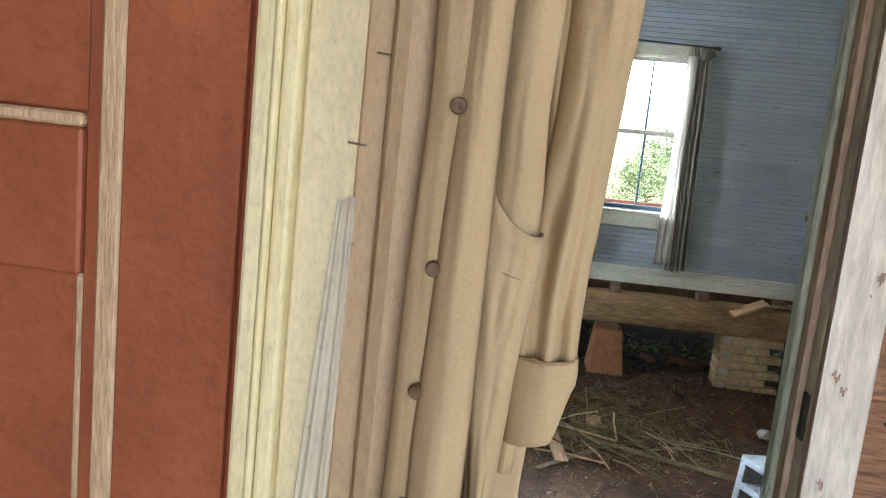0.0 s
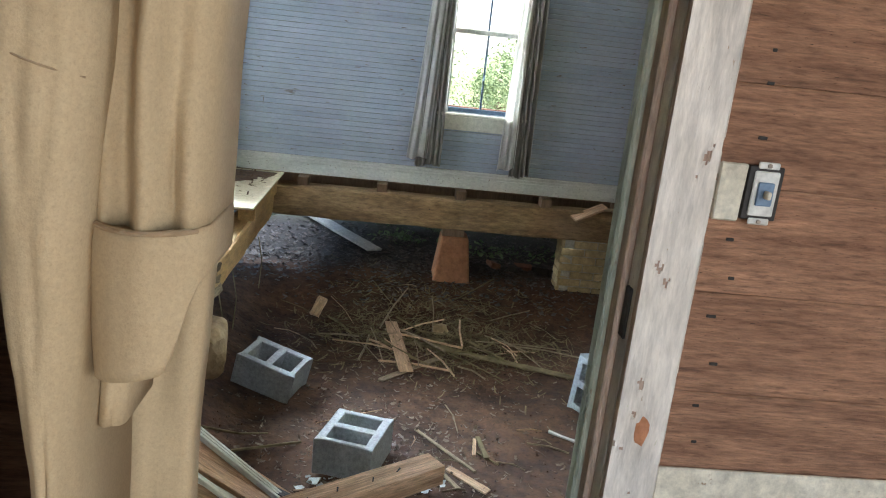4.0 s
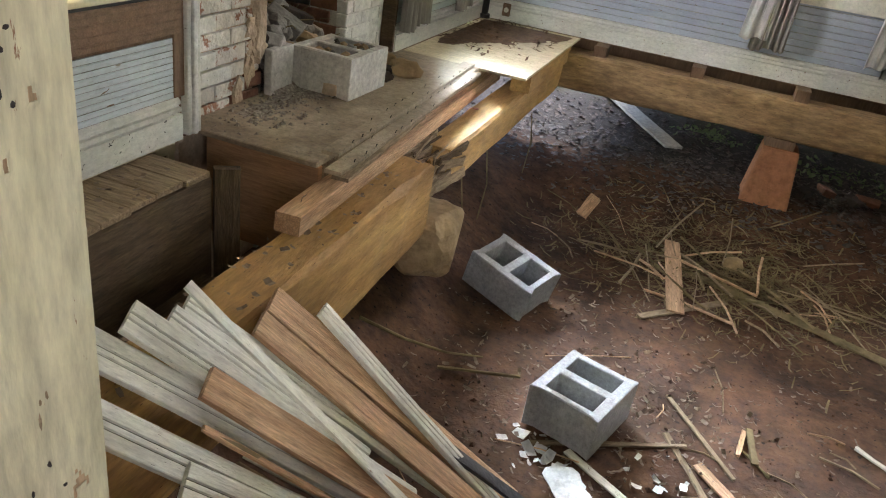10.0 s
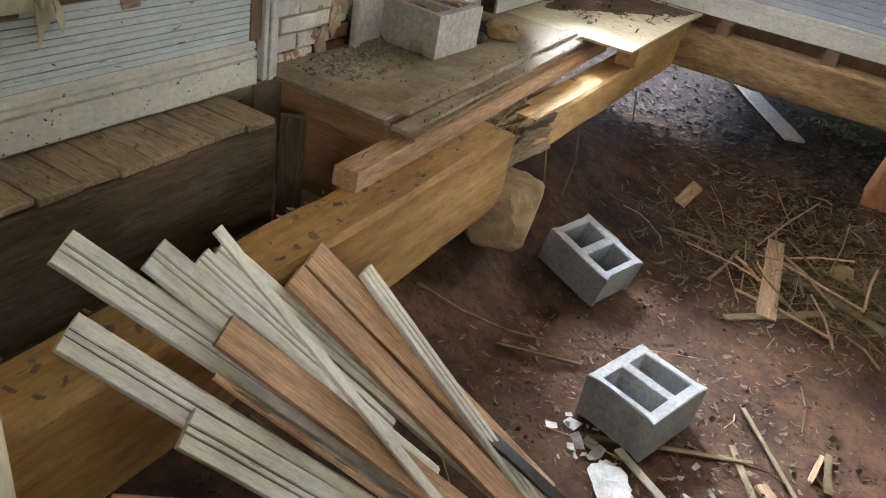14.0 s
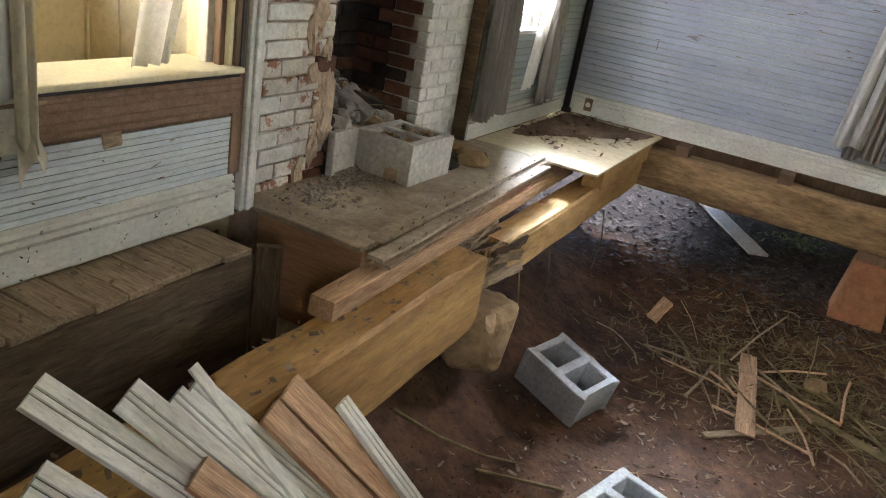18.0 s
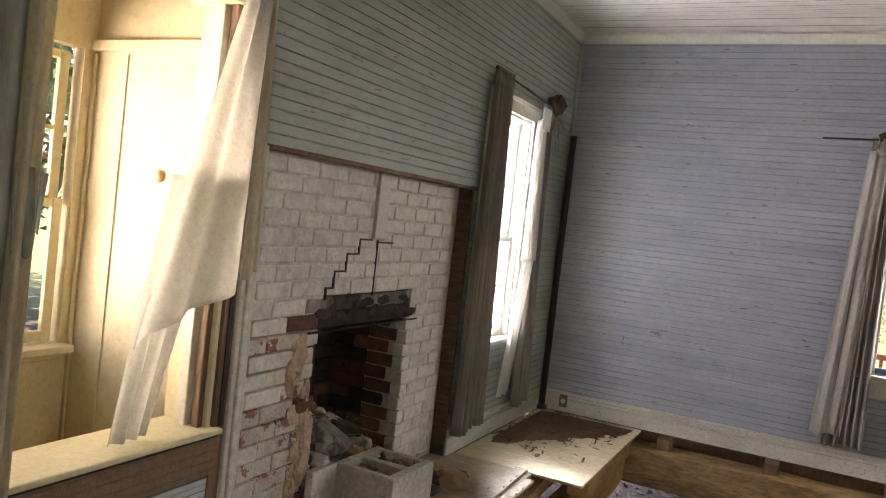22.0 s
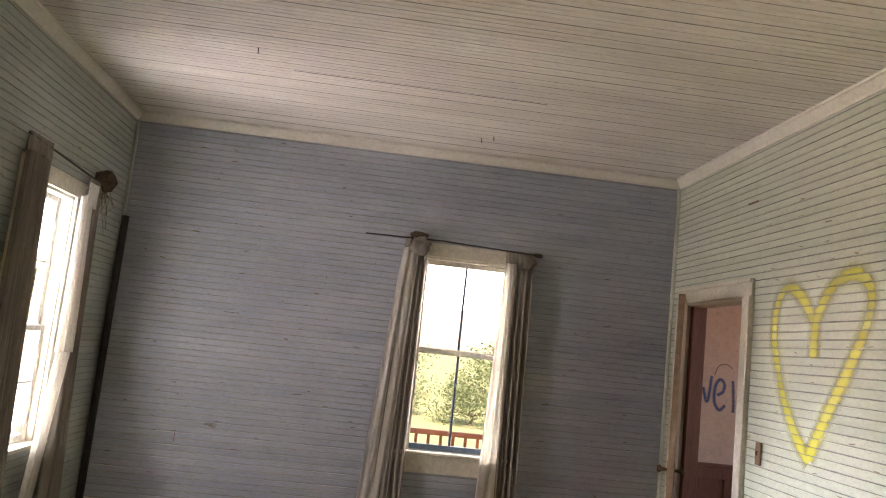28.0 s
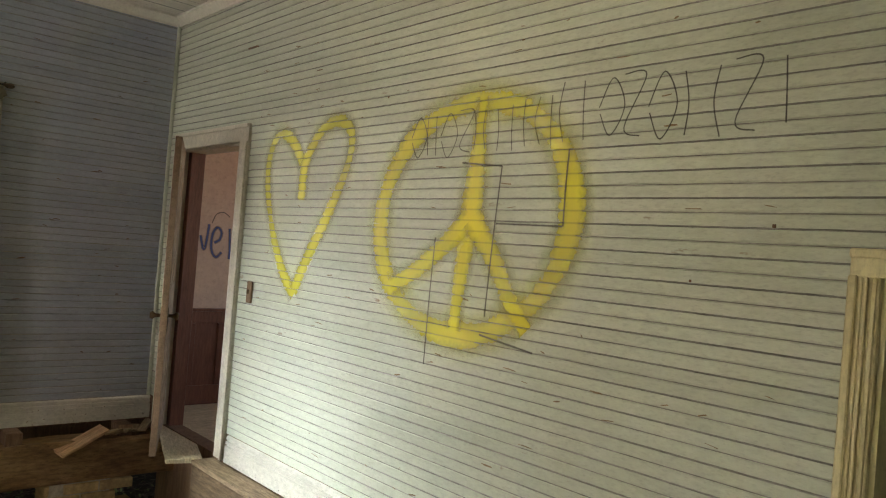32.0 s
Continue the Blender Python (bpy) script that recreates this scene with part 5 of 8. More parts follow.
# sunroom shell
SUN_W = Wall("y", -0.86, 1)
S_WIN = (0.75, 1.80, 0.66, 1.80)
for nm, lo, hi in (("wall_sunroom_north", (-0.95, 1.85, -0.3), (-0.115, 1.90, 2.6)), ("wall_sunroom_south", (-0.95, -0.6, -0.3), (-0.115, -0.5, 2.6)),
                   ("ceiling_sunroom", (-1.05, -0.6, 2.25), (-0.11, 1.9, 2.35)), ("floor_sunroom", (-1.05, -0.6, -0.12), (-0.11, 1.9, -0.02))):
    tagged(part(nm, box(lo, hi, 0), "sunwall"), "cream yellow painted boards", kind="structure")
slab("wall_sunroom_west", SUN_W, -0.6, 1.9, -0.3, 2.6, [S_WIN], 0.06, "sunwall", 0.0)
tagged(bpy.data.objects["wall_sunroom_west"], "cream yellow wall with a bright window")
sash_window("window_3", SUN_W, S_WIN, "sunwall", "sunwall", -0.02, "cream sash window of the sunroom", upper=(2, 4), lower=(1, 4), mid=1.20)
sun_trim = tagged(new("sunroom_trim"), "cream trim boards of the sunroom", "trim", kind="structure")
for nm, lo, hi in (("picture_rail", (-0.858, 1.825, 1.80), (-0.12, 1.848, 1.84)),
                   ("panel_edge", (-0.68, 1.845, 0.0), (-0.675, 1.849, 1.79)), ("corner_bead", (-0.858, 1.835, 0.0), (-0.84, 1.849, 1.79)),
                   ("window_stool", (-0.86, 0.70, 0.63), (-0.79, 1.82, 0.66)), ("wainscot_cap", (-0.86, -0.5, 0.60), (-0.835, 1.80, 0.628))):
    part(nm, box(lo, hi, 0.003), "sunwall", sun_trim)
knot = thing("wood_knob", "round brown wooden knob on the cream wall", "knob")
part("knob", rock((0.025, 0.012, 0.024), rng, 0.15), "rawedge", knot, m=Matrix.Translation((-0.46, 1.843, 1.345)), smooth=True)

# ---- chimney breast ----
chimney = tagged(new("chimney_breast"), "white-painted brick chimney breast, cracked and flaking, with a sooty firebox", "fireplace", kind="structure")
X0 = -0.07
bm = bmesh.new()
for a, b, lo, hi in ((1.885, 2.415, 0.86, 1.50), (3.18, 3.62, -0.9, 1.50), (2.415, 3.18, 0.94, 1.50), (2.415, 3.18, -0.9, -0.03)):
    add_box(bm, (-0.30, a, lo), (X0 - 0.006, b, hi))
part("mortar_core", bm, "wmortar", chimney)
part("bare_mortar", box((-0.30, 1.885, -0.9), (X0 - 0.026, 2.415, 0.859), 0), "plaster", chimney, "bare tan mortar behind flaking bricks")
part("sooty_mortar", box((-0.30, 2.416, 0.79), (X0 - 0.026, 3.179, 0.939), 0), "soot", chimney)
bm = bmesh.new()
for lo, hi in (((-0.62, 2.30, -0.1), (-0.52, 3.30, 1.3)), ((-0.52, 2.30, -0.1), (-0.302, 2.40, 1.3)), ((-0.52, 3.20, -0.1), (-0.302, 3.30, 1.3)), ((-0.52, 2.40, 1.1), (-0.302, 3.20, 1.3)), ((-0.52, 2.40, -0.1), (-0.08, 3.20, -0.03))):
    add_box(bm, lo, hi)
part("firebox_core", bm, "soot", chimney)


def brick_mesh(nm, lx, ly, lz, material, seed, b=0.006):
    """One brick along local x, uneven at its arrises; its face looks along local -y."""
    r = random.Random(seed)
    bm = box((0, 0, 0), (lx, ly, lz), b, r, 0.0022)
    me = bpy.data.meshes.new(nm)
    bm.to_mesh(me)
    bm.free()
    me.materials.append(M[material])
    return me


COURSE, LEN = 0.0687, 0.2075
bank = {}


def brick_of(frac, material, v):
    key = (round(frac, 2), material, v)
    if key not in bank:
        bank[key] = brick_mesh("brick", LEN * frac - 0.006, 0.06, COURSE - 0.0075, material, len(bank) + 3)
    return bank[key]


rng = random.Random(77)
FACE = Matrix(((0, -1, 0), (1, 0, 0), (0, 0, 1))).to_4x4()
for row in range(22):
    z = 0.002 + row * COURSE - 0.03
    if z > 1.46:
        break
    u = 1.885 + (0.0 if row % 2 else -LEN / 2)
    while u < 3.585:
        a, b = max(u, 1.885), min(u + LEN, 3.585)
        u += LEN
        spans = [(a, b)]
        if z < 0.79:
            spans = [s for q in spans for s in ((q[0], min(q[1], 2.42 + rng.uniform(-0.012, 0.02))), (max(q[0], 3.165 + rng.uniform(-0.02, 0.012)), q[1])) if s[1] - s[0] > 0.035]
        for a, b in spans:
            frac = (b - a) / LEN
            mid = (a + b) / 2
            lintel = 0.78 < z < 0.90 and 2.36 < mid < 3.25
            flank = mid < 2.44 and z < 0.82
            wear = (0.45 if flank else 0.05) + (0.85 * smooth01(2.05, 2.38, mid) * smooth01(0.9, 0.6, z) if flank else 0) + (0.35 * smooth01(0.55, 0.1, z) if mid < 2.3 else 0.12 * smooth01(0.5, 0.1, z))
            r = rng.random()
            mm = ("soot" if rng.random() < 0.4 else "sootpaint") if lintel else "rbrick" if r < wear * (0.4 if z < 0.14 else 0.0) else "dbrick" if 2.27 < mid < 2.44 and r < wear * 0.35 else "tbrick" if r < wear else "wbrick"
            me = brick_of(frac, mm, rng.randrange(3))
            out = rng.uniform(-0.002, 0.002) - (0.010 if mm in ("rbrick", "tbrick") else 0) - (0.006 if lintel else 0)
            piece("brick", me, chimney, Matrix.Translation((X0 + out, a, z)) @ FACE @ Matrix.Rotation(radians(rng.uniform(-0.7, 0.7)), 4, "Y"))
# firebox lining
for row in range(16):
    z = -0.028 + row * COURSE
    for k in range(2):
        v = -0.09 - LEN * k - (0.09 if row % 2 else 0.0)
        mm = ("fbrick" if k == 0 else "dbrick") if row < 11 and rng.random() < 0.85 else "soot"
        piece("brick", brick_of(1.0, mm, k), chimney, Matrix.Translation((v - 0.198, 3.165 + rng.uniform(-0.004, 0.004), z)))
        piece("brick", brick_of(1.0, "soot", k), chimney, Matrix.Translation((v, 2.425 + rng.uniform(-0.004, 0.004), z)) @ Matrix.Rotation(math.pi, 4, "Z"))
    for k in range(4):
        piece("brick", brick_of(0.9, "soot" if rng.random() < 0.8 else "dbrick", k % 3), chimney, Matrix.Translation((-0.50, 2.42 + 0.19 * k + (0.04 if row % 2 else 0), z)) @ FACE)
part("crumbled_flank", rock((0.022, 0.055, 0.20), random.Random(3), 0.7, 3), "plaster", chimney, "tan mortar smear over broken bricks", m=Matrix.Translation((X0 - 0.018, 2.37, 0.34)))
part("lintel_bar", box((X0 - 0.10, 2.33, 0.778), (X0 + 0.006, 3.25, 0.786), 0.002), "pipe", chimney, "thin rusty iron lintel bar")
for k in range(9):
    q = random.Random(60 + k)
    part("mortar_smear", rock((0.014, q.uniform(0.025, 0.06), q.uniform(0.03, 0.09)), q, 0.9, 2), "plaster", chimney, m=Matrix.Translation((X0 - 0.008, q.uniform(2.16, 2.39), 0.05 + 0.08 * k)))
for k in range(18):
    q = random.Random(160 + k)
    part("soot_crust", rock((0.005, q.uniform(0.03, 0.06), q.uniform(0.012, 0.030)), q, 0.6, 2), "soot", chimney, m=Matrix.Translation((X0 - 0.003, 2.40 + 0.046 * k, q.uniform(0.82, 0.90))))
part("flue_board", box((X0 - 0.005, 2.735, 1.18), (X0 + 0.018, 2.83, 1.495), 0.004), "base", chimney, "grey painted board over the flue")
bm = bmesh.new()
steps = [(2.735, 1.175), (2.64, 1.175), (2.64, 1.11), (2.55, 1.11), (2.55, 1.035), (2.47, 1.035), (2.47, 0.965), (2.42, 0.965), (2.42, 0.92)]
for (a, za), (b, zb) in zip(steps, steps[1:]):
    add_box(bm, (X0 - 0.004, min(a, b) - 0.004, min(za, zb) - 0.004), (X0 + 0.0045, max(a, b) + 0.004, max(za, zb) + 0.004))
add_box(bm, (X0 - 0.004, 2.787, 0.92), (X0 + 0.0045, 2.792, 1.175))
add_box(bm, (X0 - 0.004, 2.80, 1.160), (X0 + 0.0045, 2.93, 1.168))
part("step_crack", bm, "dark", chimney, "dark stepped crack through the joints")
bm = bmesh.new()
WEST.box(bm, 1.86, 3.66, 1.478, 1.497, -0.02, 0.008, 0.003)
part("board_edge", bm, "brownwood", chimney)

# rubble in and before the firebox
rng = random.Random(41)


def heap_z(x, y):
    """Height of the ash heap: it leans against the far corner of the firebox and runs out on the hearth."""
    return 0.30 * smooth01(0.0, -0.34, x) * smooth01(3.20, 2.55, y) + 0.10 * smooth01(0.02, -0.2, x)


vs = [(-0.50 + 0.54 * i / 16, 2.43 + 0.73 * j / 20, heap_z(-0.50 + 0.54 * i / 16, 2.43 + 0.73 * j / 20) + 0.012 * noise.noise((i * 0.9, j * 0.9, 2.0)) - (0.03 if i == 16 else 0.0)) for j in range(21) for i in range(17)]
me = bpy.data.meshes.new("ash_heap")
me.from_pydata(vs, [], [(j * 17 + i, j * 17 + i + 1, (j + 1) * 17 + i + 1, (j + 1) * 17 + i) for j in range(20) for i in range(16)])
me.materials.append(M["crumb"])
for p in me.polygons:
    p.use_smooth = True
tagged(new("ash_heap", me), "grey ash and dust heaped in the firebox", "ash", kind="stuff")
for k in range(34):
    s = rng.uniform(0.030, 0.068)
    y0, x0 = 2.47 + 0.62 * rng.random() ** 1.3, rng.uniform(-0.42, -0.06)
    tagged(part("rubble_stone", rock((s, s * rng.uniform(0.7, 1.1), s * rng.uniform(0.6, 0.9)), rng, 0.35, 2), rng.choice(("ash", "ash", "ash", "palecon", "stone", "soot")),
                m=Matrix.Translation((x0, y0, heap_z(x0, y0) + s * 0.35)) @ Matrix.Rotation(rng.uniform(0, 6), 4, "Z")), "ashy lump of stone heaped in the firebox", "rubble", "rubble in the firebox")
for x0, y0, rz, tilt, m_ in ((-0.16, 2.72, 0.3, 0.5, "ash"), (-0.22, 2.90, 1.2, 0.35, "soot"), (-0.10, 2.56, 1.9, 0.7, "palecon"), (-0.06, 2.84, 2.4, 0.4, "ash")):
    tagged(part("fallen_brick", box((-0.09, -0.045, -0.03), (0.09, 0.045, 0.03), 0.008, rng, 0.005), m_, m=Matrix.Translation((x0, y0, heap_z(x0, y0) + 0.05)) @ Euler((0.2, tilt, rz)).to_matrix().to_4x4()),
           "loose ashy brick in the firebox heap", "brick", "rubble in the firebox")
bm = bmesh.new()
for k in range(70):
    a = Vector((rng.uniform(-0.32, -0.02), rng.uniform(2.60, 3.08), 0))
    a.z = heap_z(a.x, a.y) + rng.uniform(0.02, 0.07)
    b = a + Vector((rng.uniform(-0.11, 0.11), rng.uniform(-0.11, 0.11), rng.uniform(-0.05, 0.05)))
    one = tube([a, (a + b) / 2 + Vector((rng.uniform(-0.02, 0.02), rng.uniform(-0.02, 0.02), 0.015)), b], rng.uniform(0.0012, 0.003), 4)
    me = bpy.data.meshes.new("twig")
    one.to_mesh(me)
    one.free()
    bm.from_mesh(me)
    bpy.data.meshes.remove(me)
tagged(part("twig_tangle", bm, "straw"), "tangle of dry twigs on the firebox heap", "twigs", kind="stuff")
for k in range(22):
    s = rng.uniform(0.012, 0.034)
    x0, y0 = 0.107 + rng.uniform(-0.085, 0.085), 2.77 + rng.choice((-0.085, 0.085)) + rng.uniform(-0.045, 0.045)
    tagged(part("rubble_stone", rock((s, s * 0.9, s * 0.8), rng, 0.5, 1), rng.choice(("ash", "soot", "stone")), m=Matrix.Translation((x0, y0, 0.172 + rng.uniform(-0.012, 0.008)))), "broken stone filling a core of the pale block", "rubble", "rubble in the block")
for y0 in (2.685, 2.855):
    tagged(part("core_fill", box((0.02, y0 - 0.06, 0.06), (0.195, y0 + 0.06, 0.16), 0.01, rng, 0.006), "crumb"), "ash and grit packed into the pale block", "ash", "rubble in the block")


def cmu(length, width, height, material, bite=0.0):
    """A concrete block with two tapered cores, standing on its bed face, its middle top at the origin."""
    bm = bmesh.new()
    L, W_, H_ = length / 2, width / 2, height
    t, c = 0.048, 0.023
    xs = [-L, -L + t, -c, c, L - t, L]
    ys = [-W_, -W_ + t, W_ - t, W_]
    top = [[bm.verts.new((x, y, 0)) for y in ys] for x in xs]
    bot = [[bm.verts.new((x * (0.97 if 0 < i < 5 else 1), y * (0.97 if 0 < j < 3 else 1), -H_)) for j, y in enumerate(ys)] for i, x in enumerate(xs)]
    core = {(1, 1), (3, 1)}
    for i in range(5):
        for j in range(3):
            if (i, j) in core:
                a = [(i, j), (i + 1, j), (i + 1, j + 1), (i, j + 1)]
                for p, q in zip(a, a[1:] + a[:1]):
                    bm.faces.new((top[p[0]][p[1]], top[q[0]][q[1]], bot[q[0]][q[1]], bot[p[0]][p[1]]))
            else:
                bm.faces.new((top[i][j], top[i + 1][j], top[i + 1][j + 1], top[i][j + 1]))
                bm.faces.new((bot[i][j], bot[i][j + 1], bot[i + 1][j + 1], bot[i + 1][j]))
    for i in range(5):
        bm.faces.new((top[i][0], bot[i][0], bot[i + 1][0], top[i + 1][0]))
        bm.faces.new((top[i][3], top[i + 1][3], bot[i + 1][3], bot[i][3]))
    for j in range(3):
        bm.faces.new((top[0][j], top[0][j + 1], bot[0][j + 1], bot[0][j]))
        bm.faces.new((top[5][j], bot[5][j], bot[5][j + 1], top[5][j + 1]))
    for j in (1, 2):  # the ends are hollow between their flanges
        for row in (top, bot):
            row[0][j].co.x += 0.014
            row[5][j].co.x -= 0.014
    bmesh.ops.recalc_face_normals(bm, faces=bm.faces)
    sharp = [e for e in bm.edges if len(e.link_faces) == 2 and e.calc_face_angle() > 0.6]
    bmesh.ops.bevel(bm, geom=sharp, offset=0.004, segments=1, affect="EDGES", profile=0.5)
    r = random.Random(int(length * 1000))
    for v in bm.verts:
        if v.co.z > -0.01:
            v.co += Vector((r.uniform(-1, 1), r.uniform(-1, 1), r.uniform(-1, 0.4))) * 0.0025
    return bm


def frame_of(origin, x, y):
    x = Vector(x).normalized()
    z = x.cross(Vector(y)).normalized()
    y = z.cross(x)
    return Matrix.Translation(origin) @ Matrix((x, y, z)).transposed().to_4x4()


tagged(part("concrete_block", cmu(0.376, 0.313, 0.20, "block"), "block", m=frame_of((1.59, 2.28, -0.80), (0.108, 0.36, 0), (-0.36, 0.108, 0))), "grey hollow concrete block lying on the clay", "concrete block", "loose concrete blocks")
tagged(part("concrete_block", cmu(0.39, 0.29, 0.20, "block"), "block", m=frame_of((1.057, 3.078, -0.777), (0.937, -0.276, -0.213), (0.293, 0.955, 0.049))), "grey hollow concrete block tilted into the clay", "concrete block", "loose concrete blocks")
tagged(part("concrete_block", cmu(0.376, 0.25, 0.20, "block"), "block", m=frame_of((3.19, 3.09, -0.83), (0.10, 0.06, 0.99), (0.45, -0.9, 0))), "grey hollow concrete block standing on end", "concrete block", "loose concrete blocks")
tagged(part("pale_block", cmu(0.36, 0.31, 0.19, "palecon"), "palecon", m=frame_of((0.107, 2.77, 0.191), (0.03, 1, 0), (-1, 0.03, 0))), "pale hollow concrete block on the hearth", "concrete block")
tagged(part("pale_slab", box((-0.065, 2.41, 0.001), (-0.025, 2.585, 0.20), 0.006, rng, 0.002), "palecon"), "pale concrete slab standing at the firebox", "slab")
for k, (x0, y0, s) in enumerate(((0.22, 3.03, 0.045), (0.26, 3.20, 0.075), (0.16, 3.14, 0.05), (0.12, 3.28, 0.06), (0.24, 3.33, 0.04), (0.05, 3.05, 0.05))):
    tagged(part("hearth_stone", rock((s * 1.2, s, s * 0.6), rng, 0.5, 2), "stone" if k % 2 else "soot", m=Matrix.Translation((x0, y0, s * 0.5))), "broken stone lying on the hearth", "stone", "stones on the hearth")
tagged(part("fallen_brick", box((-0.1, -0.045, -0.03), (0.1, 0.045, 0.03), 0.006, rng, 0.004), "plaster", m=Matrix.Translation((0.155, 2.70, 0.031)) @ Matrix.Rotation(1.45, 4, "Z")), "tan broken brick lying before the pale block", "brick", "stones on the hearth")
vs, fs = [], []
for k in range(170):
    x0, y0 = rng.gauss(0.10, 0.09), rng.gauss(2.32, 0.20)
    if not (-0.05 < x0 < 0.47 and 1.92 < y0 < 3.6):
        continue
    s = abs(rng.gauss(0.003, 0.004)) + 0.0015
    b = len(vs)
    for dx, dy, dz in ((-1, -1, 0), (1, -0.8, 0), (0.7, 1, 0), (-0.9, 0.7, 0), (0, 0, 1.2)):
        vs.append((x0 + dx * s, y0 + dy * s, 0.0005 + dz * s))
    fs += [(b, b + 1, b + 4), (b + 1, b + 2, b + 4), (b + 2, b + 3, b + 4), (b + 3, b, b + 4)]
for k in range(260):
    x0, y0 = rng.gauss(0.03, 0.07), rng.gauss(2.40, 0.22)
    if not (-0.06 < x0 < 0.3 and 1.95 < y0 < 2.74):
        continue
    s = abs(rng.gauss(0.003, 0.003)) + 0.002
    b = len(vs)
    for dx, dy, dz in ((-1, -1, 0), (1, -0.8, 0), (0.7, 1, 0), (-0.9, 0.7, 0), (0, 0, 1.2)):
        vs.append((x0 + dx * s, y0 + dy * s, 0.0005 + dz * s))
    fs += [(b, b + 1, b + 4), (b + 1, b + 2, b + 4), (b + 2, b + 3, b + 4), (b + 3, b, b + 4)]
me = bpy.data.meshes.new("mortar_crumbs")
me.from_pydata(vs, [], fs)
me.materials.append(M["crumb"])
tagged(new("mortar_crumbs", me), "crumbs of mortar scattered on the hearth", "rubble", kind="stuff")

# ---- drapes ----
rng = random.Random(52)


def drape(nm, w, u_top, z_top, u_bot, z_bot, material, label, folds=6, depth=0.022, d=0.06, liner=None):
    ob = thing(nm, label, "curtain")
    thicken(part("panel", pleats((w.p(u_top[0], z_top, d), w.p(u_top[1], z_top, d)), (w.p(u_bot[0], z_bot, d), w.p(u_bot[1], z_bot + 0.02, d)), folds, depth, rng, 30, 90, hem=0.01), material, ob, smooth=True))
    thicken(part("heading", pleats((w.p(u_top[0] - 0.012, z_top + 0.045, d), w.p(u_top[1] + 0.012, z_top + 0.045, d)), (w.p(u_top[0] - 0.01, z_top - 0.05, d + 0.004), w.p(u_top[1] + 0.01, z_top - 0.05, d + 0.004)), folds * 1.6, 0.014, rng, 8, 60), material, ob, smooth=True))
    if liner:
        thicken(part("lining", pleats((w.p(liner[0], z_top - 0.04, d + 0.03), w.p(liner[1], z_top - 0.04, d + 0.03)), (w.p(liner[2], z_bot + 0.06, d + 0.035), w.p(liner[3], z_bot + 0.08, d + 0.035)), 2.5, 0.012, rng, 26, 30, hem=0.01), "sheer", ob, "pale cloth lining", smooth=True))
    return ob


drape("curtain_left", NORTH, (1.95, 2.10), 2.05, (1.875, 2.10), 0.17, "middrape", "brown-grey gathered drape with pale lining hanging beside the window", 5, 0.030, liner=(1.93, 2.04, 1.80, 1.975))
drape("curtain_right", NORTH, (2.665, 2.85), 2.02, (2.70, 2.87), 0.14, "middrape", "brown-grey gathered drape hanging beside the window", 5, 0.032, liner=(2.645, 2.73, 2.585, 2.735))
rod = thing("curtain_rod", "thin dark curtain rod over the window", "rod")
part("rod", tube([NORTH.p(1.66, 2.078, 0.065), NORTH.p(2.2, 2.085, 0.065), NORTH.p(2.9, 2.06, 0.065)], 0.006), "pipe", rod)
for u in (1.98, 2.86):
    part("bracket", tube([NORTH.p(u, 2.07, 0.0), NORTH.p(u, 2.075, 0.066)], 0.005), "pipe", rod)
for (u, z, s, nm, lab) in ((2.03, 2.105, 0.07, "wasp_nest", "dark mud nest on the drape heading"), (2.88, 2.06, 0.035, "mud_nest", "small mud nest at the rod end")):
    tagged(part(nm, rock((s, 0.03, s * 0.38), rng, 0.7, 2), "nest", m=Matrix.Translation(NORTH.p(u, z, 0.06))), lab, "nest")
for u0, z0, s in ((2.04, 2.03, 1.0), (2.80, 2.0, 0.8)):
    bm = rock((0.07 * s, 0.03, 0.055 * s), rng, 0.8, 3)
    tagged(part("curtain_knot", bm, "darkdrape", m=Matrix.Translation(NORTH.p(u0, z0, 0.085)), smooth=True), "grey drape cloth bunched over the rod", "curtain")
drape("curtain_far_left", WEST, (3.63, 3.86), 2.12, (3.60, 3.97), 0.115, "darkdrape", "brown-grey heavy drape hanging beside the brickwork", 7, 0.024)
drape("curtain_far_right", WEST, (4.44, 4.60), 2.06, (4.46, 4.72), 0.12, "darkdrape", "grey drape hanging in the corner bay", 5, 0.02)
white = thing("thin_curtain", "thin white curtain blown to one side", "curtain")
thicken(part("upper_panel", pleats((WEST.p(4.33, 1.98, 0.07), WEST.p(4.46, 2.02, 0.07)), (WEST.p(4.30, 1.10, 0.09), WEST.p(4.46, 1.10, 0.09)), 3, 0.018, rng, 26, 40), "sheer", white, smooth=True))
thicken(part("lower_panel", pleats((WEST.p(4.30, 1.10, 0.09), WEST.p(4.46, 1.10, 0.09)), (WEST.p(4.16, 0.25, 0.08), WEST.p(4.27, 0.28, 0.08)), 3, 0.014, rng, 26, 40, hem=0.01), "sheer", white, smooth=True))
tagged(part("paper_card", box((0.085, 4.36, 1.93), (0.089, 4.50, 2.07), 0.001, rng, 0.004), "paper"), "white card caught at the curtain top", "card")
rod = thing("curtain_rod", "thin dark curtain rod over the bay window", "rod")
part("rod", tube([WEST.p(3.60, 2.15, 0.062), WEST.p(4.70, 2.10, 0.062)], 0.006), "pipe", rod)
part("bracket", tube([WEST.p(3.75, 2.14, 0.0), WEST.p(3.75, 2.143, 0.062)], 0.005), "pipe", rod)
part("bracket", tube([WEST.p(4.65, 2.10, 0.0), WEST.p(4.65, 2.103, 0.062)], 0.005), "pipe", rod)
nest = thing("bird_nest", "ragged dark bird nest on the rod end", "nest")
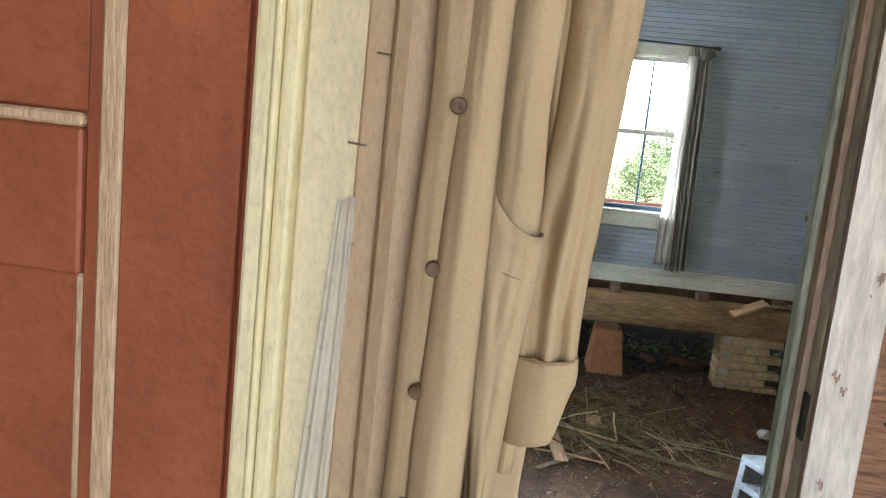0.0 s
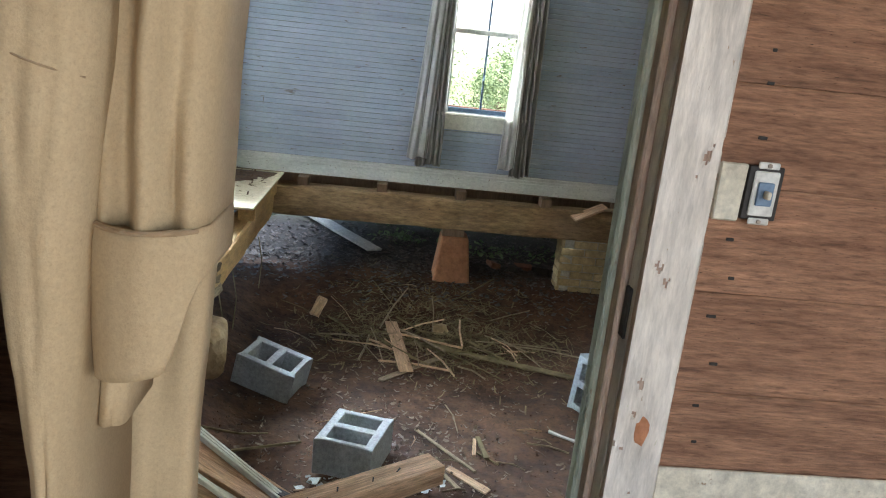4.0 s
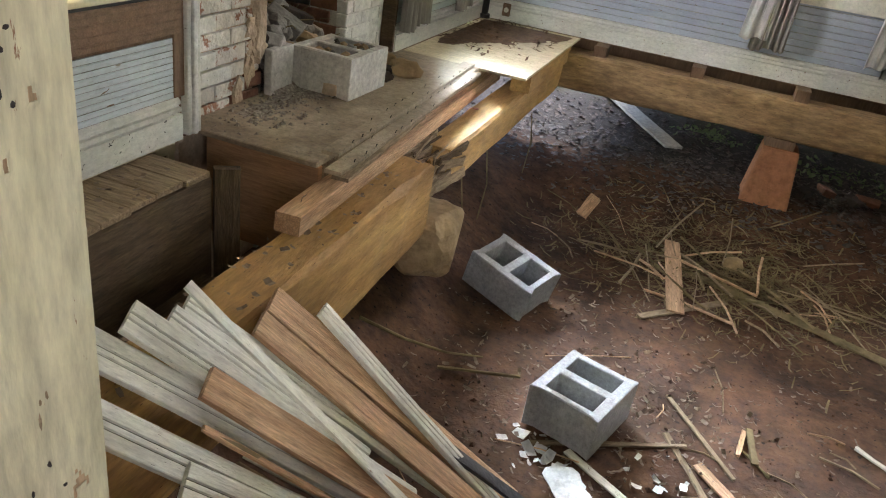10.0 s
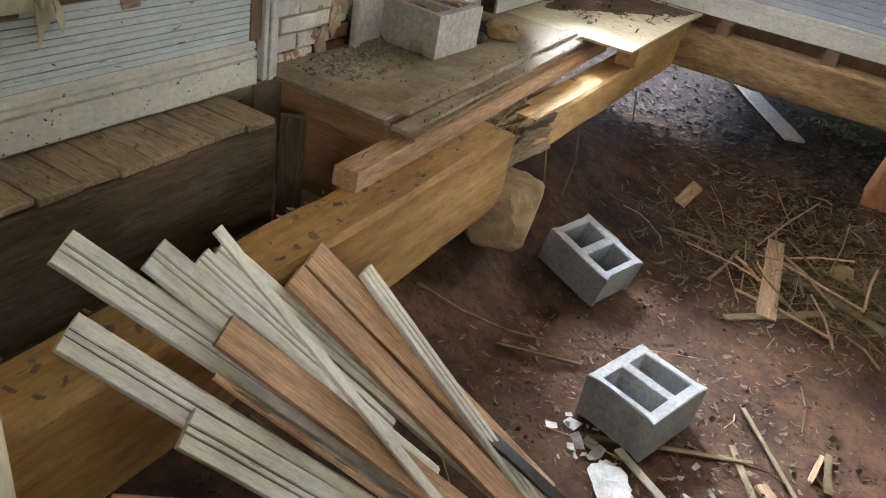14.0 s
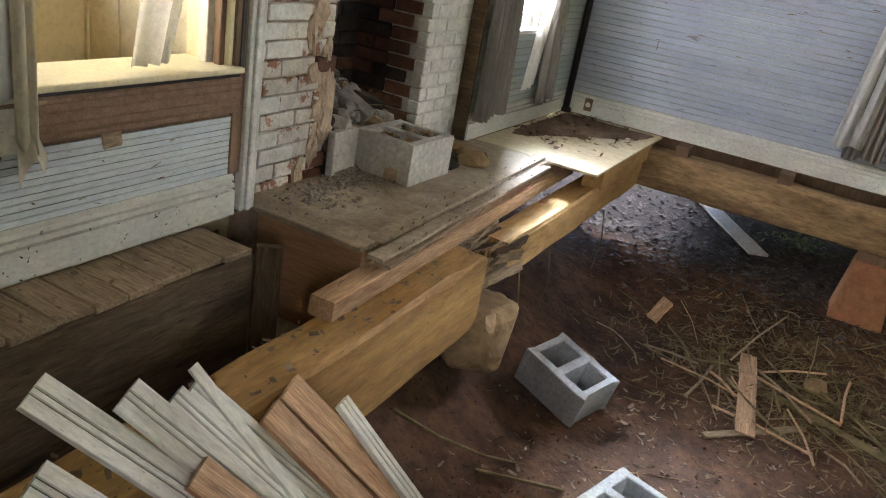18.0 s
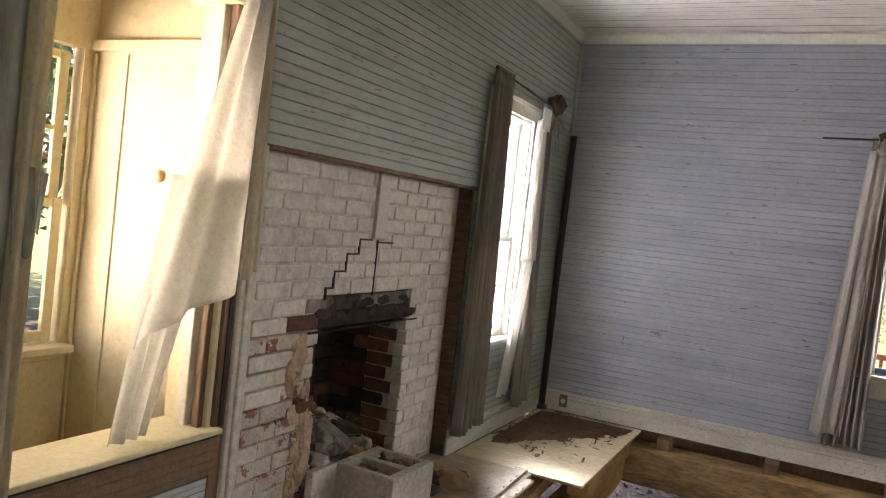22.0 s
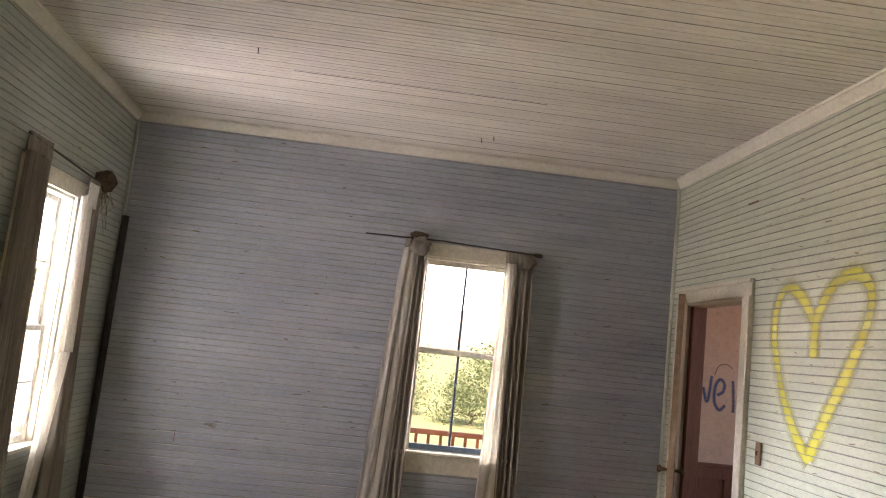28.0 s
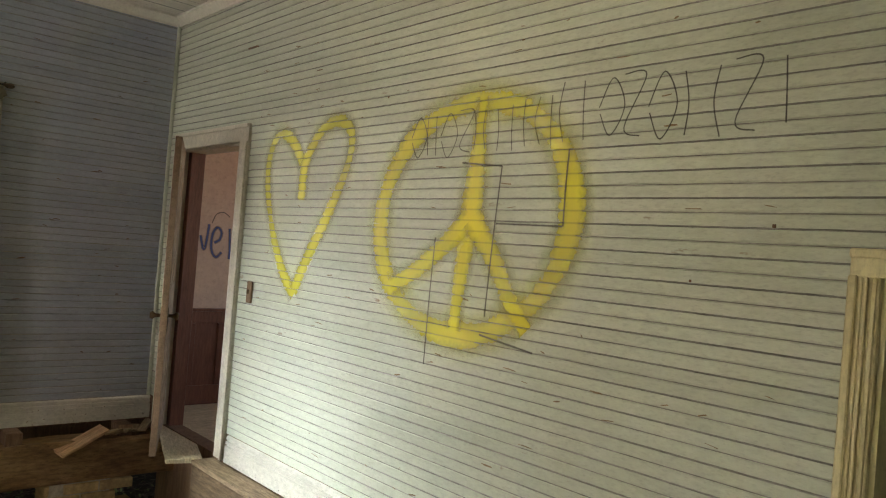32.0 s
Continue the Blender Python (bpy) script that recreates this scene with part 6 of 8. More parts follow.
part("body", rock((0.05, 0.085, 0.075), rng, 0.6, 2), "nest", nest, m=Matrix.Translation((0.07, 4.63, 2.13)))
for k in range(14):
    a = Vector((0.08, 4.60 + rng.uniform(-0.07, 0.07), 2.10 + rng.uniform(-0.06, 0.06)))
    part("straw", tube([a, a + Vector((rng.uniform(-0.02, 0.05), rng.uniform(-0.06, 0.06), -0.06)), a + Vector((rng.uniform(-0.02, 0.05), rng.uniform(-0.10, 0.10), rng.uniform(-0.25, -0.1)))], 0.0014, 4), "straw", nest)
pipe = thing("corner_pipe", "black iron pipe standing in the corner", "pipe")
part("pipe", tube([(0.045, 5.15, 0.0), (0.045, 5.15, 1.2), (0.047, 5.15, 2.0)], 0.024, 14), "pipe", pipe, smooth=True)
part("collar", tube([(0.045, 5.15, 0.0), (0.045, 5.15, 0.03)], 0.04, 14), "pipe", pipe)
outlet = thing("wall_outlet", "old dark outlet in the baseboard", "outlet")
part("plate", box((0.165, 5.178, 0.035), (0.225, 5.188, 0.125), 0.004), "brownwood", outlet)
part("socket", tube([(0.195, 5.180, 0.08), (0.195, 5.172, 0.08)], 0.018, 12), "plate", outlet)

# scars on the boards
for (w, u, z, a, b, nm) in ((NORTH, 0.82, 1.435, 0.10, 0.004, "scar"), (NORTH, 1.425, 1.745, 0.006, 0.012, "nail_hole"), (NORTH, 1.425, 1.70, 0.006, 0.008, "nail_hole"),
                            (NORTH, 0.56, 0.62, 0.03, 0.004, "scar"), (NORTH, 0.565, 0.58, 0.004, 0.06, "scar"), (NORTH, 1.15, 1.55, 0.008, 0.008, "nail_hole"), (NORTH, 0.30, 1.2, 0.04, 0.004, "scar"),
                            (EAST, 0.964, 1.417, 0.010, 0.010, "nail_hole"), (EAST, 2.75, 1.95, 0.008, 0.008, "nail_hole"), (EAST, 1.95, 2.08, 0.010, 0.006, "nail_hole"), (EAST, 1.2, 1.25, 0.008, 0.008, "nail_hole"),
                            (EAST, 4.1, 2.38, 0.12, 0.010, "knot_scar"), (WEST, 2.35, 1.90, 0.008, 0.008, "nail_hole"), (WEST, 2.9, 2.25, 0.008, 0.008, "nail_hole"), (EAST, 3.35, 2.15, 0.05, 0.005, "scar")):
    bm = bmesh.new()
    w.box(bm, u - a / 2, u + a / 2, z - b / 2, z + b / 2, -0.003, 0.0022, 0.001)
    tagged(part(nm, bm, "brownwood"), "small dark scar in the painted boards", "scar", "scars in the boards")
hole = thing("ceiling_hole", "ragged hole in the ceiling where a lamp hung", "hole")
part("broken_edge", rock((0.055, 0.045, 0.006), rng, 0.5, 2), "brownwood", hole, m=Matrix.Translation((2.045, 2.705, CEIL - 0.001)))
part("wire", tube([(2.05, 2.70, CEIL), (2.06, 2.71, CEIL - 0.02), (2.04, 2.70, CEIL - 0.03)], 0.004, 5), "pipe", hole)
for (x, y) in ((1.046, 3.678), (2.35, 4.78), (2.42, 4.70)):
    tagged(part("ceiling_nail", tube([(x, y, CEIL + 0.004), (x + 0.002, y, CEIL - 0.03)], 0.003, 5), "pipe"), "bent nail in the ceiling boards", "nail", "nails in the ceiling")
for x0, x1, y in ((0.95, 2.35, 2.548), (1.2, 2.6, 3.942)):
    tagged(part("ceiling_crack", box((x0, y - 0.003, CEIL - 0.0015), (x1, y + 0.003, CEIL + 0.003), 0), "dark"), "open joint between ceiling boards", "crack")

# ---- east door and the room behind it ----
ER = tagged(new("wall_east_room"), "pink wall over dark red-brown panelling", "wall", kind="structure")
part("pink_wall", box((3.80, 5.60, 0.70), (5.6, 5.66, 2.6), 0), "pinkwall", ER)
part("panel_back", box((3.80, 5.585, -0.1), (5.6, 5.66, 0.688), 0), "wains", ER)
part("cap_rail", box((3.80, 5.555, 0.690), (5.6, 5.598, 0.712), 0.004), "wains", ER)
part("bottom_rail", box((3.80, 5.568, -0.02), (5.6, 5.584, 0.12), 0.003), "wains", ER)
part("top_rail", box((3.80, 5.568, 0.60), (5.6, 5.584, 0.688), 0.003), "wains", ER)
for k in range(7):
    part("stile", box((4.05 + 0.24 * k, 5.568, 0.122), (4.11 + 0.24 * k, 5.584, 0.598), 0.003), "wains", ER)
for nm, lo, hi, m_ in (("floor_east_room", (4.03, 1.5, -0.1), (5.6, 5.6, -0.03), "ply"), ("wall_east_room_east", (5.6, 1.5, -0.1), (5.7, 5.66, 0.9), "pinkwall"),
                       ("ceiling_east_room", (4.03, 1.5, 2.6), (5.7, 5.66, 2.7), "pinkwall"), ("wall_east_room_inner", (4.015, 5.33, -0.1), (4.03, 5.6, 2.6), "pinkwall"),
                       # near-black box added in place of the darkness behind the low doorway
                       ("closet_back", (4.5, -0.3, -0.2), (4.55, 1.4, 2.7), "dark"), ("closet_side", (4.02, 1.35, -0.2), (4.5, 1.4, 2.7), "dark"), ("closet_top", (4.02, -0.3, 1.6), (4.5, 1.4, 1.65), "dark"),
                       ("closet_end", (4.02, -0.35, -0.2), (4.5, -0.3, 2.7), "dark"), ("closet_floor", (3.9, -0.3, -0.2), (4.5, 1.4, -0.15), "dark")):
    tagged(part(nm, box(lo, hi, 0), m_), kind="structure")


def panel_door(nm, length, height, thick, face, edge, m, label, rows=((0.12, 0.46), (0.56, 0.94)), panels=2, knob_z=0.78, knobs=True, kind="structure"):
    """A panelled door leaf along local x from its hinge, its foot at z = 0."""
    ob = tagged(new(nm), label, "door", kind=kind)
    ob.matrix_basis = m
    st = 0.10
    part("stile", box((0, -thick / 2, 0), (st, thick / 2, height), 0.003), face, ob)
    part("stile", box((length - st, -thick / 2, 0), (length, thick / 2, height), 0.003), face, ob)
    zs = [0.0]
    for lo, hi in rows:
        zs += [lo * height, hi * height]
    zs.append(height)
    for a, b in zip(zs[::2], zs[1::2]):
        part("rail", box((st, -thick / 2, a), (length - st, thick / 2, b), 0.003), face, ob)
    for lo, hi in rows:
        x0, x1 = st, length - st
        wq = (x1 - x0 - 0.08 * (panels - 1)) / panels
        for k in range(panels):
            a = x0 + k * (wq + 0.08)
            part("panel", box((a, -0.006, lo * height), (a + wq, 0.006, hi * height), 0.002), face, ob)
            for s in (-1, 1):
                for (p, q, r_, t) in ((a, a + 0.014, lo * height, hi * height), (a + wq - 0.014, a + wq, lo * height, hi * height)):
                    part("bead", box((p, min(s * 0.006, s * 0.014), r_), (q, max(s * 0.006, s * 0.014), t), 0.003), face, ob)
                for zz in (lo * height, hi * height - 0.014):
                    part("bead", box((a + 0.014, min(s * 0.006, s * 0.014), zz), (a + wq - 0.014, max(s * 0.006, s * 0.014), zz + 0.014), 0.003), edge, ob)
            if k < panels - 1:
                part("mullion", box((a + wq, -thick / 2, lo * height), (a + wq + 0.08, thick / 2, hi * height), 0.003), face, ob)
    part("edge_strip", box((length, -thick / 2 + 0.001, 0), (length + 0.004, thick / 2 - 0.001, height), 0.001), edge, ob)
    if knobs:
        for s in (-1, 1):
            k = part("knob", tube([(length - 0.05, s * thick / 2, knob_z), (length - 0.05, s * (thick / 2 + 0.03), knob_z), (length - 0.05, s * (thick / 2 + 0.045), knob_z), (length - 0.05, s * (thick / 2 + 0.06), knob_z)],
                                  0.024, 12, lambda q: (0.4, 0.45, 1.0, 0.7)[int(round(q * 3))]), "brass", ob, "dark brass knob", smooth=True)
            part("lock_plate", box((length - 0.075, min(s * thick / 2, s * (thick / 2 + 0.004)), knob_z - 0.09), (length - 0.025, max(s * thick / 2, s * (thick / 2 + 0.004)), knob_z + 0.05), 0.002), "brass", ob)
    return ob


panel_door("door_1", 0.80, 1.80, 0.036, "doorwood", "brownapron", along((3.885, 4.955, 0.012), (3.555, 4.215, 0.012)), "worn brown panelled door standing open", rows=((0.10, 0.40), (0.52, 0.93)), knob_z=0.785)
part_jamb = tagged(part("door_jamb_red", box((3.925, 4.90, -0.02), (4.02, 4.952, 1.82), 0.003), "wains"), "dark red-brown door jamb", "jamb", kind="structure")
sw = thing("light_switch", "old brown toggle switch beside the door", "switch")
part("plate", box((3.884, 3.855, 0.915), (3.897, 3.905, 1.035), 0.003), "brownwood", sw)
part("toggle", box((3.874, 3.875, 0.965), (3.885, 3.887, 0.99), 0.002), "brass", sw)

# floor left along the east wall
rng = random.Random(63)
strip_floor = thing("floor_strip", "strip of old floor left along the wall", "floorboards")
for k, (x0, x1, y0, y1) in enumerate(((3.743, 3.876, 0.10, 4.12),)):
    part("floorboard", timber(y1 - y0, x1 - x0, 0.022, rng, 14, 0.0015, 0.003), "oldboard", strip_floor, m=along(((x0 + x1) / 2, y0, -0.004), ((x0 + x1) / 2, y1, -0.004)))
part("joist", timber(4.0, 0.05, 0.22, rng, 10, 0.004, 0.005), "ledgewood", strip_floor, m=along((3.77, 0.10, -0.03), (3.77, 4.0, -0.03)))
part("joist", timber(4.0, 0.06, 0.90, rng, 10, 0.004, 0.005), "ledgewood", strip_floor, m=along((3.86, 0.10, -0.03), (3.86, 4.9, -0.03)))
tagged(part("threshold_board", timber(0.86, 0.20, 0.024, rng, 6, 0.002, 0.003), "ply", m=along((3.72, 4.16, -0.006), (3.98, 4.95, -0.01))), "dusty board in the doorway", "board")
tagged(part("loose_board", timber(0.32, 0.10, 0.02, rng, 5, 0.003, 0.003), "sawn", m=along((3.28, 4.98, -0.125), (3.56, 5.06, -0.015), 12)), "short board lying on the sill beam", "board")
for k in range(5):
    tagged(part("floor_scrap", timber(rng.uniform(0.10, 0.25), 0.05, 0.015, rng, 3, 0.003, 0.002), "oldboard", m=along((3.55 + 0.06 * k, 5.02, -0.035), (3.62 + 0.05 * k, 5.06 + rng.uniform(-0.04, 0.04), -0.03))), "rotten scrap of floorboard on the sill", "scrap", "floor scraps")

# ---- piers and stones under the house ----
pier = thing("clay_pier", "tapered red clay pier under the sill beam", "pier")
bm = box((2.12, 5.00, -0.86), (2.46, 5.26, -0.40), 0.02)
for v in bm.verts:
    k = (v.co.z + 0.86) / 0.46
    v.co.x = 2.285 + (v.co.x - 2.285) * (1 - 0.30 * k) + 0.008 * noise.noise(v.co * 9)
    v.co.y = 5.12 + (v.co.y - 5.12) * (1 - 0.2 * k)
part("body", bm, "clay", pier)
part("shim", box((2.17, 5.02, -0.40), (2.36, 5.24, -0.338), 0.005), "brownwood", pier)
pier = thing("brick_pier", "yellow brick pier under the sill beam", "pier")
part("core", box((3.26, 5.03, -0.90), (3.62, 5.22, -0.34), 0), "mortar", pier)
ybm = [brick_mesh("brick", 0.205, 0.10, 0.062, "ybrick", 900 + k, 0.005) for k in range(3)]
for row in range(8):
    for k in range(3):
        x = 3.235 + 0.215 * k - (0.107 if row % 2 else 0)
        if x < 3.2 or x > 3.62:
            continue
        piece("brick", ybm[(row + k) % 3], pier, Matrix.Translation((x, 5.015 + rng.uniform(-0.004, 0.004), -0.898 + row * 0.070)))
    piece("brick", ybm[row % 3], pier, Matrix.Translation((3.232 + (0.0 if row % 2 else 0.004), 5.235, -0.898 + row * 0.070)) @ Matrix.Rotation(radians(-90), 4, "Z"))
tagged(part("corner_post", timber(0.50, 0.20, 0.20, rng, 5, 0.006, 0.01), "beam", m=along((0.62, 5.0, -0.84), (0.62, 5.0, -0.345)) @ Matrix.Translation((0, 0, 0.1))), "short hewn post under the beams", "post")
bm = rock((0.20, 0.25, 0.19), rng, 0.25, 4)
for v in bm.verts:  # hewn flat on its sides
    v.co.x, v.co.y, v.co.z = max(-0.15, min(0.15 + 0.1 * v.co.z, v.co.x)), max(-0.20, min(0.19, v.co.y)), max(-0.16, min(0.155, v.co.z))
tagged(part("field_stone", bm, "stone", m=Matrix.Translation((0.66, 2.74, -0.60)) @ Matrix.Rotation(0.25, 4, "Z")), "big squared tan stone under the floor beam", "stone")
tagged(part("field_stone", rock((0.07, 0.06, 0.045), rng, 0.3, 2), "stone", m=Matrix.Translation((2.17, 4.28, -0.98))), "small tan stone among the twigs", "stone")
tagged(part("field_stone", rock((0.06, 0.06, 0.04), rng, 0.3, 2), "palecon", m=Matrix.Translation((3.5, 4.35, -0.93))), "small pale stone on the clay", "stone")
for k in range(9):
    x0 = 2.55 + 0.17 * k + rng.uniform(-0.05, 0.05)
    tagged(part("rubble_brick", box((-0.09, -0.045, -0.03), (0.09, 0.045, 0.03), 0.006, rng, 0.006), "rbrick" if k % 2 else "soot", m=Matrix.Translation((x0, 5.5 + rng.uniform(-0.15, 0.15), -0.77)) @ Euler((0.2, 0.1, rng.uniform(0, 3))).to_matrix().to_4x4()), "dark broken brick under the house edge", "brick", "bricks under the house")

# ---- boards thrown into the pit ----
rng = random.Random(91)


def tongue_board(length, width=0.088, thick=0.02):
    """A beaded tongue-and-groove board along local x, its painted face up."""
    h = width / 2
    pts = [(-h, -0.002), (-h + 0.002, 0.0), (-0.0125, 0), (-0.0115, -0.003), (-0.0105, -0.006), (-0.0075, -0.006), (-0.0055, -0.0005), (0.0, 0.0002), (0.0055, -0.0005), (0.0075, -0.006), (0.0105, -0.006), (0.0115, -0.003), (0.0125, 0),
           (h - 0.003, 0), (h - 0.001, -0.003), (h + 0.006, -0.0075), (h + 0.006, -0.0125), (h, -0.0135), (h, -thick), (-h, -thick)]
    return extrude_profile(pts, length, True, 6, rng, 0.0012)


SLOPE = Vector((1, 0, 1)).normalized()


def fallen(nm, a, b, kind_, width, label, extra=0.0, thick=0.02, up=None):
    """A board laid on an assumed slope, its face along that slope's normal."""
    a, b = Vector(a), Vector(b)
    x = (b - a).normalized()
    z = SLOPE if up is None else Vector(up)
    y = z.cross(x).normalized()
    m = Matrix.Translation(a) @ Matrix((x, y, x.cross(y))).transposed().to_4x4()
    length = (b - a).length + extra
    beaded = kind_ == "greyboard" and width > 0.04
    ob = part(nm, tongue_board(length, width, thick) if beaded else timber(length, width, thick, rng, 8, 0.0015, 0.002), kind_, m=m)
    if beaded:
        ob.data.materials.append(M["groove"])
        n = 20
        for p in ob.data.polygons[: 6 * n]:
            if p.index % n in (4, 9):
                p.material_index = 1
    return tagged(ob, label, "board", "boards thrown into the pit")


GREY = "grey painted tongue-and-groove board sloping into the pit"
TAN = "bare tan sawn board sloping into the pit"
# board ends set along camera rays on that slope, to fit the camera's view
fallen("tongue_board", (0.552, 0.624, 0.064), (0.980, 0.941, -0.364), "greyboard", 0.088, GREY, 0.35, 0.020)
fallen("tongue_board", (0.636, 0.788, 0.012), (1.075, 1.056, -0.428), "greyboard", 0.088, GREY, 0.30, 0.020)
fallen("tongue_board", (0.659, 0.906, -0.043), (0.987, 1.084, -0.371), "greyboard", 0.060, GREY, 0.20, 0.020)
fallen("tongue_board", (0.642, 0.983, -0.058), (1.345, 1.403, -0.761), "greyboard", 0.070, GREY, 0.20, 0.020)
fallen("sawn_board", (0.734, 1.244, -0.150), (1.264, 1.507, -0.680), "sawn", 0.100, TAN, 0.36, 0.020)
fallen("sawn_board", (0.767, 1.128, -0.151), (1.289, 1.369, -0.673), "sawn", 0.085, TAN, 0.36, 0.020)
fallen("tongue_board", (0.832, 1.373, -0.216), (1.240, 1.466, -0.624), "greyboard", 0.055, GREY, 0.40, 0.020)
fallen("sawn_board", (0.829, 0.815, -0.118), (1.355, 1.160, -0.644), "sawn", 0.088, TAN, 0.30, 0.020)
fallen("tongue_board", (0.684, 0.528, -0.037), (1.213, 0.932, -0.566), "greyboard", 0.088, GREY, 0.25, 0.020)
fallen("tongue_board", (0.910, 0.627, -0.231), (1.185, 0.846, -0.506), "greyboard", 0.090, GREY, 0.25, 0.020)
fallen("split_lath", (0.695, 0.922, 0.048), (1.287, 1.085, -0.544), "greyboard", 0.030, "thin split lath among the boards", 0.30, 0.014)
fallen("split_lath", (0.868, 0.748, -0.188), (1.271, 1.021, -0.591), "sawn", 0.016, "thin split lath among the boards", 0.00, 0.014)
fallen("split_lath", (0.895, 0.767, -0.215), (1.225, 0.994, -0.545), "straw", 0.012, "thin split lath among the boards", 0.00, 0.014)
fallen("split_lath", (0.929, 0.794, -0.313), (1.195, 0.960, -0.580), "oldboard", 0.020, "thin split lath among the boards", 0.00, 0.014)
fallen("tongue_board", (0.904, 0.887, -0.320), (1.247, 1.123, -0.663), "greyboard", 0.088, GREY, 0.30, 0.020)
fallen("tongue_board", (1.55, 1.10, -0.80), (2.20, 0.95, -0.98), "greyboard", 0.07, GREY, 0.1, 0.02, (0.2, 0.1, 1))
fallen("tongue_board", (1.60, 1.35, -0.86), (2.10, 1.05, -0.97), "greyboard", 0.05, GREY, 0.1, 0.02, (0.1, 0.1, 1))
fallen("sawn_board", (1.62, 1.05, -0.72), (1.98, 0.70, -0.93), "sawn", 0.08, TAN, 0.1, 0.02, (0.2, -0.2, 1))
rub = thing("tar_strip", "dark strip of felt lying along the boards", "felt")
part("strip", timber(0.9, 0.05, 0.012, rng, 8, 0.004, 0.002), "tar", rub, m=along((1.02, 1.42, -0.50), (1.66, 1.60, -0.93)))

pair = thing("double_board", "pair of nailed pine boards lying across the pit edge", "timber")
A, B = (1.00, 0.355, -0.172), (1.885, 0.955, -0.172)
part("upper_board", timber(1.07, 0.098, 0.036, rng, 8, 0.001, 0.003), "sawn", pair, m=along(A, B))
part("lower_board", timber(1.07, 0.096, 0.036, rng, 8, 0.001, 0.003), "sawn", pair, m=along((A[0], A[1], A[2] - 0.0375), (B[0], B[1], B[2] - 0.0375)))
for k in range(7):
    p = Vector(A).lerp(Vector(B), 0.2 + 0.11 * k)
    part("nail_mark", tube([p + Vector((0.01 * (k % 3 - 1), -0.01, -0.001)), p + Vector((0.012 * (k % 2), 0.012, 0.0008))], 0.003, 5), "dark", pair)
near_joist = thing("near_joist", "sawn joist under the doorway wall", "joist")
part("timber", timber(3.2, 0.10, 0.30, rng, 10, 0.004, 0.006), "oldboard", near_joist, m=along((0.72, 0.12, -0.22), (3.85, 0.12, -0.22)))

# ---- litter on the clay ----
rng = random.Random(101)
LENGTHS = [(1.783, 4.377, 1.893, 3.439, 0.095, "sawn"), (1.95, 4.02, 3.15, 3.55, 0.065, "straw"), (1.72, 3.30, 2.15, 3.75, 0.045, "oldboard"), (2.2, 1.9, 2.62, 1.35, 0.04, "sawn"),
           (2.05, 1.75, 2.55, 1.05, 0.07, "oldboard"), (2.30, 2.62, 2.33, 2.40, 0.03, "straw"), (2.28, 2.60, 2.26, 2.42, 0.02, "sawn"), (2.75, 2.75, 3.15, 2.45, 0.022, "greyboard"),
           (2.30, 1.55, 2.72, 1.05, 0.075, "sawn"), (1.62, 1.95, 1.90, 1.45, 0.05, "oldboard"), (1.45, 2.05, 2.05, 2.35, 0.02, "oldboard"), (0.95, 2.30, 1.30, 2.42, 0.012, "straw")]
for x0, y0, x1, y1, w_, m_ in LENGTHS:
    za, zb = ground_z(x0, y0) + 0.022, ground_z(x1, y1) + 0.022
    tagged(part("lath", timber(math.hypot(x1 - x0, y1 - y0), w_, 0.012, rng, 6, 0.0025, 0.002), m_, m=along((x0, y0, za), (x1, y1, zb))), "splintered lath lying on the clay", "lath", "laths on the clay")
for k in range(46):
    cx, cy = rng.gauss(2.05, 0.42), rng.gauss(4.05, 0.36)
    if not (1.2 < cx < 3.3 and 3.2 < cy < 4.95):
        continue
    an, L = rng.gauss(-0.5, 0.9), rng.uniform(0.15, 0.75)
    dx, dy = math.cos(an) * L / 2, math.sin(an) * L / 2
    a = Vector((cx - dx, cy - dy, ground_z(cx - dx, cy - dy) + rng.uniform(0.01, 0.05)))
    b = Vector((cx + dx, cy + dy, ground_z(cx + dx, cy + dy) + rng.uniform(0.01, 0.05)))
    mid = (a + b) / 2 + Vector((rng.uniform(-0.02, 0.02), rng.uniform(-0.02, 0.02), 0.01))
    tagged(part("twig", tube([a, mid, b], rng.uniform(0.003, 0.009), 5), rng.choice(("straw", "straw", "oldboard", "sawn"))), "dry twig in the heap on the clay", "twig", "twigs on the clay")
for k in range(44):
    cx, cy = rng.uniform(1.0, 3.4), rng.uniform(1.4, 4.9)
    an, L = rng.uniform(0, 3.1), rng.uniform(0.10, 0.45)
    a, b = [Vector((cx + s * math.cos(an) * L / 2, cy + s * math.sin(an) * L / 2, 0)) for s in (-1, 1)]
    for p in (a, b):
        p.z = ground_z(p.x, p.y) + 0.012
    tagged(part("twig", tube([a, (a + b) / 2 + Vector((0.015, 0.01, 0.006)), b], rng.uniform(0.002, 0.006), 5), rng.choice(("straw", "oldboard", "sawn"))), "dry twig lying on the clay", "twig", "twigs on the clay")
root = thing("trailing_root", "thin dead root trailing from under the beam", "root")
part("root", tube([(0.70, 1.95, -0.62), (0.86, 2.05, -0.72), (1.0, 2.22, -0.84), (1.12, 2.40, -0.93)], 0.008, 6, lambda q: 1 - 0.5 * q), "straw", root)
for k, (x, y) in enumerate(((0.72, 3.35), (0.74, 4.2), (0.72, 2.95))):
    part("hanging_root", tube([(x, y, -0.33), (x + 0.03, y + 0.01, -0.52), (x + 0.02, y - 0.03, -0.72)], 0.004, 5), "straw", root)
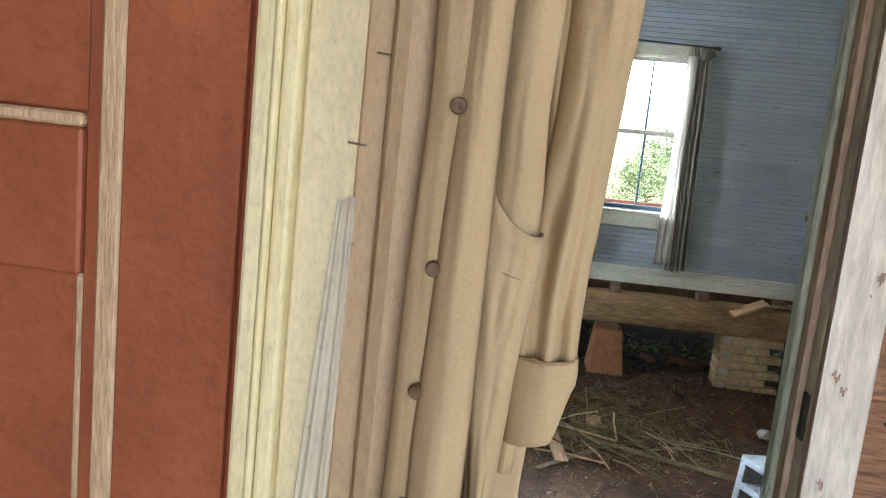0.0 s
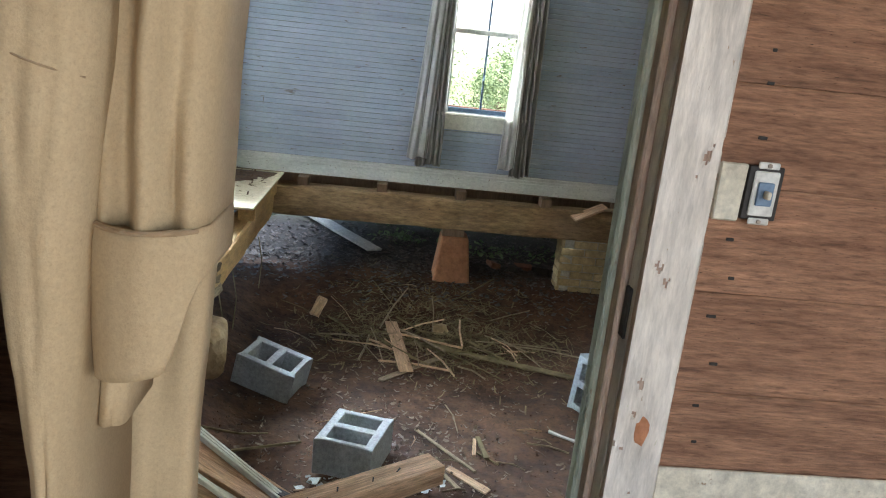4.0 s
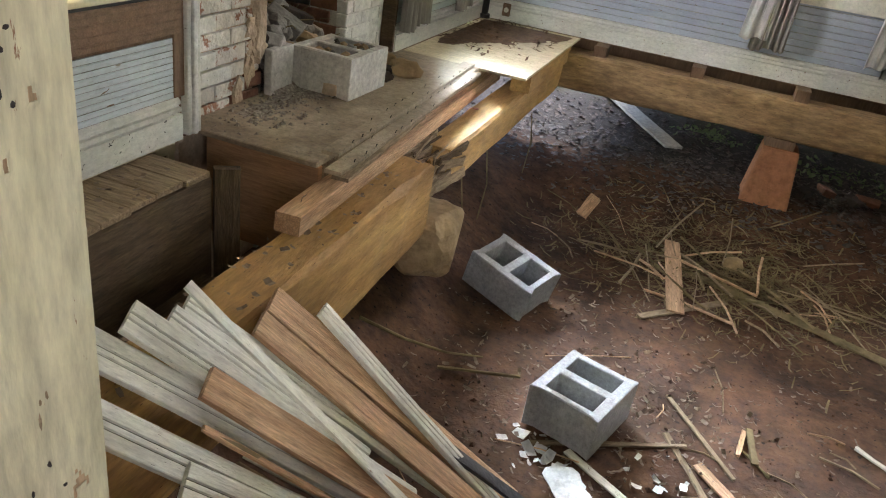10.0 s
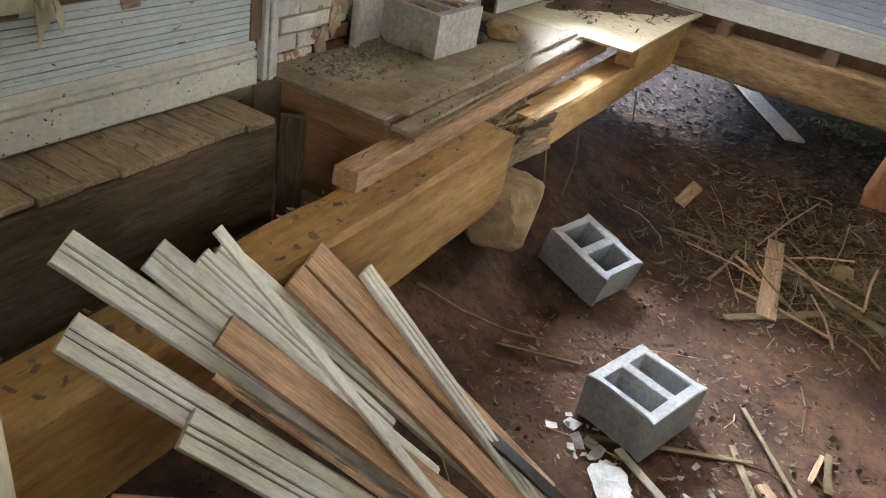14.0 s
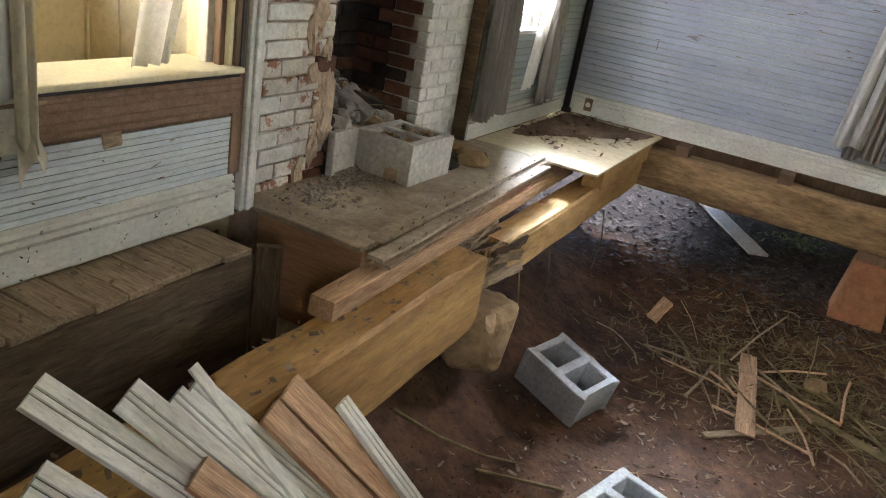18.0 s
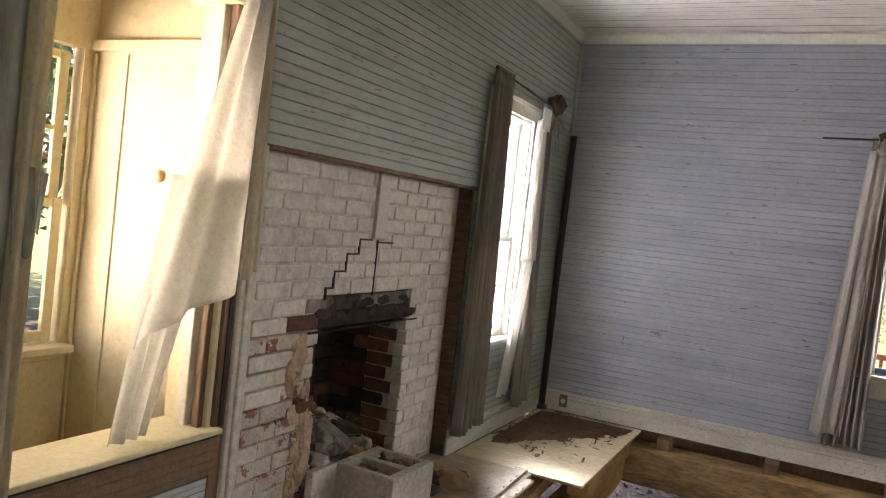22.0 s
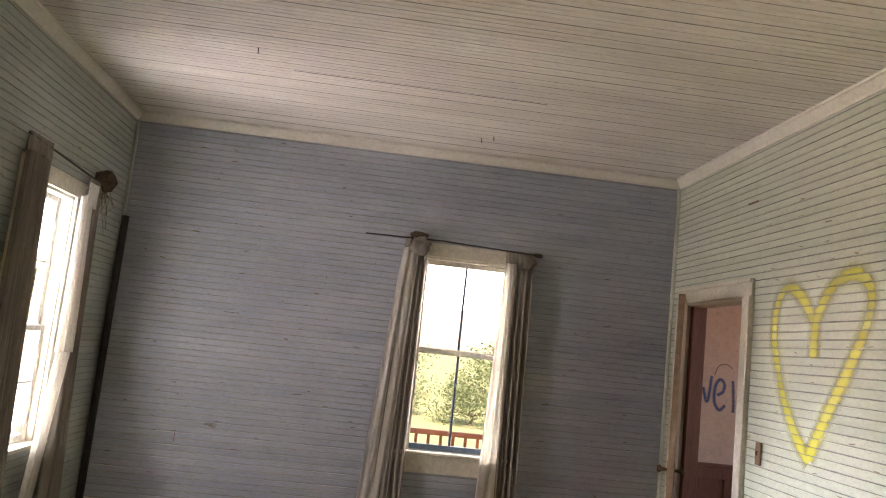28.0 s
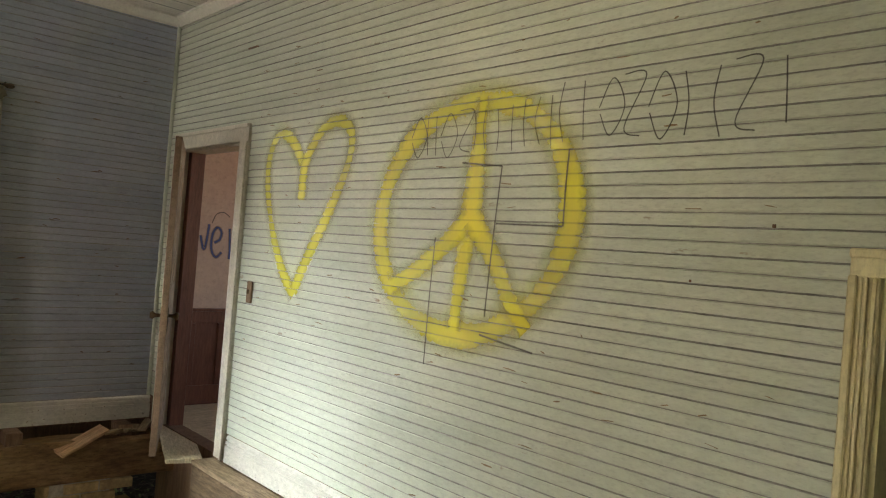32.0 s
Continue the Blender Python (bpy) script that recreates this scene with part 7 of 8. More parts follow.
for (x, y, s) in ((0.98, 3.30, 0.09), (1.17, 4.35, 0.08)):
    tagged(part("board_scrap", timber(s * 2, s, 0.016, rng, 4, 0.005, 0.002), "sawn", m=along((x, y, ground_z(x, y) + 0.02), (x + 0.06, y + s, ground_z(x, y) + 0.15), 20)), "scrap of board stuck in the clay", "scrap")


def flakes(nm, count, where, size, material, label, lift=0.004, curl=0.5, seed=1, wide=(0.25, 1.0)):
    """Loose flakes, chips and leaves: bent quads lying any way up, in one mesh."""
    r = random.Random(seed)
    vs, fs = [], []
    for _ in range(count):
        p = where(r)
        if p is None:
            continue
        x, y, z = p
        L = r.uniform(*size)
        W_ = L * r.uniform(*wide)
        rot = Euler((r.uniform(-curl, curl), r.uniform(-curl, curl), r.uniform(0, 6.3))).to_matrix()
        b = len(vs)
        bend = r.uniform(0.02, 0.20) * L
        for u in (-1, 0, 1):
            for v in (-1, 1):
                q = rot @ Vector((u * L / 2, v * W_ / 2 * (1 - 0.45 * abs(u) * r.random()), bend * (u * u)))
                vs.append((x + q.x, y + q.y, z + lift + max(-0.003, q.z)))
        fs += [(b, b + 2, b + 3, b + 1), (b + 2, b + 4, b + 5, b + 3)]
    me = bpy.data.meshes.new(nm)
    me.from_pydata(vs, [], fs)
    me.materials.append(M[material])
    return tagged(new(nm, me), label, "litter", kind="stuff")


def on_clay(cx, cy, sx, sy):
    def where(r):
        x, y = r.gauss(cx, sx), r.gauss(cy, sy)
        return (x, y, ground_z(x, y)) if 0.75 < x < 3.45 and 0.3 < y < 5.6 else None
    return where


flakes("leaf_litter", 850, on_clay(2.0, 3.4, 0.8, 1.2), (0.008, 0.045), "litter", "dry leaves and chips scattered on the clay", seed=3, wide=(0.1, 0.45))
flakes("straw_litter", 3200, on_clay(2.15, 4.2, 0.50, 0.36), (0.03, 0.13), "straw", "heap of straw and splinters on the clay", 0.01, 0.25, 4, (0.03, 0.12))
flakes("wood_chips", 330, on_clay(1.75, 2.2, 0.5, 0.5), (0.010, 0.05), "litter", "pale wood chips on the clay", seed=6, wide=(0.08, 0.35))
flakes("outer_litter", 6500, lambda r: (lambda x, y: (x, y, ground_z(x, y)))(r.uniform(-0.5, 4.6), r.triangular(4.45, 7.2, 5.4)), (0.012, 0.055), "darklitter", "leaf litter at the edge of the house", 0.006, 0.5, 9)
flakes("weeds", 420, lambda r: (lambda x, y: (x, y, ground_z(x, y) + r.uniform(0, 0.05)))(*r.choice(((r.gauss(2.85, 0.28), r.gauss(5.95, 0.16)), (r.gauss(1.85, 0.14), r.gauss(6.25, 0.12)), (r.gauss(3.9, 0.3), r.gauss(6.0, 0.2))))), (0.02, 0.06), "leaf", "small green weeds at the edge of the house", 0.01, 1.1, 19, (0.3, 0.7))


def drift(nm, x0, x1, y0, y1, z, height, amount, material, label, n=64, seed=0.0):
    """A thin uneven drift of dirt on a flat surface; where it runs out it dips under that surface."""
    vs, fs = [], []
    for i in range(n + 1):
        for k in range(n + 1):
            x, y = x0 + (x1 - x0) * i / n, y0 + (y1 - y0) * k / n
            edge = min(1.0, 8 * min(i, n - i) / n, 8 * min(k, n - k) / n)
            q = amount(x, y) + 0.55 * noise.noise((x * 5 + seed, y * 5, seed)) + 0.45 * noise.noise((x * 19, y * 19, seed + 5)) + 0.25 * noise.noise((x * 60, y * 60, seed))
            vs.append((x, y, z - 0.004 + height * max(0.0, min(1.0, q)) * edge))
    for i in range(n):
        for k in range(n):
            a = i * (n + 1) + k
            fs.append((a, a + n + 1, a + n + 2, a + 1))
    me = bpy.data.meshes.new(nm)
    me.from_pydata(vs, [], fs)
    me.materials.append(M[material])
    return tagged(new(nm, me), label, "dirt", kind="stuff")


drift("plywood_dirt", 0.04, 0.76, 3.75, 5.16, -0.001, 0.013, lambda x, y: 1.7 * smooth01(0.25, 0.75, (y - 3.75) / 1.4 - 0.75 * (x / 0.76 - 0.45)) - 0.2, "dirtdust", "red-brown dirt drifted over the plywood", seed=3.3)
drift("hearth_dust", -0.05, 0.42, 1.95, 3.65, 0.0, 0.009, lambda x, y: 0.75 * smooth01(0.30, -0.02, x) - 0.12, "crumb", "grey dust and crumbs along the chimney foot", seed=7.1)
drift("ledge_dust", 0.01, 0.22, 0.1, 1.56, -0.012, 0.008, lambda x, y: 0.05, "dirtdust", "dirt lying on the ledge boards", seed=9.7)
flakes("ply_litter", 520, lambda r: (lambda x, y: (x, y, 0.0) if 0.04 < x < 0.74 and 3.85 < y < 5.15 and y + 0.75 * x > 4.25 else None)(abs(r.gauss(0.05, 0.33)), r.gauss(4.70, 0.42)), (0.012, 0.06), "dirtdust", "chips on the plywood", 0.006, 0.4, 10, (0.1, 0.4))
flakes("ledge_litter", 90, lambda r: (r.uniform(0.03, 0.24), r.uniform(0.1, 1.55), -0.01), (0.006, 0.03), "litter", "dust and chips on the ledge", 0.002, 0.3, 12)
flakes("beam_litter", 90, lambda r: (r.uniform(0.52, 0.70), r.uniform(0.4, 2.6), -0.155 - 0.02 * (1 - 0.0)), (0.008, 0.035), "litter", "chips on the floor beam", 0.02, 0.3, 13)
vs, fs = [], []
r = random.Random(61)
for _ in range(1800):
    x, y = r.uniform(0.8, 3.45), r.uniform(0.9, 5.3)
    s = abs(r.gauss(0.003, 0.004)) + 0.002
    z = ground_z(x, y)
    a = r.uniform(0, 6.28)
    q = len(vs)
    for k in range(4):
        vs.append((x + s * r.uniform(0.7, 1.3) * math.cos(a + 1.57 * k), y + s * r.uniform(0.7, 1.3) * math.sin(a + 1.57 * k), z - 0.001))
    vs.append((x, y, z + s * r.uniform(0.6, 1.1)))
    fs += [(q, q + 1, q + 4), (q + 1, q + 2, q + 4), (q + 2, q + 3, q + 4), (q + 3, q, q + 4)]
me = bpy.data.meshes.new("clay_crumbs")
me.from_pydata(vs, [], fs)
me.materials.append(M["dirt"])
tagged(new("clay_crumbs", me), "crumbs of red clay on the ground", "clay", kind="stuff")
flakes("leaf_scraps", 220, on_clay(1.5, 2.5, 0.5, 0.7), (0.012, 0.045), "litter", "pale curled leaf scraps on the clay", 0.006, 0.9, 62, (0.12, 0.4))
flakes("curled_leaves", 260, on_clay(1.75, 2.55, 0.45, 0.4), (0.015, 0.05), "litter", "curled dead leaves round the blocks", 0.010, 1.0, 77, (0.25, 0.55))
for (xa, ya), (xb, yb), w_, mm in (((1.94, 2.70), (2.25, 2.26), 0.020, "oldboard"), ((1.96, 2.40), (2.15, 2.08), 0.030, "oldboard"), ((2.10, 2.26), (2.30, 2.08), 0.055, "sawn"),
                                   ((2.27, 2.49), (2.39, 2.36), 0.010, "straw"), ((1.60, 2.08), (1.90, 1.90), 0.035, "greyboard")):
    a = Vector((xa, ya, ground_z(xa, ya) + 0.012))
    b = Vector((xb, yb, ground_z(xb, yb) + 0.012))
    tagged(part("lath", timber((b - a).length, w_, 0.010, rng, 5, 0.001, 0.002), mm, m=along(a, b)), "broken strip of wood lying on the clay", "lath", "laths on the clay")
tagged(part("torn_paper", rock((0.12, 0.07, 0.012), rng, 0.5, 3), "paper", m=Matrix.Translation((1.66, 1.86, ground_z(1.66, 1.86) + 0.02)) @ Matrix.Rotation(-0.9, 4, "Z")), "torn white paper lying on the clay", "paper")
flakes("paper_scraps", 20, on_clay(1.46, 2.02, 0.08, 0.10), (0.02, 0.07), "paper", "crumpled white paper scraps by the block", 0.01, 0.7, 14, (0.5, 1.0))
flakes("paper_scraps", 16, on_clay(1.98, 1.95, 0.10, 0.12), (0.015, 0.045), "paper", "crumpled white paper scraps on the clay", 0.01, 0.7, 15, (0.4, 1.0))
tagged(part("red_scrap", rock((0.022, 0.014, 0.006), rng, 0.4, 1), "redrail", m=Matrix.Translation((0.60, 3.42, -0.145))), "small red scrap on the beam", "scrap")
tagged(part("white_plank", timber(1.55, 0.15, 0.02, rng, 6, 0.003, 0.002), "palecon", m=along((1.60, 5.62, -0.735), (0.82, 6.96, -0.73))), "white plank lying outside the house edge", "plank")

# ---- sprayed and drawn marks ----


def stroke(bm, w, pts, width, d=0.0045, taper=None, n=None, close=False):
    """A ribbon along a smooth line on a wall, its width set at each end."""
    P = [Vector((u, z)) for u, z in pts]
    fine = []
    k = len(P)
    for i in range(k if close else k - 1):
        p0, p1, p2, p3 = (P[(i - 1) % k], P[i], P[(i + 1) % k], P[(i + 2) % k]) if close else (P[max(i - 1, 0)], P[i], P[i + 1], P[min(i + 2, k - 1)])
        for s in range(8):
            t = s / 8
            fine.append(0.5 * ((2 * p1) + (p2 - p0) * t + (2 * p0 - 5 * p1 + 4 * p2 - p3) * t * t + (3 * p1 - p0 - 3 * p2 + p3) * t ** 3))
    fine.append(P[0] if close else P[-1])
    uv = bm.loops.layers.uv.verify()
    rows = []
    for i, p in enumerate(fine):
        t = (fine[min(i + 1, len(fine) - 1)] - fine[max(i - 1, 0)])
        nrm = Vector((-t.y, t.x)).normalized() if t.length > 1e-6 else Vector((0, 1))
        h = width / 2 * (taper(i / (len(fine) - 1)) if taper else 1)
        rows.append([bm.verts.new(w.p(*(p + nrm * h * s), d)) for s in (-1, 0, 1)])
    for a, b in zip(rows, rows[1:]):
        for j in (0, 1):
            f = bm.faces.new((a[j], a[j + 1], b[j + 1], b[j]))
            for lp, (v) in zip(f.loops, (j * 0.5, j * 0.5 + 0.5, j * 0.5 + 0.5, j * 0.5)):
                lp[uv].uv = (0, v)
    return bm


heart = thing("heart_graffiti", "yellow spray-painted heart on the boards", "graffiti")
bm = stroke(bmesh.new(), EAST, [(3.43, 1.68), (3.55, 1.80), (3.68, 1.845), (3.77, 1.76), (3.785, 1.58), (3.70, 1.34), (3.56, 1.13), (3.42, 1.00)], 0.135)
part("far_lobe", bm, "spray_faint", heart)
bm = stroke(bmesh.new(), EAST, [(3.425, 1.02), (3.30, 1.22), (3.14, 1.45), (3.02, 1.66), (3.01, 1.80), (3.10, 1.87), (3.24, 1.85), (3.35, 1.76), (3.41, 1.66), (3.42, 1.49)], 0.135, 0.0052)
part("near_lobe", bm, "spray_faint", heart)
sign = thing("peace_graffiti", "yellow spray-painted peace sign on the boards", "graffiti")
ring = [(2.19 + 0.535 * math.cos(a), 1.415 + 0.455 * math.sin(a) - 0.03 * math.cos(a)) for a in (2 * math.pi * k / 16 for k in range(16))]
part("ring", stroke(bmesh.new(), EAST, ring, 0.195, 0.0046, close=True), "spray_yellow", sign)
part("stem", stroke(bmesh.new(), EAST, [(2.13, 1.89), (2.135, 1.7), (2.145, 1.5), (2.17, 1.3), (2.20, 0.98)], 0.14, 0.0052, lambda t: 0.8 + 0.6 * math.sin(3.1 * t) ** 2), "spray_yellow", sign)
part("leg", stroke(bmesh.new(), EAST, [(2.15, 1.42), (2.30, 1.30), (2.45, 1.20), (2.62, 1.11)], 0.15, 0.0058), "spray_yellow", sign)
part("leg", stroke(bmesh.new(), EAST, [(2.14, 1.42), (2.00, 1.26), (1.90, 1.11), (1.82, 1.02)], 0.165, 0.0064), "spray_yellow", sign)
lines = thing("pencil_lines", "straight dark pencil lines ruled over the boards", "drawing")
for a, b in (((2.00, 1.615), (2.03, 1.05)), ((2.345, 1.336), (2.355, 0.82)), ((1.686, 1.663), (1.688, 1.397)), ((2.22, 1.635), (2.0, 1.615)), ((2.01, 1.40), (1.69, 1.397)), ((2.05, 0.98), (1.78, 0.95))):
    part("line", stroke(bmesh.new(), EAST, [a, ((a[0] + b[0]) / 2 + 0.003, (a[1] + b[1]) / 2), b], 0.011, 0.0074), "pencil", lines)
scrawl = thing("pencil_scrawl", "faint grey pencil scrawl across the boards", "drawing")
r = random.Random(7)
u = 2.50
while u > 0.95:
    big = u < 1.75
    lo, hi = (1.68, 1.89) if big else (1.67, 1.85)
    lo, hi = lo + r.uniform(-0.015, 0.02), hi + r.uniform(-0.02, 0.015)
    k = r.random()
    if k < 0.6:
        pts = [(u, hi), (u + r.uniform(-0.02, 0.02), (lo + hi) / 2), (u - 0.01, lo)]
    elif k < 0.8:
        pts = [(u + 0.05, (lo + hi) / 2), (u, hi), (u - 0.05, (lo + hi) / 2), (u, lo), (u + 0.045, (lo + hi) / 2 - 0.02)]
    else:
        pts = [(u + 0.03, hi), (u - 0.05, hi - 0.01), (u + 0.02, lo + 0.03), (u - 0.04, lo)]
    part("mark", stroke(bmesh.new(), EAST, pts, 0.007, 0.0076), "pencil", scrawl)
    u -= r.uniform(0.05, 0.09) * (1.4 if big else 1)
FAR = Wall("x", 5.60, -1)
word = thing("blue_graffiti", "blue spray-painted letters on the pink wall", "graffiti")
part("letter_v", stroke(bmesh.new(), FAR, [(4.335, 1.27), (4.365, 1.17), (4.383, 1.20), (4.398, 1.36)], 0.034), "spray_blue", word)
part("letter_e", stroke(bmesh.new(), FAR, [(4.450, 1.22), (4.494, 1.25), (4.502, 1.31), (4.465, 1.34), (4.431, 1.28), (4.431, 1.17), (4.472, 1.11), (4.516, 1.15)], 0.036), "spray_blue", word)
part("letter_l", stroke(bmesh.new(), FAR, [(4.568, 1.34), (4.579, 1.22), (4.583, 1.10)], 0.034), "spray_blue", word)
part("faint_ring", stroke(bmesh.new(), FAR, [(4.420, 1.37), (4.450, 1.44), (4.509, 1.46), (4.561, 1.43)], 0.012), "pencil", word)

# ---- hall things ----
rng = random.Random(121)
panel_door("door_2", 0.76, 2.0, 0.036, "olive", "wornolive", along((1.222, -0.078, -0.135), (1.430, -0.82, -0.135)), "dark olive panelled door standing open into the hall",
           rows=((0.06, 0.225), (0.274, 0.41), (0.4665, 0.94)), panels=1, knobs=False)
def sized(k, old, at):
    """A pose that draws a thing k times its built size, so that the point old comes to at."""
    return Matrix.Translation(at) @ Matrix.Scale(k, 4) @ Matrix.Translation(-Vector(old))


NOOK = sized(0.583, (1.488, -1.618, 1.189), (1.499, -1.598, 1.263))
LEAN = Matrix(((1, 0, 0.034, 0.009), (0, 1, 0, 0), (0, 0, 1, 0), (0, 0, 0, 1)))
closet = tagged(new("red_door"), "red-brown panelled door with worn bare edges", "door", kind="structure")
closet.matrix_basis = NOOK
for nm, lo, hi, m_ in (("stile", (0.925, -0.685, -1.22), (1.085, -0.645, 2.6), "redpaint"), ("stile", (0.22, -0.685, -1.22), (0.34, -0.645, 2.6), "redpaint"),
                       ("worn_edge", (0.892, -0.684, -1.22), (0.9245, -0.648, 2.6), "rawedge"), ("inner_bead", (0.868, -0.674, -1.22), (0.8915, -0.650, 2.6), "redpaint"),
                       ("rail", (0.34, -0.684, 1.165), (0.867, -0.646, 1.183), "rawedge"), ("rail", (0.34, -0.682, 0.966), (0.867, -0.646, 1.164), "redpaint"),
                       ("panel", (0.34, -0.668, 1.1835), (0.867, -0.654, 2.6), "redpaint"), ("panel", (0.34, -0.664, -1.22), (0.855, -0.654, 0.9655), "redpaint"),
                       ("worn_bead", (0.8555, -0.670, -1.22), (0.8675, -0.652, 0.9655), "rawedge")):
    part(nm, box(lo, hi, 0.004), m_, closet, m=LEAN)
part("stop_bead", box((1.0855, -0.676, -1.22), (1.104, -0.646, 2.6), 0.004), "redpaint", closet, m=LEAN)
cas = tagged(new("hall_casing_post"), "yellowed fluted casing with a stapled plastic strip", "casing", kind="structure")
cas.matrix_basis = NOOK
for k, (a, b, y0) in enumerate(((1.1045, 1.129, -0.712), (1.1295, 1.1395, -0.718), (1.140, 1.163, -0.710))):
    part("flute", box((a, y0, -1.22), (b, -0.64, 2.6), 0.006), "yellow", cas, m=LEAN)
part("board", box((1.1635, -0.690, -1.22), (1.236, -0.64, 2.6), 0.004), "creamboard", cas, m=LEAN)
part("tan_board", box((1.2362, -0.691, -1.22), (1.272, -0.64, 2.6), 0.004), "tanwood", cas, m=LEAN)
bm = box((1.2725, -0.728, -1.22), (1.347, -0.645, 2.6), 0.024)
part("half_round", bm, "tanwood", cas, m=LEAN)
film = pleats(((1.248, -0.700, 1.09), (1.271, -0.700, 1.10)), ((1.211, -0.702, 0.62), (1.258, -0.702, 0.60)), 2.4, 0.006, rng, 22, 18, hem=0.01)
thicken(part("plastic_strip", film, "film", cas, "cloudy torn plastic strip", smooth=True), 0.001)
for k, (x, z) in enumerate(((1.283, 1.275), (1.255, 1.165), (1.248, 1.04), (1.233, 0.90), (1.223, 0.79), (1.248, 0.5))):
    part("staple", tube([(x, -0.689, z), (x + 0.001, -0.697, z), (x + 0.021, -0.697, z - 0.002), (x + 0.022, -0.689, z - 0.002)], 0.0013, 5), "steel", cas)
part("wall_stub", box((-1.6, -0.640, -1.22), (1.325, -0.60, 3.6), 0), "hallboard", cas)

swp = thing("switch_box", "bare wall switch in a cut patch of painted board", "switch")
part("painted_patch", box((2.208, -0.064, 0.937), (2.2575, -0.052, 1.043), 0.003, rng, 0.002), "plate", swp)
part("box", box((2.258, -0.066, 0.945), (2.323, -0.053, 1.041), 0.002), "dark", swp)
part("yoke", box((2.268, -0.071, 0.953), (2.314, -0.067, 1.033), 0.002), "sash", swp)
part("body", box((2.276, -0.075, 0.972), (2.306, -0.0715, 1.014), 0.002), "bluesash", swp)
part("toggle", box((2.287, -0.092, 0.986), (2.295, -0.0755, 1.000), 0.002), "plate", swp)
for z in (0.943, 1.043):
    part("ear", box((2.272, -0.070, z - 0.006), (2.311, -0.066, z + 0.006), 0.002), "sash", swp)
    part("screw", tube([(2.291, -0.070, z), (2.291, -0.073, z)], 0.004, 8), "steel", swp)
for k in range(34):
    z = -0.1 + 0.084 * k + rng.uniform(-0.02, 0.02)
    for dx in (0.025, 0.6):
        x = 2.225 + dx + rng.uniform(-0.01, 0.02)
        part("nail_hole", box((x, -0.0525, z), (x + rng.uniform(0.006, 0.02), -0.0485, z + 0.006), 0.001), "dark", hall_face)

coat = thing("tan_coat", "tan cotton work coat hanging from a nail on the hall casing", "coat", m=sized(0.84, (1.488, -1.618, 1.189), (1.5035, -1.598, 1.262)))



def fold(nm, keys, bulge, side, label="", cols=20, rows=46, crease=0.003, pleat=None, seed=1, th=0.003, dip=None, lift=None):
    """A hanging length of cloth: rounded across, its edges turned back; keys give z, both edges and the front depth."""
    bm = bmesh.new()
    grid = []
    zs = [k[0] for k in keys][::-1]
    for i in range(rows + 1):
        row = []
        for j in range(cols + 3):
            u = min(1.0, max(0.0, (j - 1) / cols))
            za = keys[0][0] - (dip(u) if dip else 0.0)
            zb = keys[-1][0] + (lift(u) if lift else 0.0)
            z = za + (zb - za) * i / rows
            x0, x1, yf = (float(np.interp(z, zs, [k[c] for k in keys][::-1])) for c in (1, 2, 3))
            back = side if j in (0, cols + 2) else 0.0
            y = yf + bulge * (1 - math.sin(math.pi * u) ** 0.7) + back
            y += crease * (noise.noise((u * 3 + seed, z * 9, seed)) + 0.6 * noise.noise((u * 6, z * 22, seed + 3)))
            if pleat:
                k = smooth01(pleat[0], pleat[1], z)
                y += pleat[2] * k * math.sin(pleat[3] * u * math.pi + 3 * z)
            row.append(bm.verts.new((x0 + (x1 - x0) * u + 0.5 * crease * noise.noise((z * 7, seed, u)), y, z)))
        grid.append(row)
    for a, b in zip(grid, grid[1:]):
        for j in range(len(a) - 1):
            bm.faces.new((a[j], a[j + 1], b[j + 1], b[j]))
    return thicken(part(nm, bm, "coat", coat, label, smooth=True), th)


fold("back_panel", [(1.74, 1.40, 1.60, -0.80), (1.2, 1.40, 1.52, -0.80), (0.18, 1.39, 1.48, -0.80)], 0.01, 0.03, cols=30, crease=0.012, seed=4)
FRONT = sized(0.857, (1.488, -1.618, 1.189), (1.500, -1.618, 1.189))
fold("button_edge", [(1.74, 1.373, 1.424, -0.936), (1.22, 1.367, 1.405, -0.936), (0.95, 1.356, 1.40, -0.936), (0.2, 1.34, 1.395, -0.936)], 0.010, 0.05, seed=7).matrix_basis = FRONT
fold("placket", [(1.74, 1.412, 1.440, -0.945), (1.22, 1.395, 1.4295, -0.945), (1.08, 1.388, 1.4300, -0.952), (0.86, 1.380, 1.4275, -0.956), (0.2, 1.37, 1.42, -0.95)], 0.014, 0.05, seed=11).matrix_basis = FRONT
fold("front_fold", [(1.74, 1.455, 1.505, -0.938), (1.22, 1.446, 1.488, -0.942), (1.14, 1.445, 1.490, -0.944), (1.05, 1.447, 1.488, -0.944)], 0.016, 0.10, seed=15, rows=30)
fold("pocket", [(1.156, 1.4395, 1.4965, -0.960), (1.08, 1.4400, 1.4945, -0.962), (0.98, 1.4435, 1.482, -0.958), (0.91, 1.449, 1.477, -0.952), (0.84, 1.452, 1.474, -0.945), (0.3, 1.44, 1.47, -0.94)], 0.017, 0.09, "tan patch pocket with a stitched band", seed=19, crease=0.005,
     dip=lambda u: 0.05 * (1 - (1 - u) ** 2.2))
part("stitch_line", tube([(1.4405 + 0.053 * q, -0.9625 + 0.017 * (1 - math.sin(math.pi * min(0.97, max(0.03, q))) ** 0.7), 1.086 - 0.022 * q ** 0.6) for q in (0.06, 0.2, 0.35, 0.5, 0.65, 0.8, 0.94)], 0.0006, 4), "coatseam", coat)
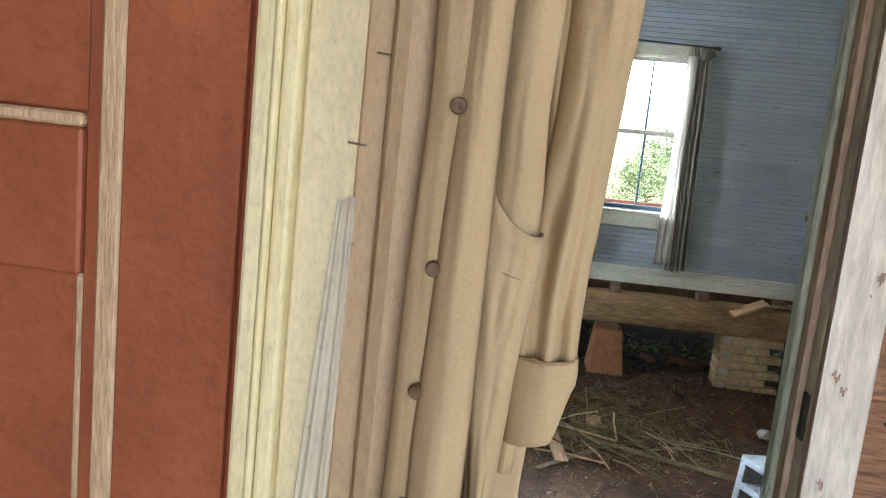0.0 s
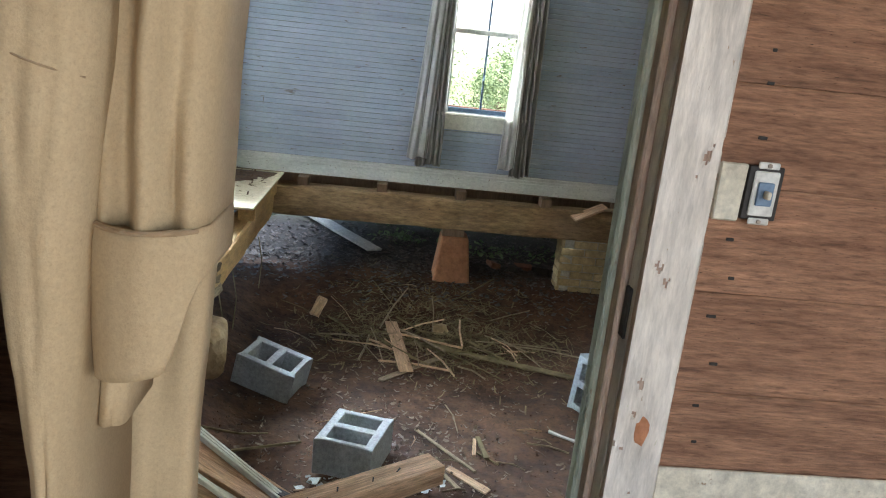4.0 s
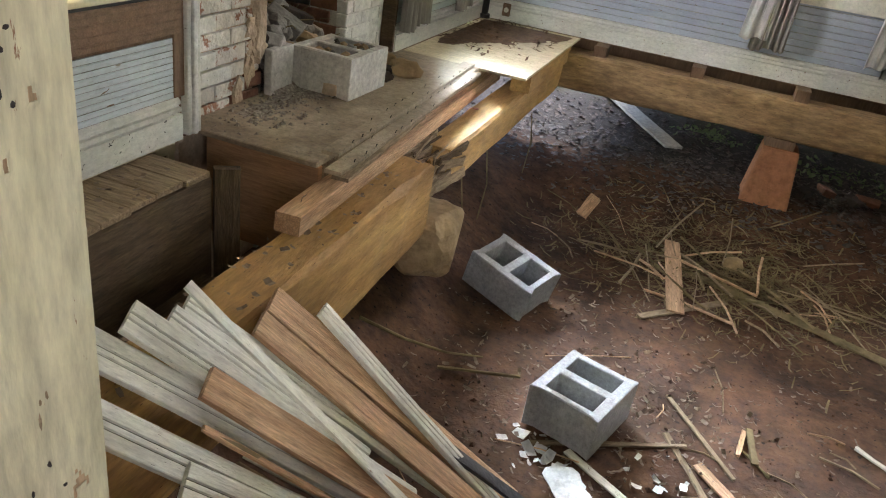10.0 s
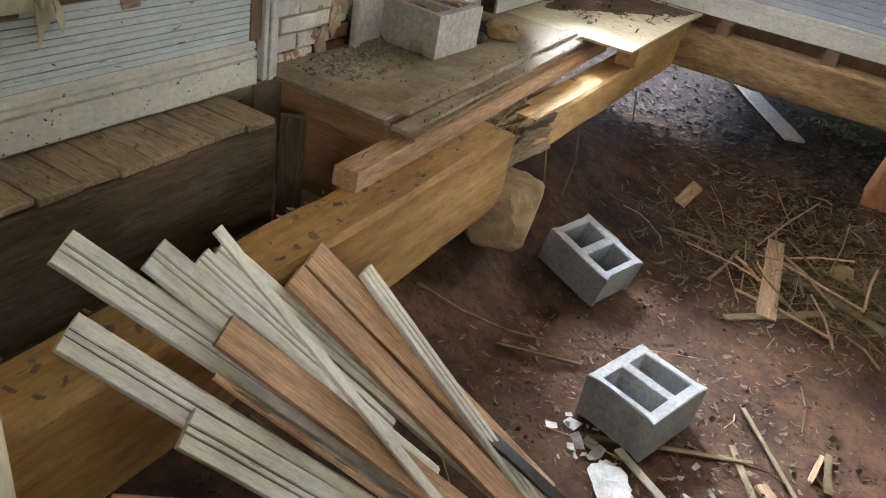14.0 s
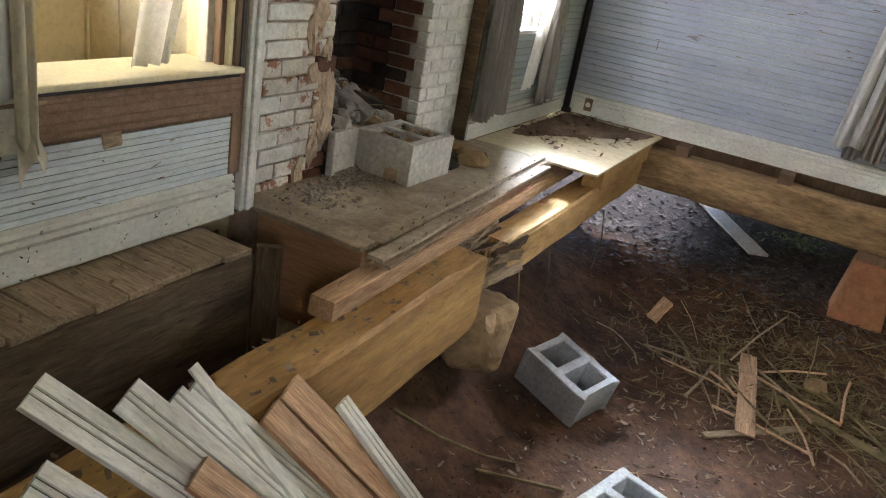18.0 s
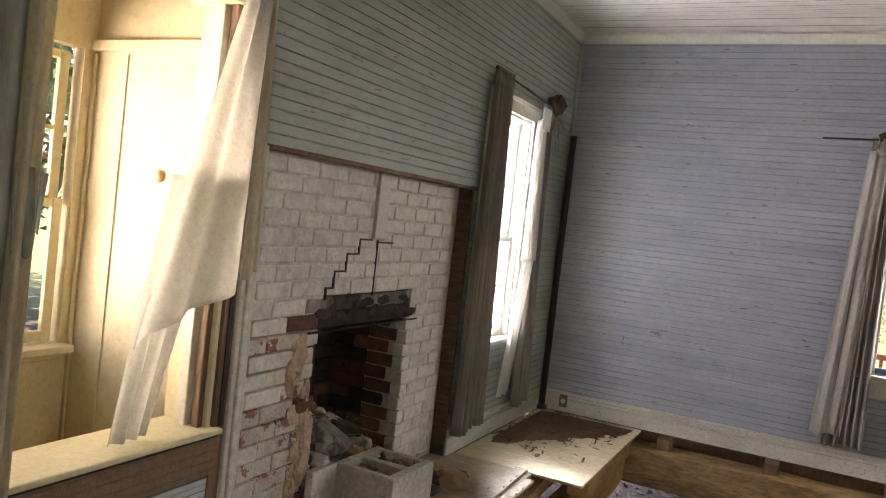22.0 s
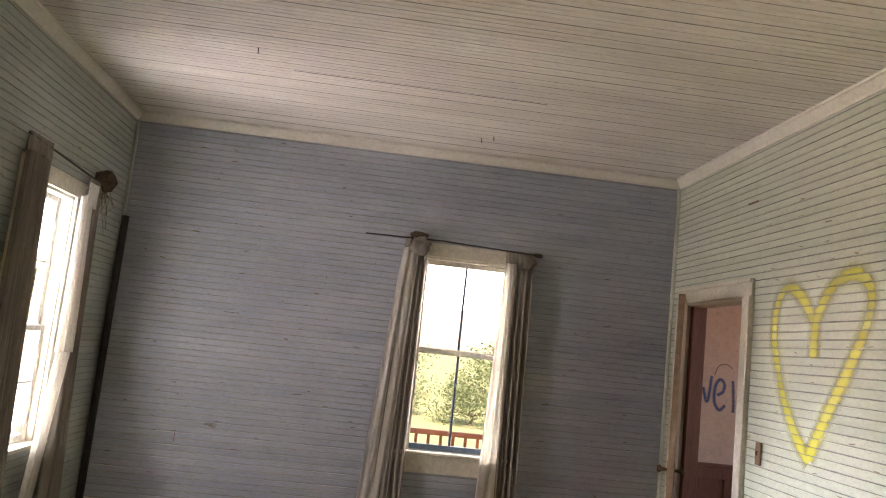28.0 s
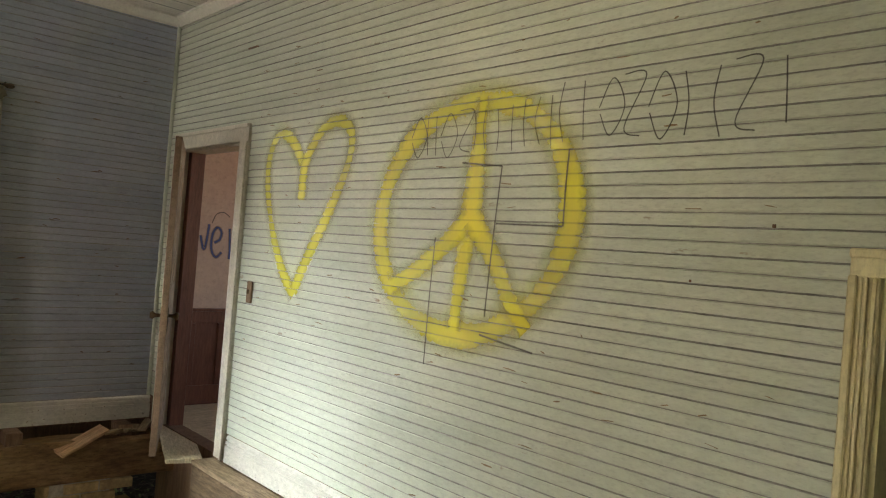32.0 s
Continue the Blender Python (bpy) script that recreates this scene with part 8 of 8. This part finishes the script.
fold("sleeve", [(1.74, 1.500, 1.590, -0.928), (1.22, 1.498, 1.553, -0.930), (1.08, 1.486, 1.541, -0.932), (0.988, 1.480, 1.5385, -0.930)], 0.022, 0.06, seed=23, crease=0.006, pleat=(1.30, 1.00, 0.0065, 5), cols=36, rows=60)
fold("inner_sleeve_fold", [(1.74, 1.490, 1.515, -0.905), (1.1, 1.488, 1.505, -0.905), (0.86, 1.476, 1.490, -0.905)], 0.008, 0.05, seed=31)
fold("cuff", [(0.990, 1.4795, 1.5400, -0.938), (0.978, 1.479, 1.5410, -0.941), (0.93, 1.480, 1.5385, -0.940), (0.90, 1.481, 1.536, -0.939)], 0.022, 0.06, "stitched tan cuff", seed=27, rows=12, crease=0.002,
     lift=lambda u: 0.014 * u + 0.05 * smooth01(0.72, 1.0, u))
part("cuff_seam", tube([(1.4800 + 0.060 * q, -0.9420 + 0.022 * (1 - math.sin(math.pi * min(0.97, max(0.03, q))) ** 0.7), 0.989) for q in (0.05, 0.2, 0.35, 0.5, 0.65, 0.8, 0.95)], 0.0014, 5), "coatseam", coat)
for x, z in ((1.402, 1.36), (1.395, 1.215), (1.386, 1.067), (1.380, 0.948), (1.376, 0.83)):
    part("button", tube([(x, -0.932, z), (x - 0.001, -0.943, z), (x - 0.001, -0.946, z)], 0.0078, 14, lambda q: 1.0 if q < 0.6 else 0.8), "button", coat, "brown horn button", m=FRONT)
part("hanging_nail", tube([(1.345, -0.92, 1.728), (1.413, -0.988, 1.735)], 0.004, 7), "steel", coat)

# ---- outdoors ----
rng = random.Random(141)
rail = thing("porch_rail", "red-brown porch railing with thin balusters", "railing")
part("top_rail", box((1.9, 7.96, 0.45), (7.5, 8.04, 0.50), 0.006), "redrail", rail)
part("bottom_rail", box((1.9, 7.97, 0.00), (7.5, 8.03, 0.05), 0.006), "redrail", rail)
bal = bpy.data.meshes.new("baluster")
bm = box((-0.016, -0.016, 0.05), (0.016, 0.016, 0.45), 0.003)
bm.to_mesh(bal)
bm.free()
bal.materials.append(M["redrail"])
for k in range(42):
    piece("baluster", bal, rail, Matrix.Translation((1.97 + 0.13 * k, 8.0, 0)))
for x in (1.95, 4.6, 7.4):
    part("post", box((x - 0.05, 7.95, -0.85), (x + 0.05, 8.05, 2.3), 0.004), "redrail", rail)
deck = tagged(new("porch_deck"), "grey porch floorboards outside the window", "porch", kind="structure")
for k in range(24):
    part("deck_board", box((0, 0, -0.03), (6.6, 0.102, 0), 0.003), "oldboard", deck, m=Matrix.Translation((0.9, 5.50 + 0.106 * k, -0.14)))
part("deck_joist", box((0.9, 5.46, -0.34), (0.95, 8.04, -0.172), 0.004), "brownwood", deck)
part("rim", box((0.951, 7.99, -0.34), (7.5, 8.04, -0.172), 0.004), "brownwood", deck)
# board added to stop outside light showing between baseboard and sill beam
outer = tagged(new("slit_light_block"), "dark board added outside the wall foot to block light", "sill", kind="structure")
part("board", box((-0.1, 5.335, -0.30), (4.1, 5.42, 0.03), 0.006), "brownwood", outer)
# boards added at the porch front to darken the ground behind them
skirt = tagged(new("porch_light_stop"), "dark boards added to shut light out from under the porch", "skirt", kind="structure")
for k in range(26):
    part("skirt_board", box((2.55 + 0.19 * k, 7.93, -0.86), (2.55 + 0.19 * k + (0.15 if k % 5 else 0.11), 7.955, -0.175), 0.003), "brownwood", skirt)
eave = tagged(new("porch_eave"), "white painted porch beam and boarded soffit", "eave", kind="structure")
part("fascia", box((-1.5, 6.60, 2.16), (6.5, 6.66, 2.46), 0.004), "sash", eave)
part("soffit", box((-1.5, 5.35, 2.62), (6.5, 6.66, 2.66), 0), "sash", eave)
# unseen slab added above the house to keep the sun out
part("outer_roof", box((-1.5, -4.2, 2.86), (6.5, 6.9, 2.95), 0), "brownwood", eave)

leaf_vs, leaf_fs = [], []
r = random.Random(5)
for c in range(46):
    th, ph = r.uniform(0, 6.28), math.acos(r.uniform(-0.7, 1))
    rad = r.uniform(0.35, 1.0)
    cc = Vector((math.cos(th) * math.sin(ph) * rad * 2.3, math.sin(th) * math.sin(ph) * rad * 2.3, math.cos(ph) * rad * 2.2))
    for k in range(70):
        p = cc + Vector((r.gauss(0, 0.34), r.gauss(0, 0.34), r.gauss(0, 0.28)))
        rot = Euler((r.uniform(-1, 1), r.uniform(-1, 1), r.uniform(0, 6))).to_matrix()
        s = r.uniform(0.06, 0.14)
        b = len(leaf_vs)
        leaf_vs += [tuple(p + rot @ Vector(q) * s) for q in ((-1, 0, 0), (0, -0.45, 0.1), (1, 0, 0), (0, 0.45, 0.1))]
        leaf_fs.append((b, b + 1, b + 2, b + 3))
crown_me = bpy.data.meshes.new("crown")
crown_me.from_pydata(leaf_vs, [], leaf_fs)
crown_me.materials.append(M["leaf"])


def tree(x, y, h, s):
    ob = thing("tree", "leafy broad tree beyond the house", "tree", "trees round the house", m=Matrix.Translation((x, y, -0.8)))
    part("trunk", tube([(0, 0, 0), (0.1, 0.05, h * 0.4), (0.0, 0.1, h * 0.75), (0.1, 0, h)], 0.16 * s, 9, lambda q: 1 - 0.7 * q), "bark", ob)
    for k in range(5):
        a = 1.26 * k
        part("limb", tube([(0.05, 0.05, h * 0.55), (math.cos(a) * s, math.sin(a) * s, h * 0.8), (math.cos(a) * 1.7 * s, math.sin(a) * 1.7 * s, h * 1.05)], 0.06 * s, 6, lambda q: 1 - 0.75 * q), "bark", ob)
    c = new("crown", crown_me)
    c.parent = ob
    c.matrix_basis = Matrix.Translation((0, 0, h)) @ Matrix.Diagonal((s, s, s, 1)) @ Matrix.Rotation(rng.uniform(0, 6), 4, "Z")


for x, y, h, s in ((-1.5, 30, 1.0, 0.8), (2.6, 34, 1.1, 0.9), (6.8, 30, 0.9, 0.75), (11.5, 33, 1.4, 1.0), (-6, 33, 1.3, 1.0), (4.9, 22.5, 0.5, 0.5), (2.7, 24.5, 0.5, 0.45), (0.4, 22.0, 0.6, 0.45),
                  (-9, 6, 3.0, 1.4), (-8, 10, 3.3, 1.5), (-10, 1.5, 3.2, 1.5), (-9.5, -3, 3.0, 1.4), (-14, 4, 4.5, 2.0), (18, 30, 4.5, 2.0), (-14, 34, 4.5, 2.0)):
    tree(x, y, h, s)
for k in range(10):
    x, y = rng.uniform(-0.2, 4.5), rng.uniform(6.2, 8.5)
    ob = thing("weed_clump", "green weeds at the edge of the house", "weeds", "weeds outside", m=Matrix.Translation((x, y, ground_z(x, y) + 0.05)))
    c = new("leaves", crown_me)
    c.parent = ob
    c.matrix_basis = Matrix.Diagonal((0.09, 0.09, 0.06, 1)) @ Matrix.Rotation(rng.uniform(0, 6), 4, "Z")
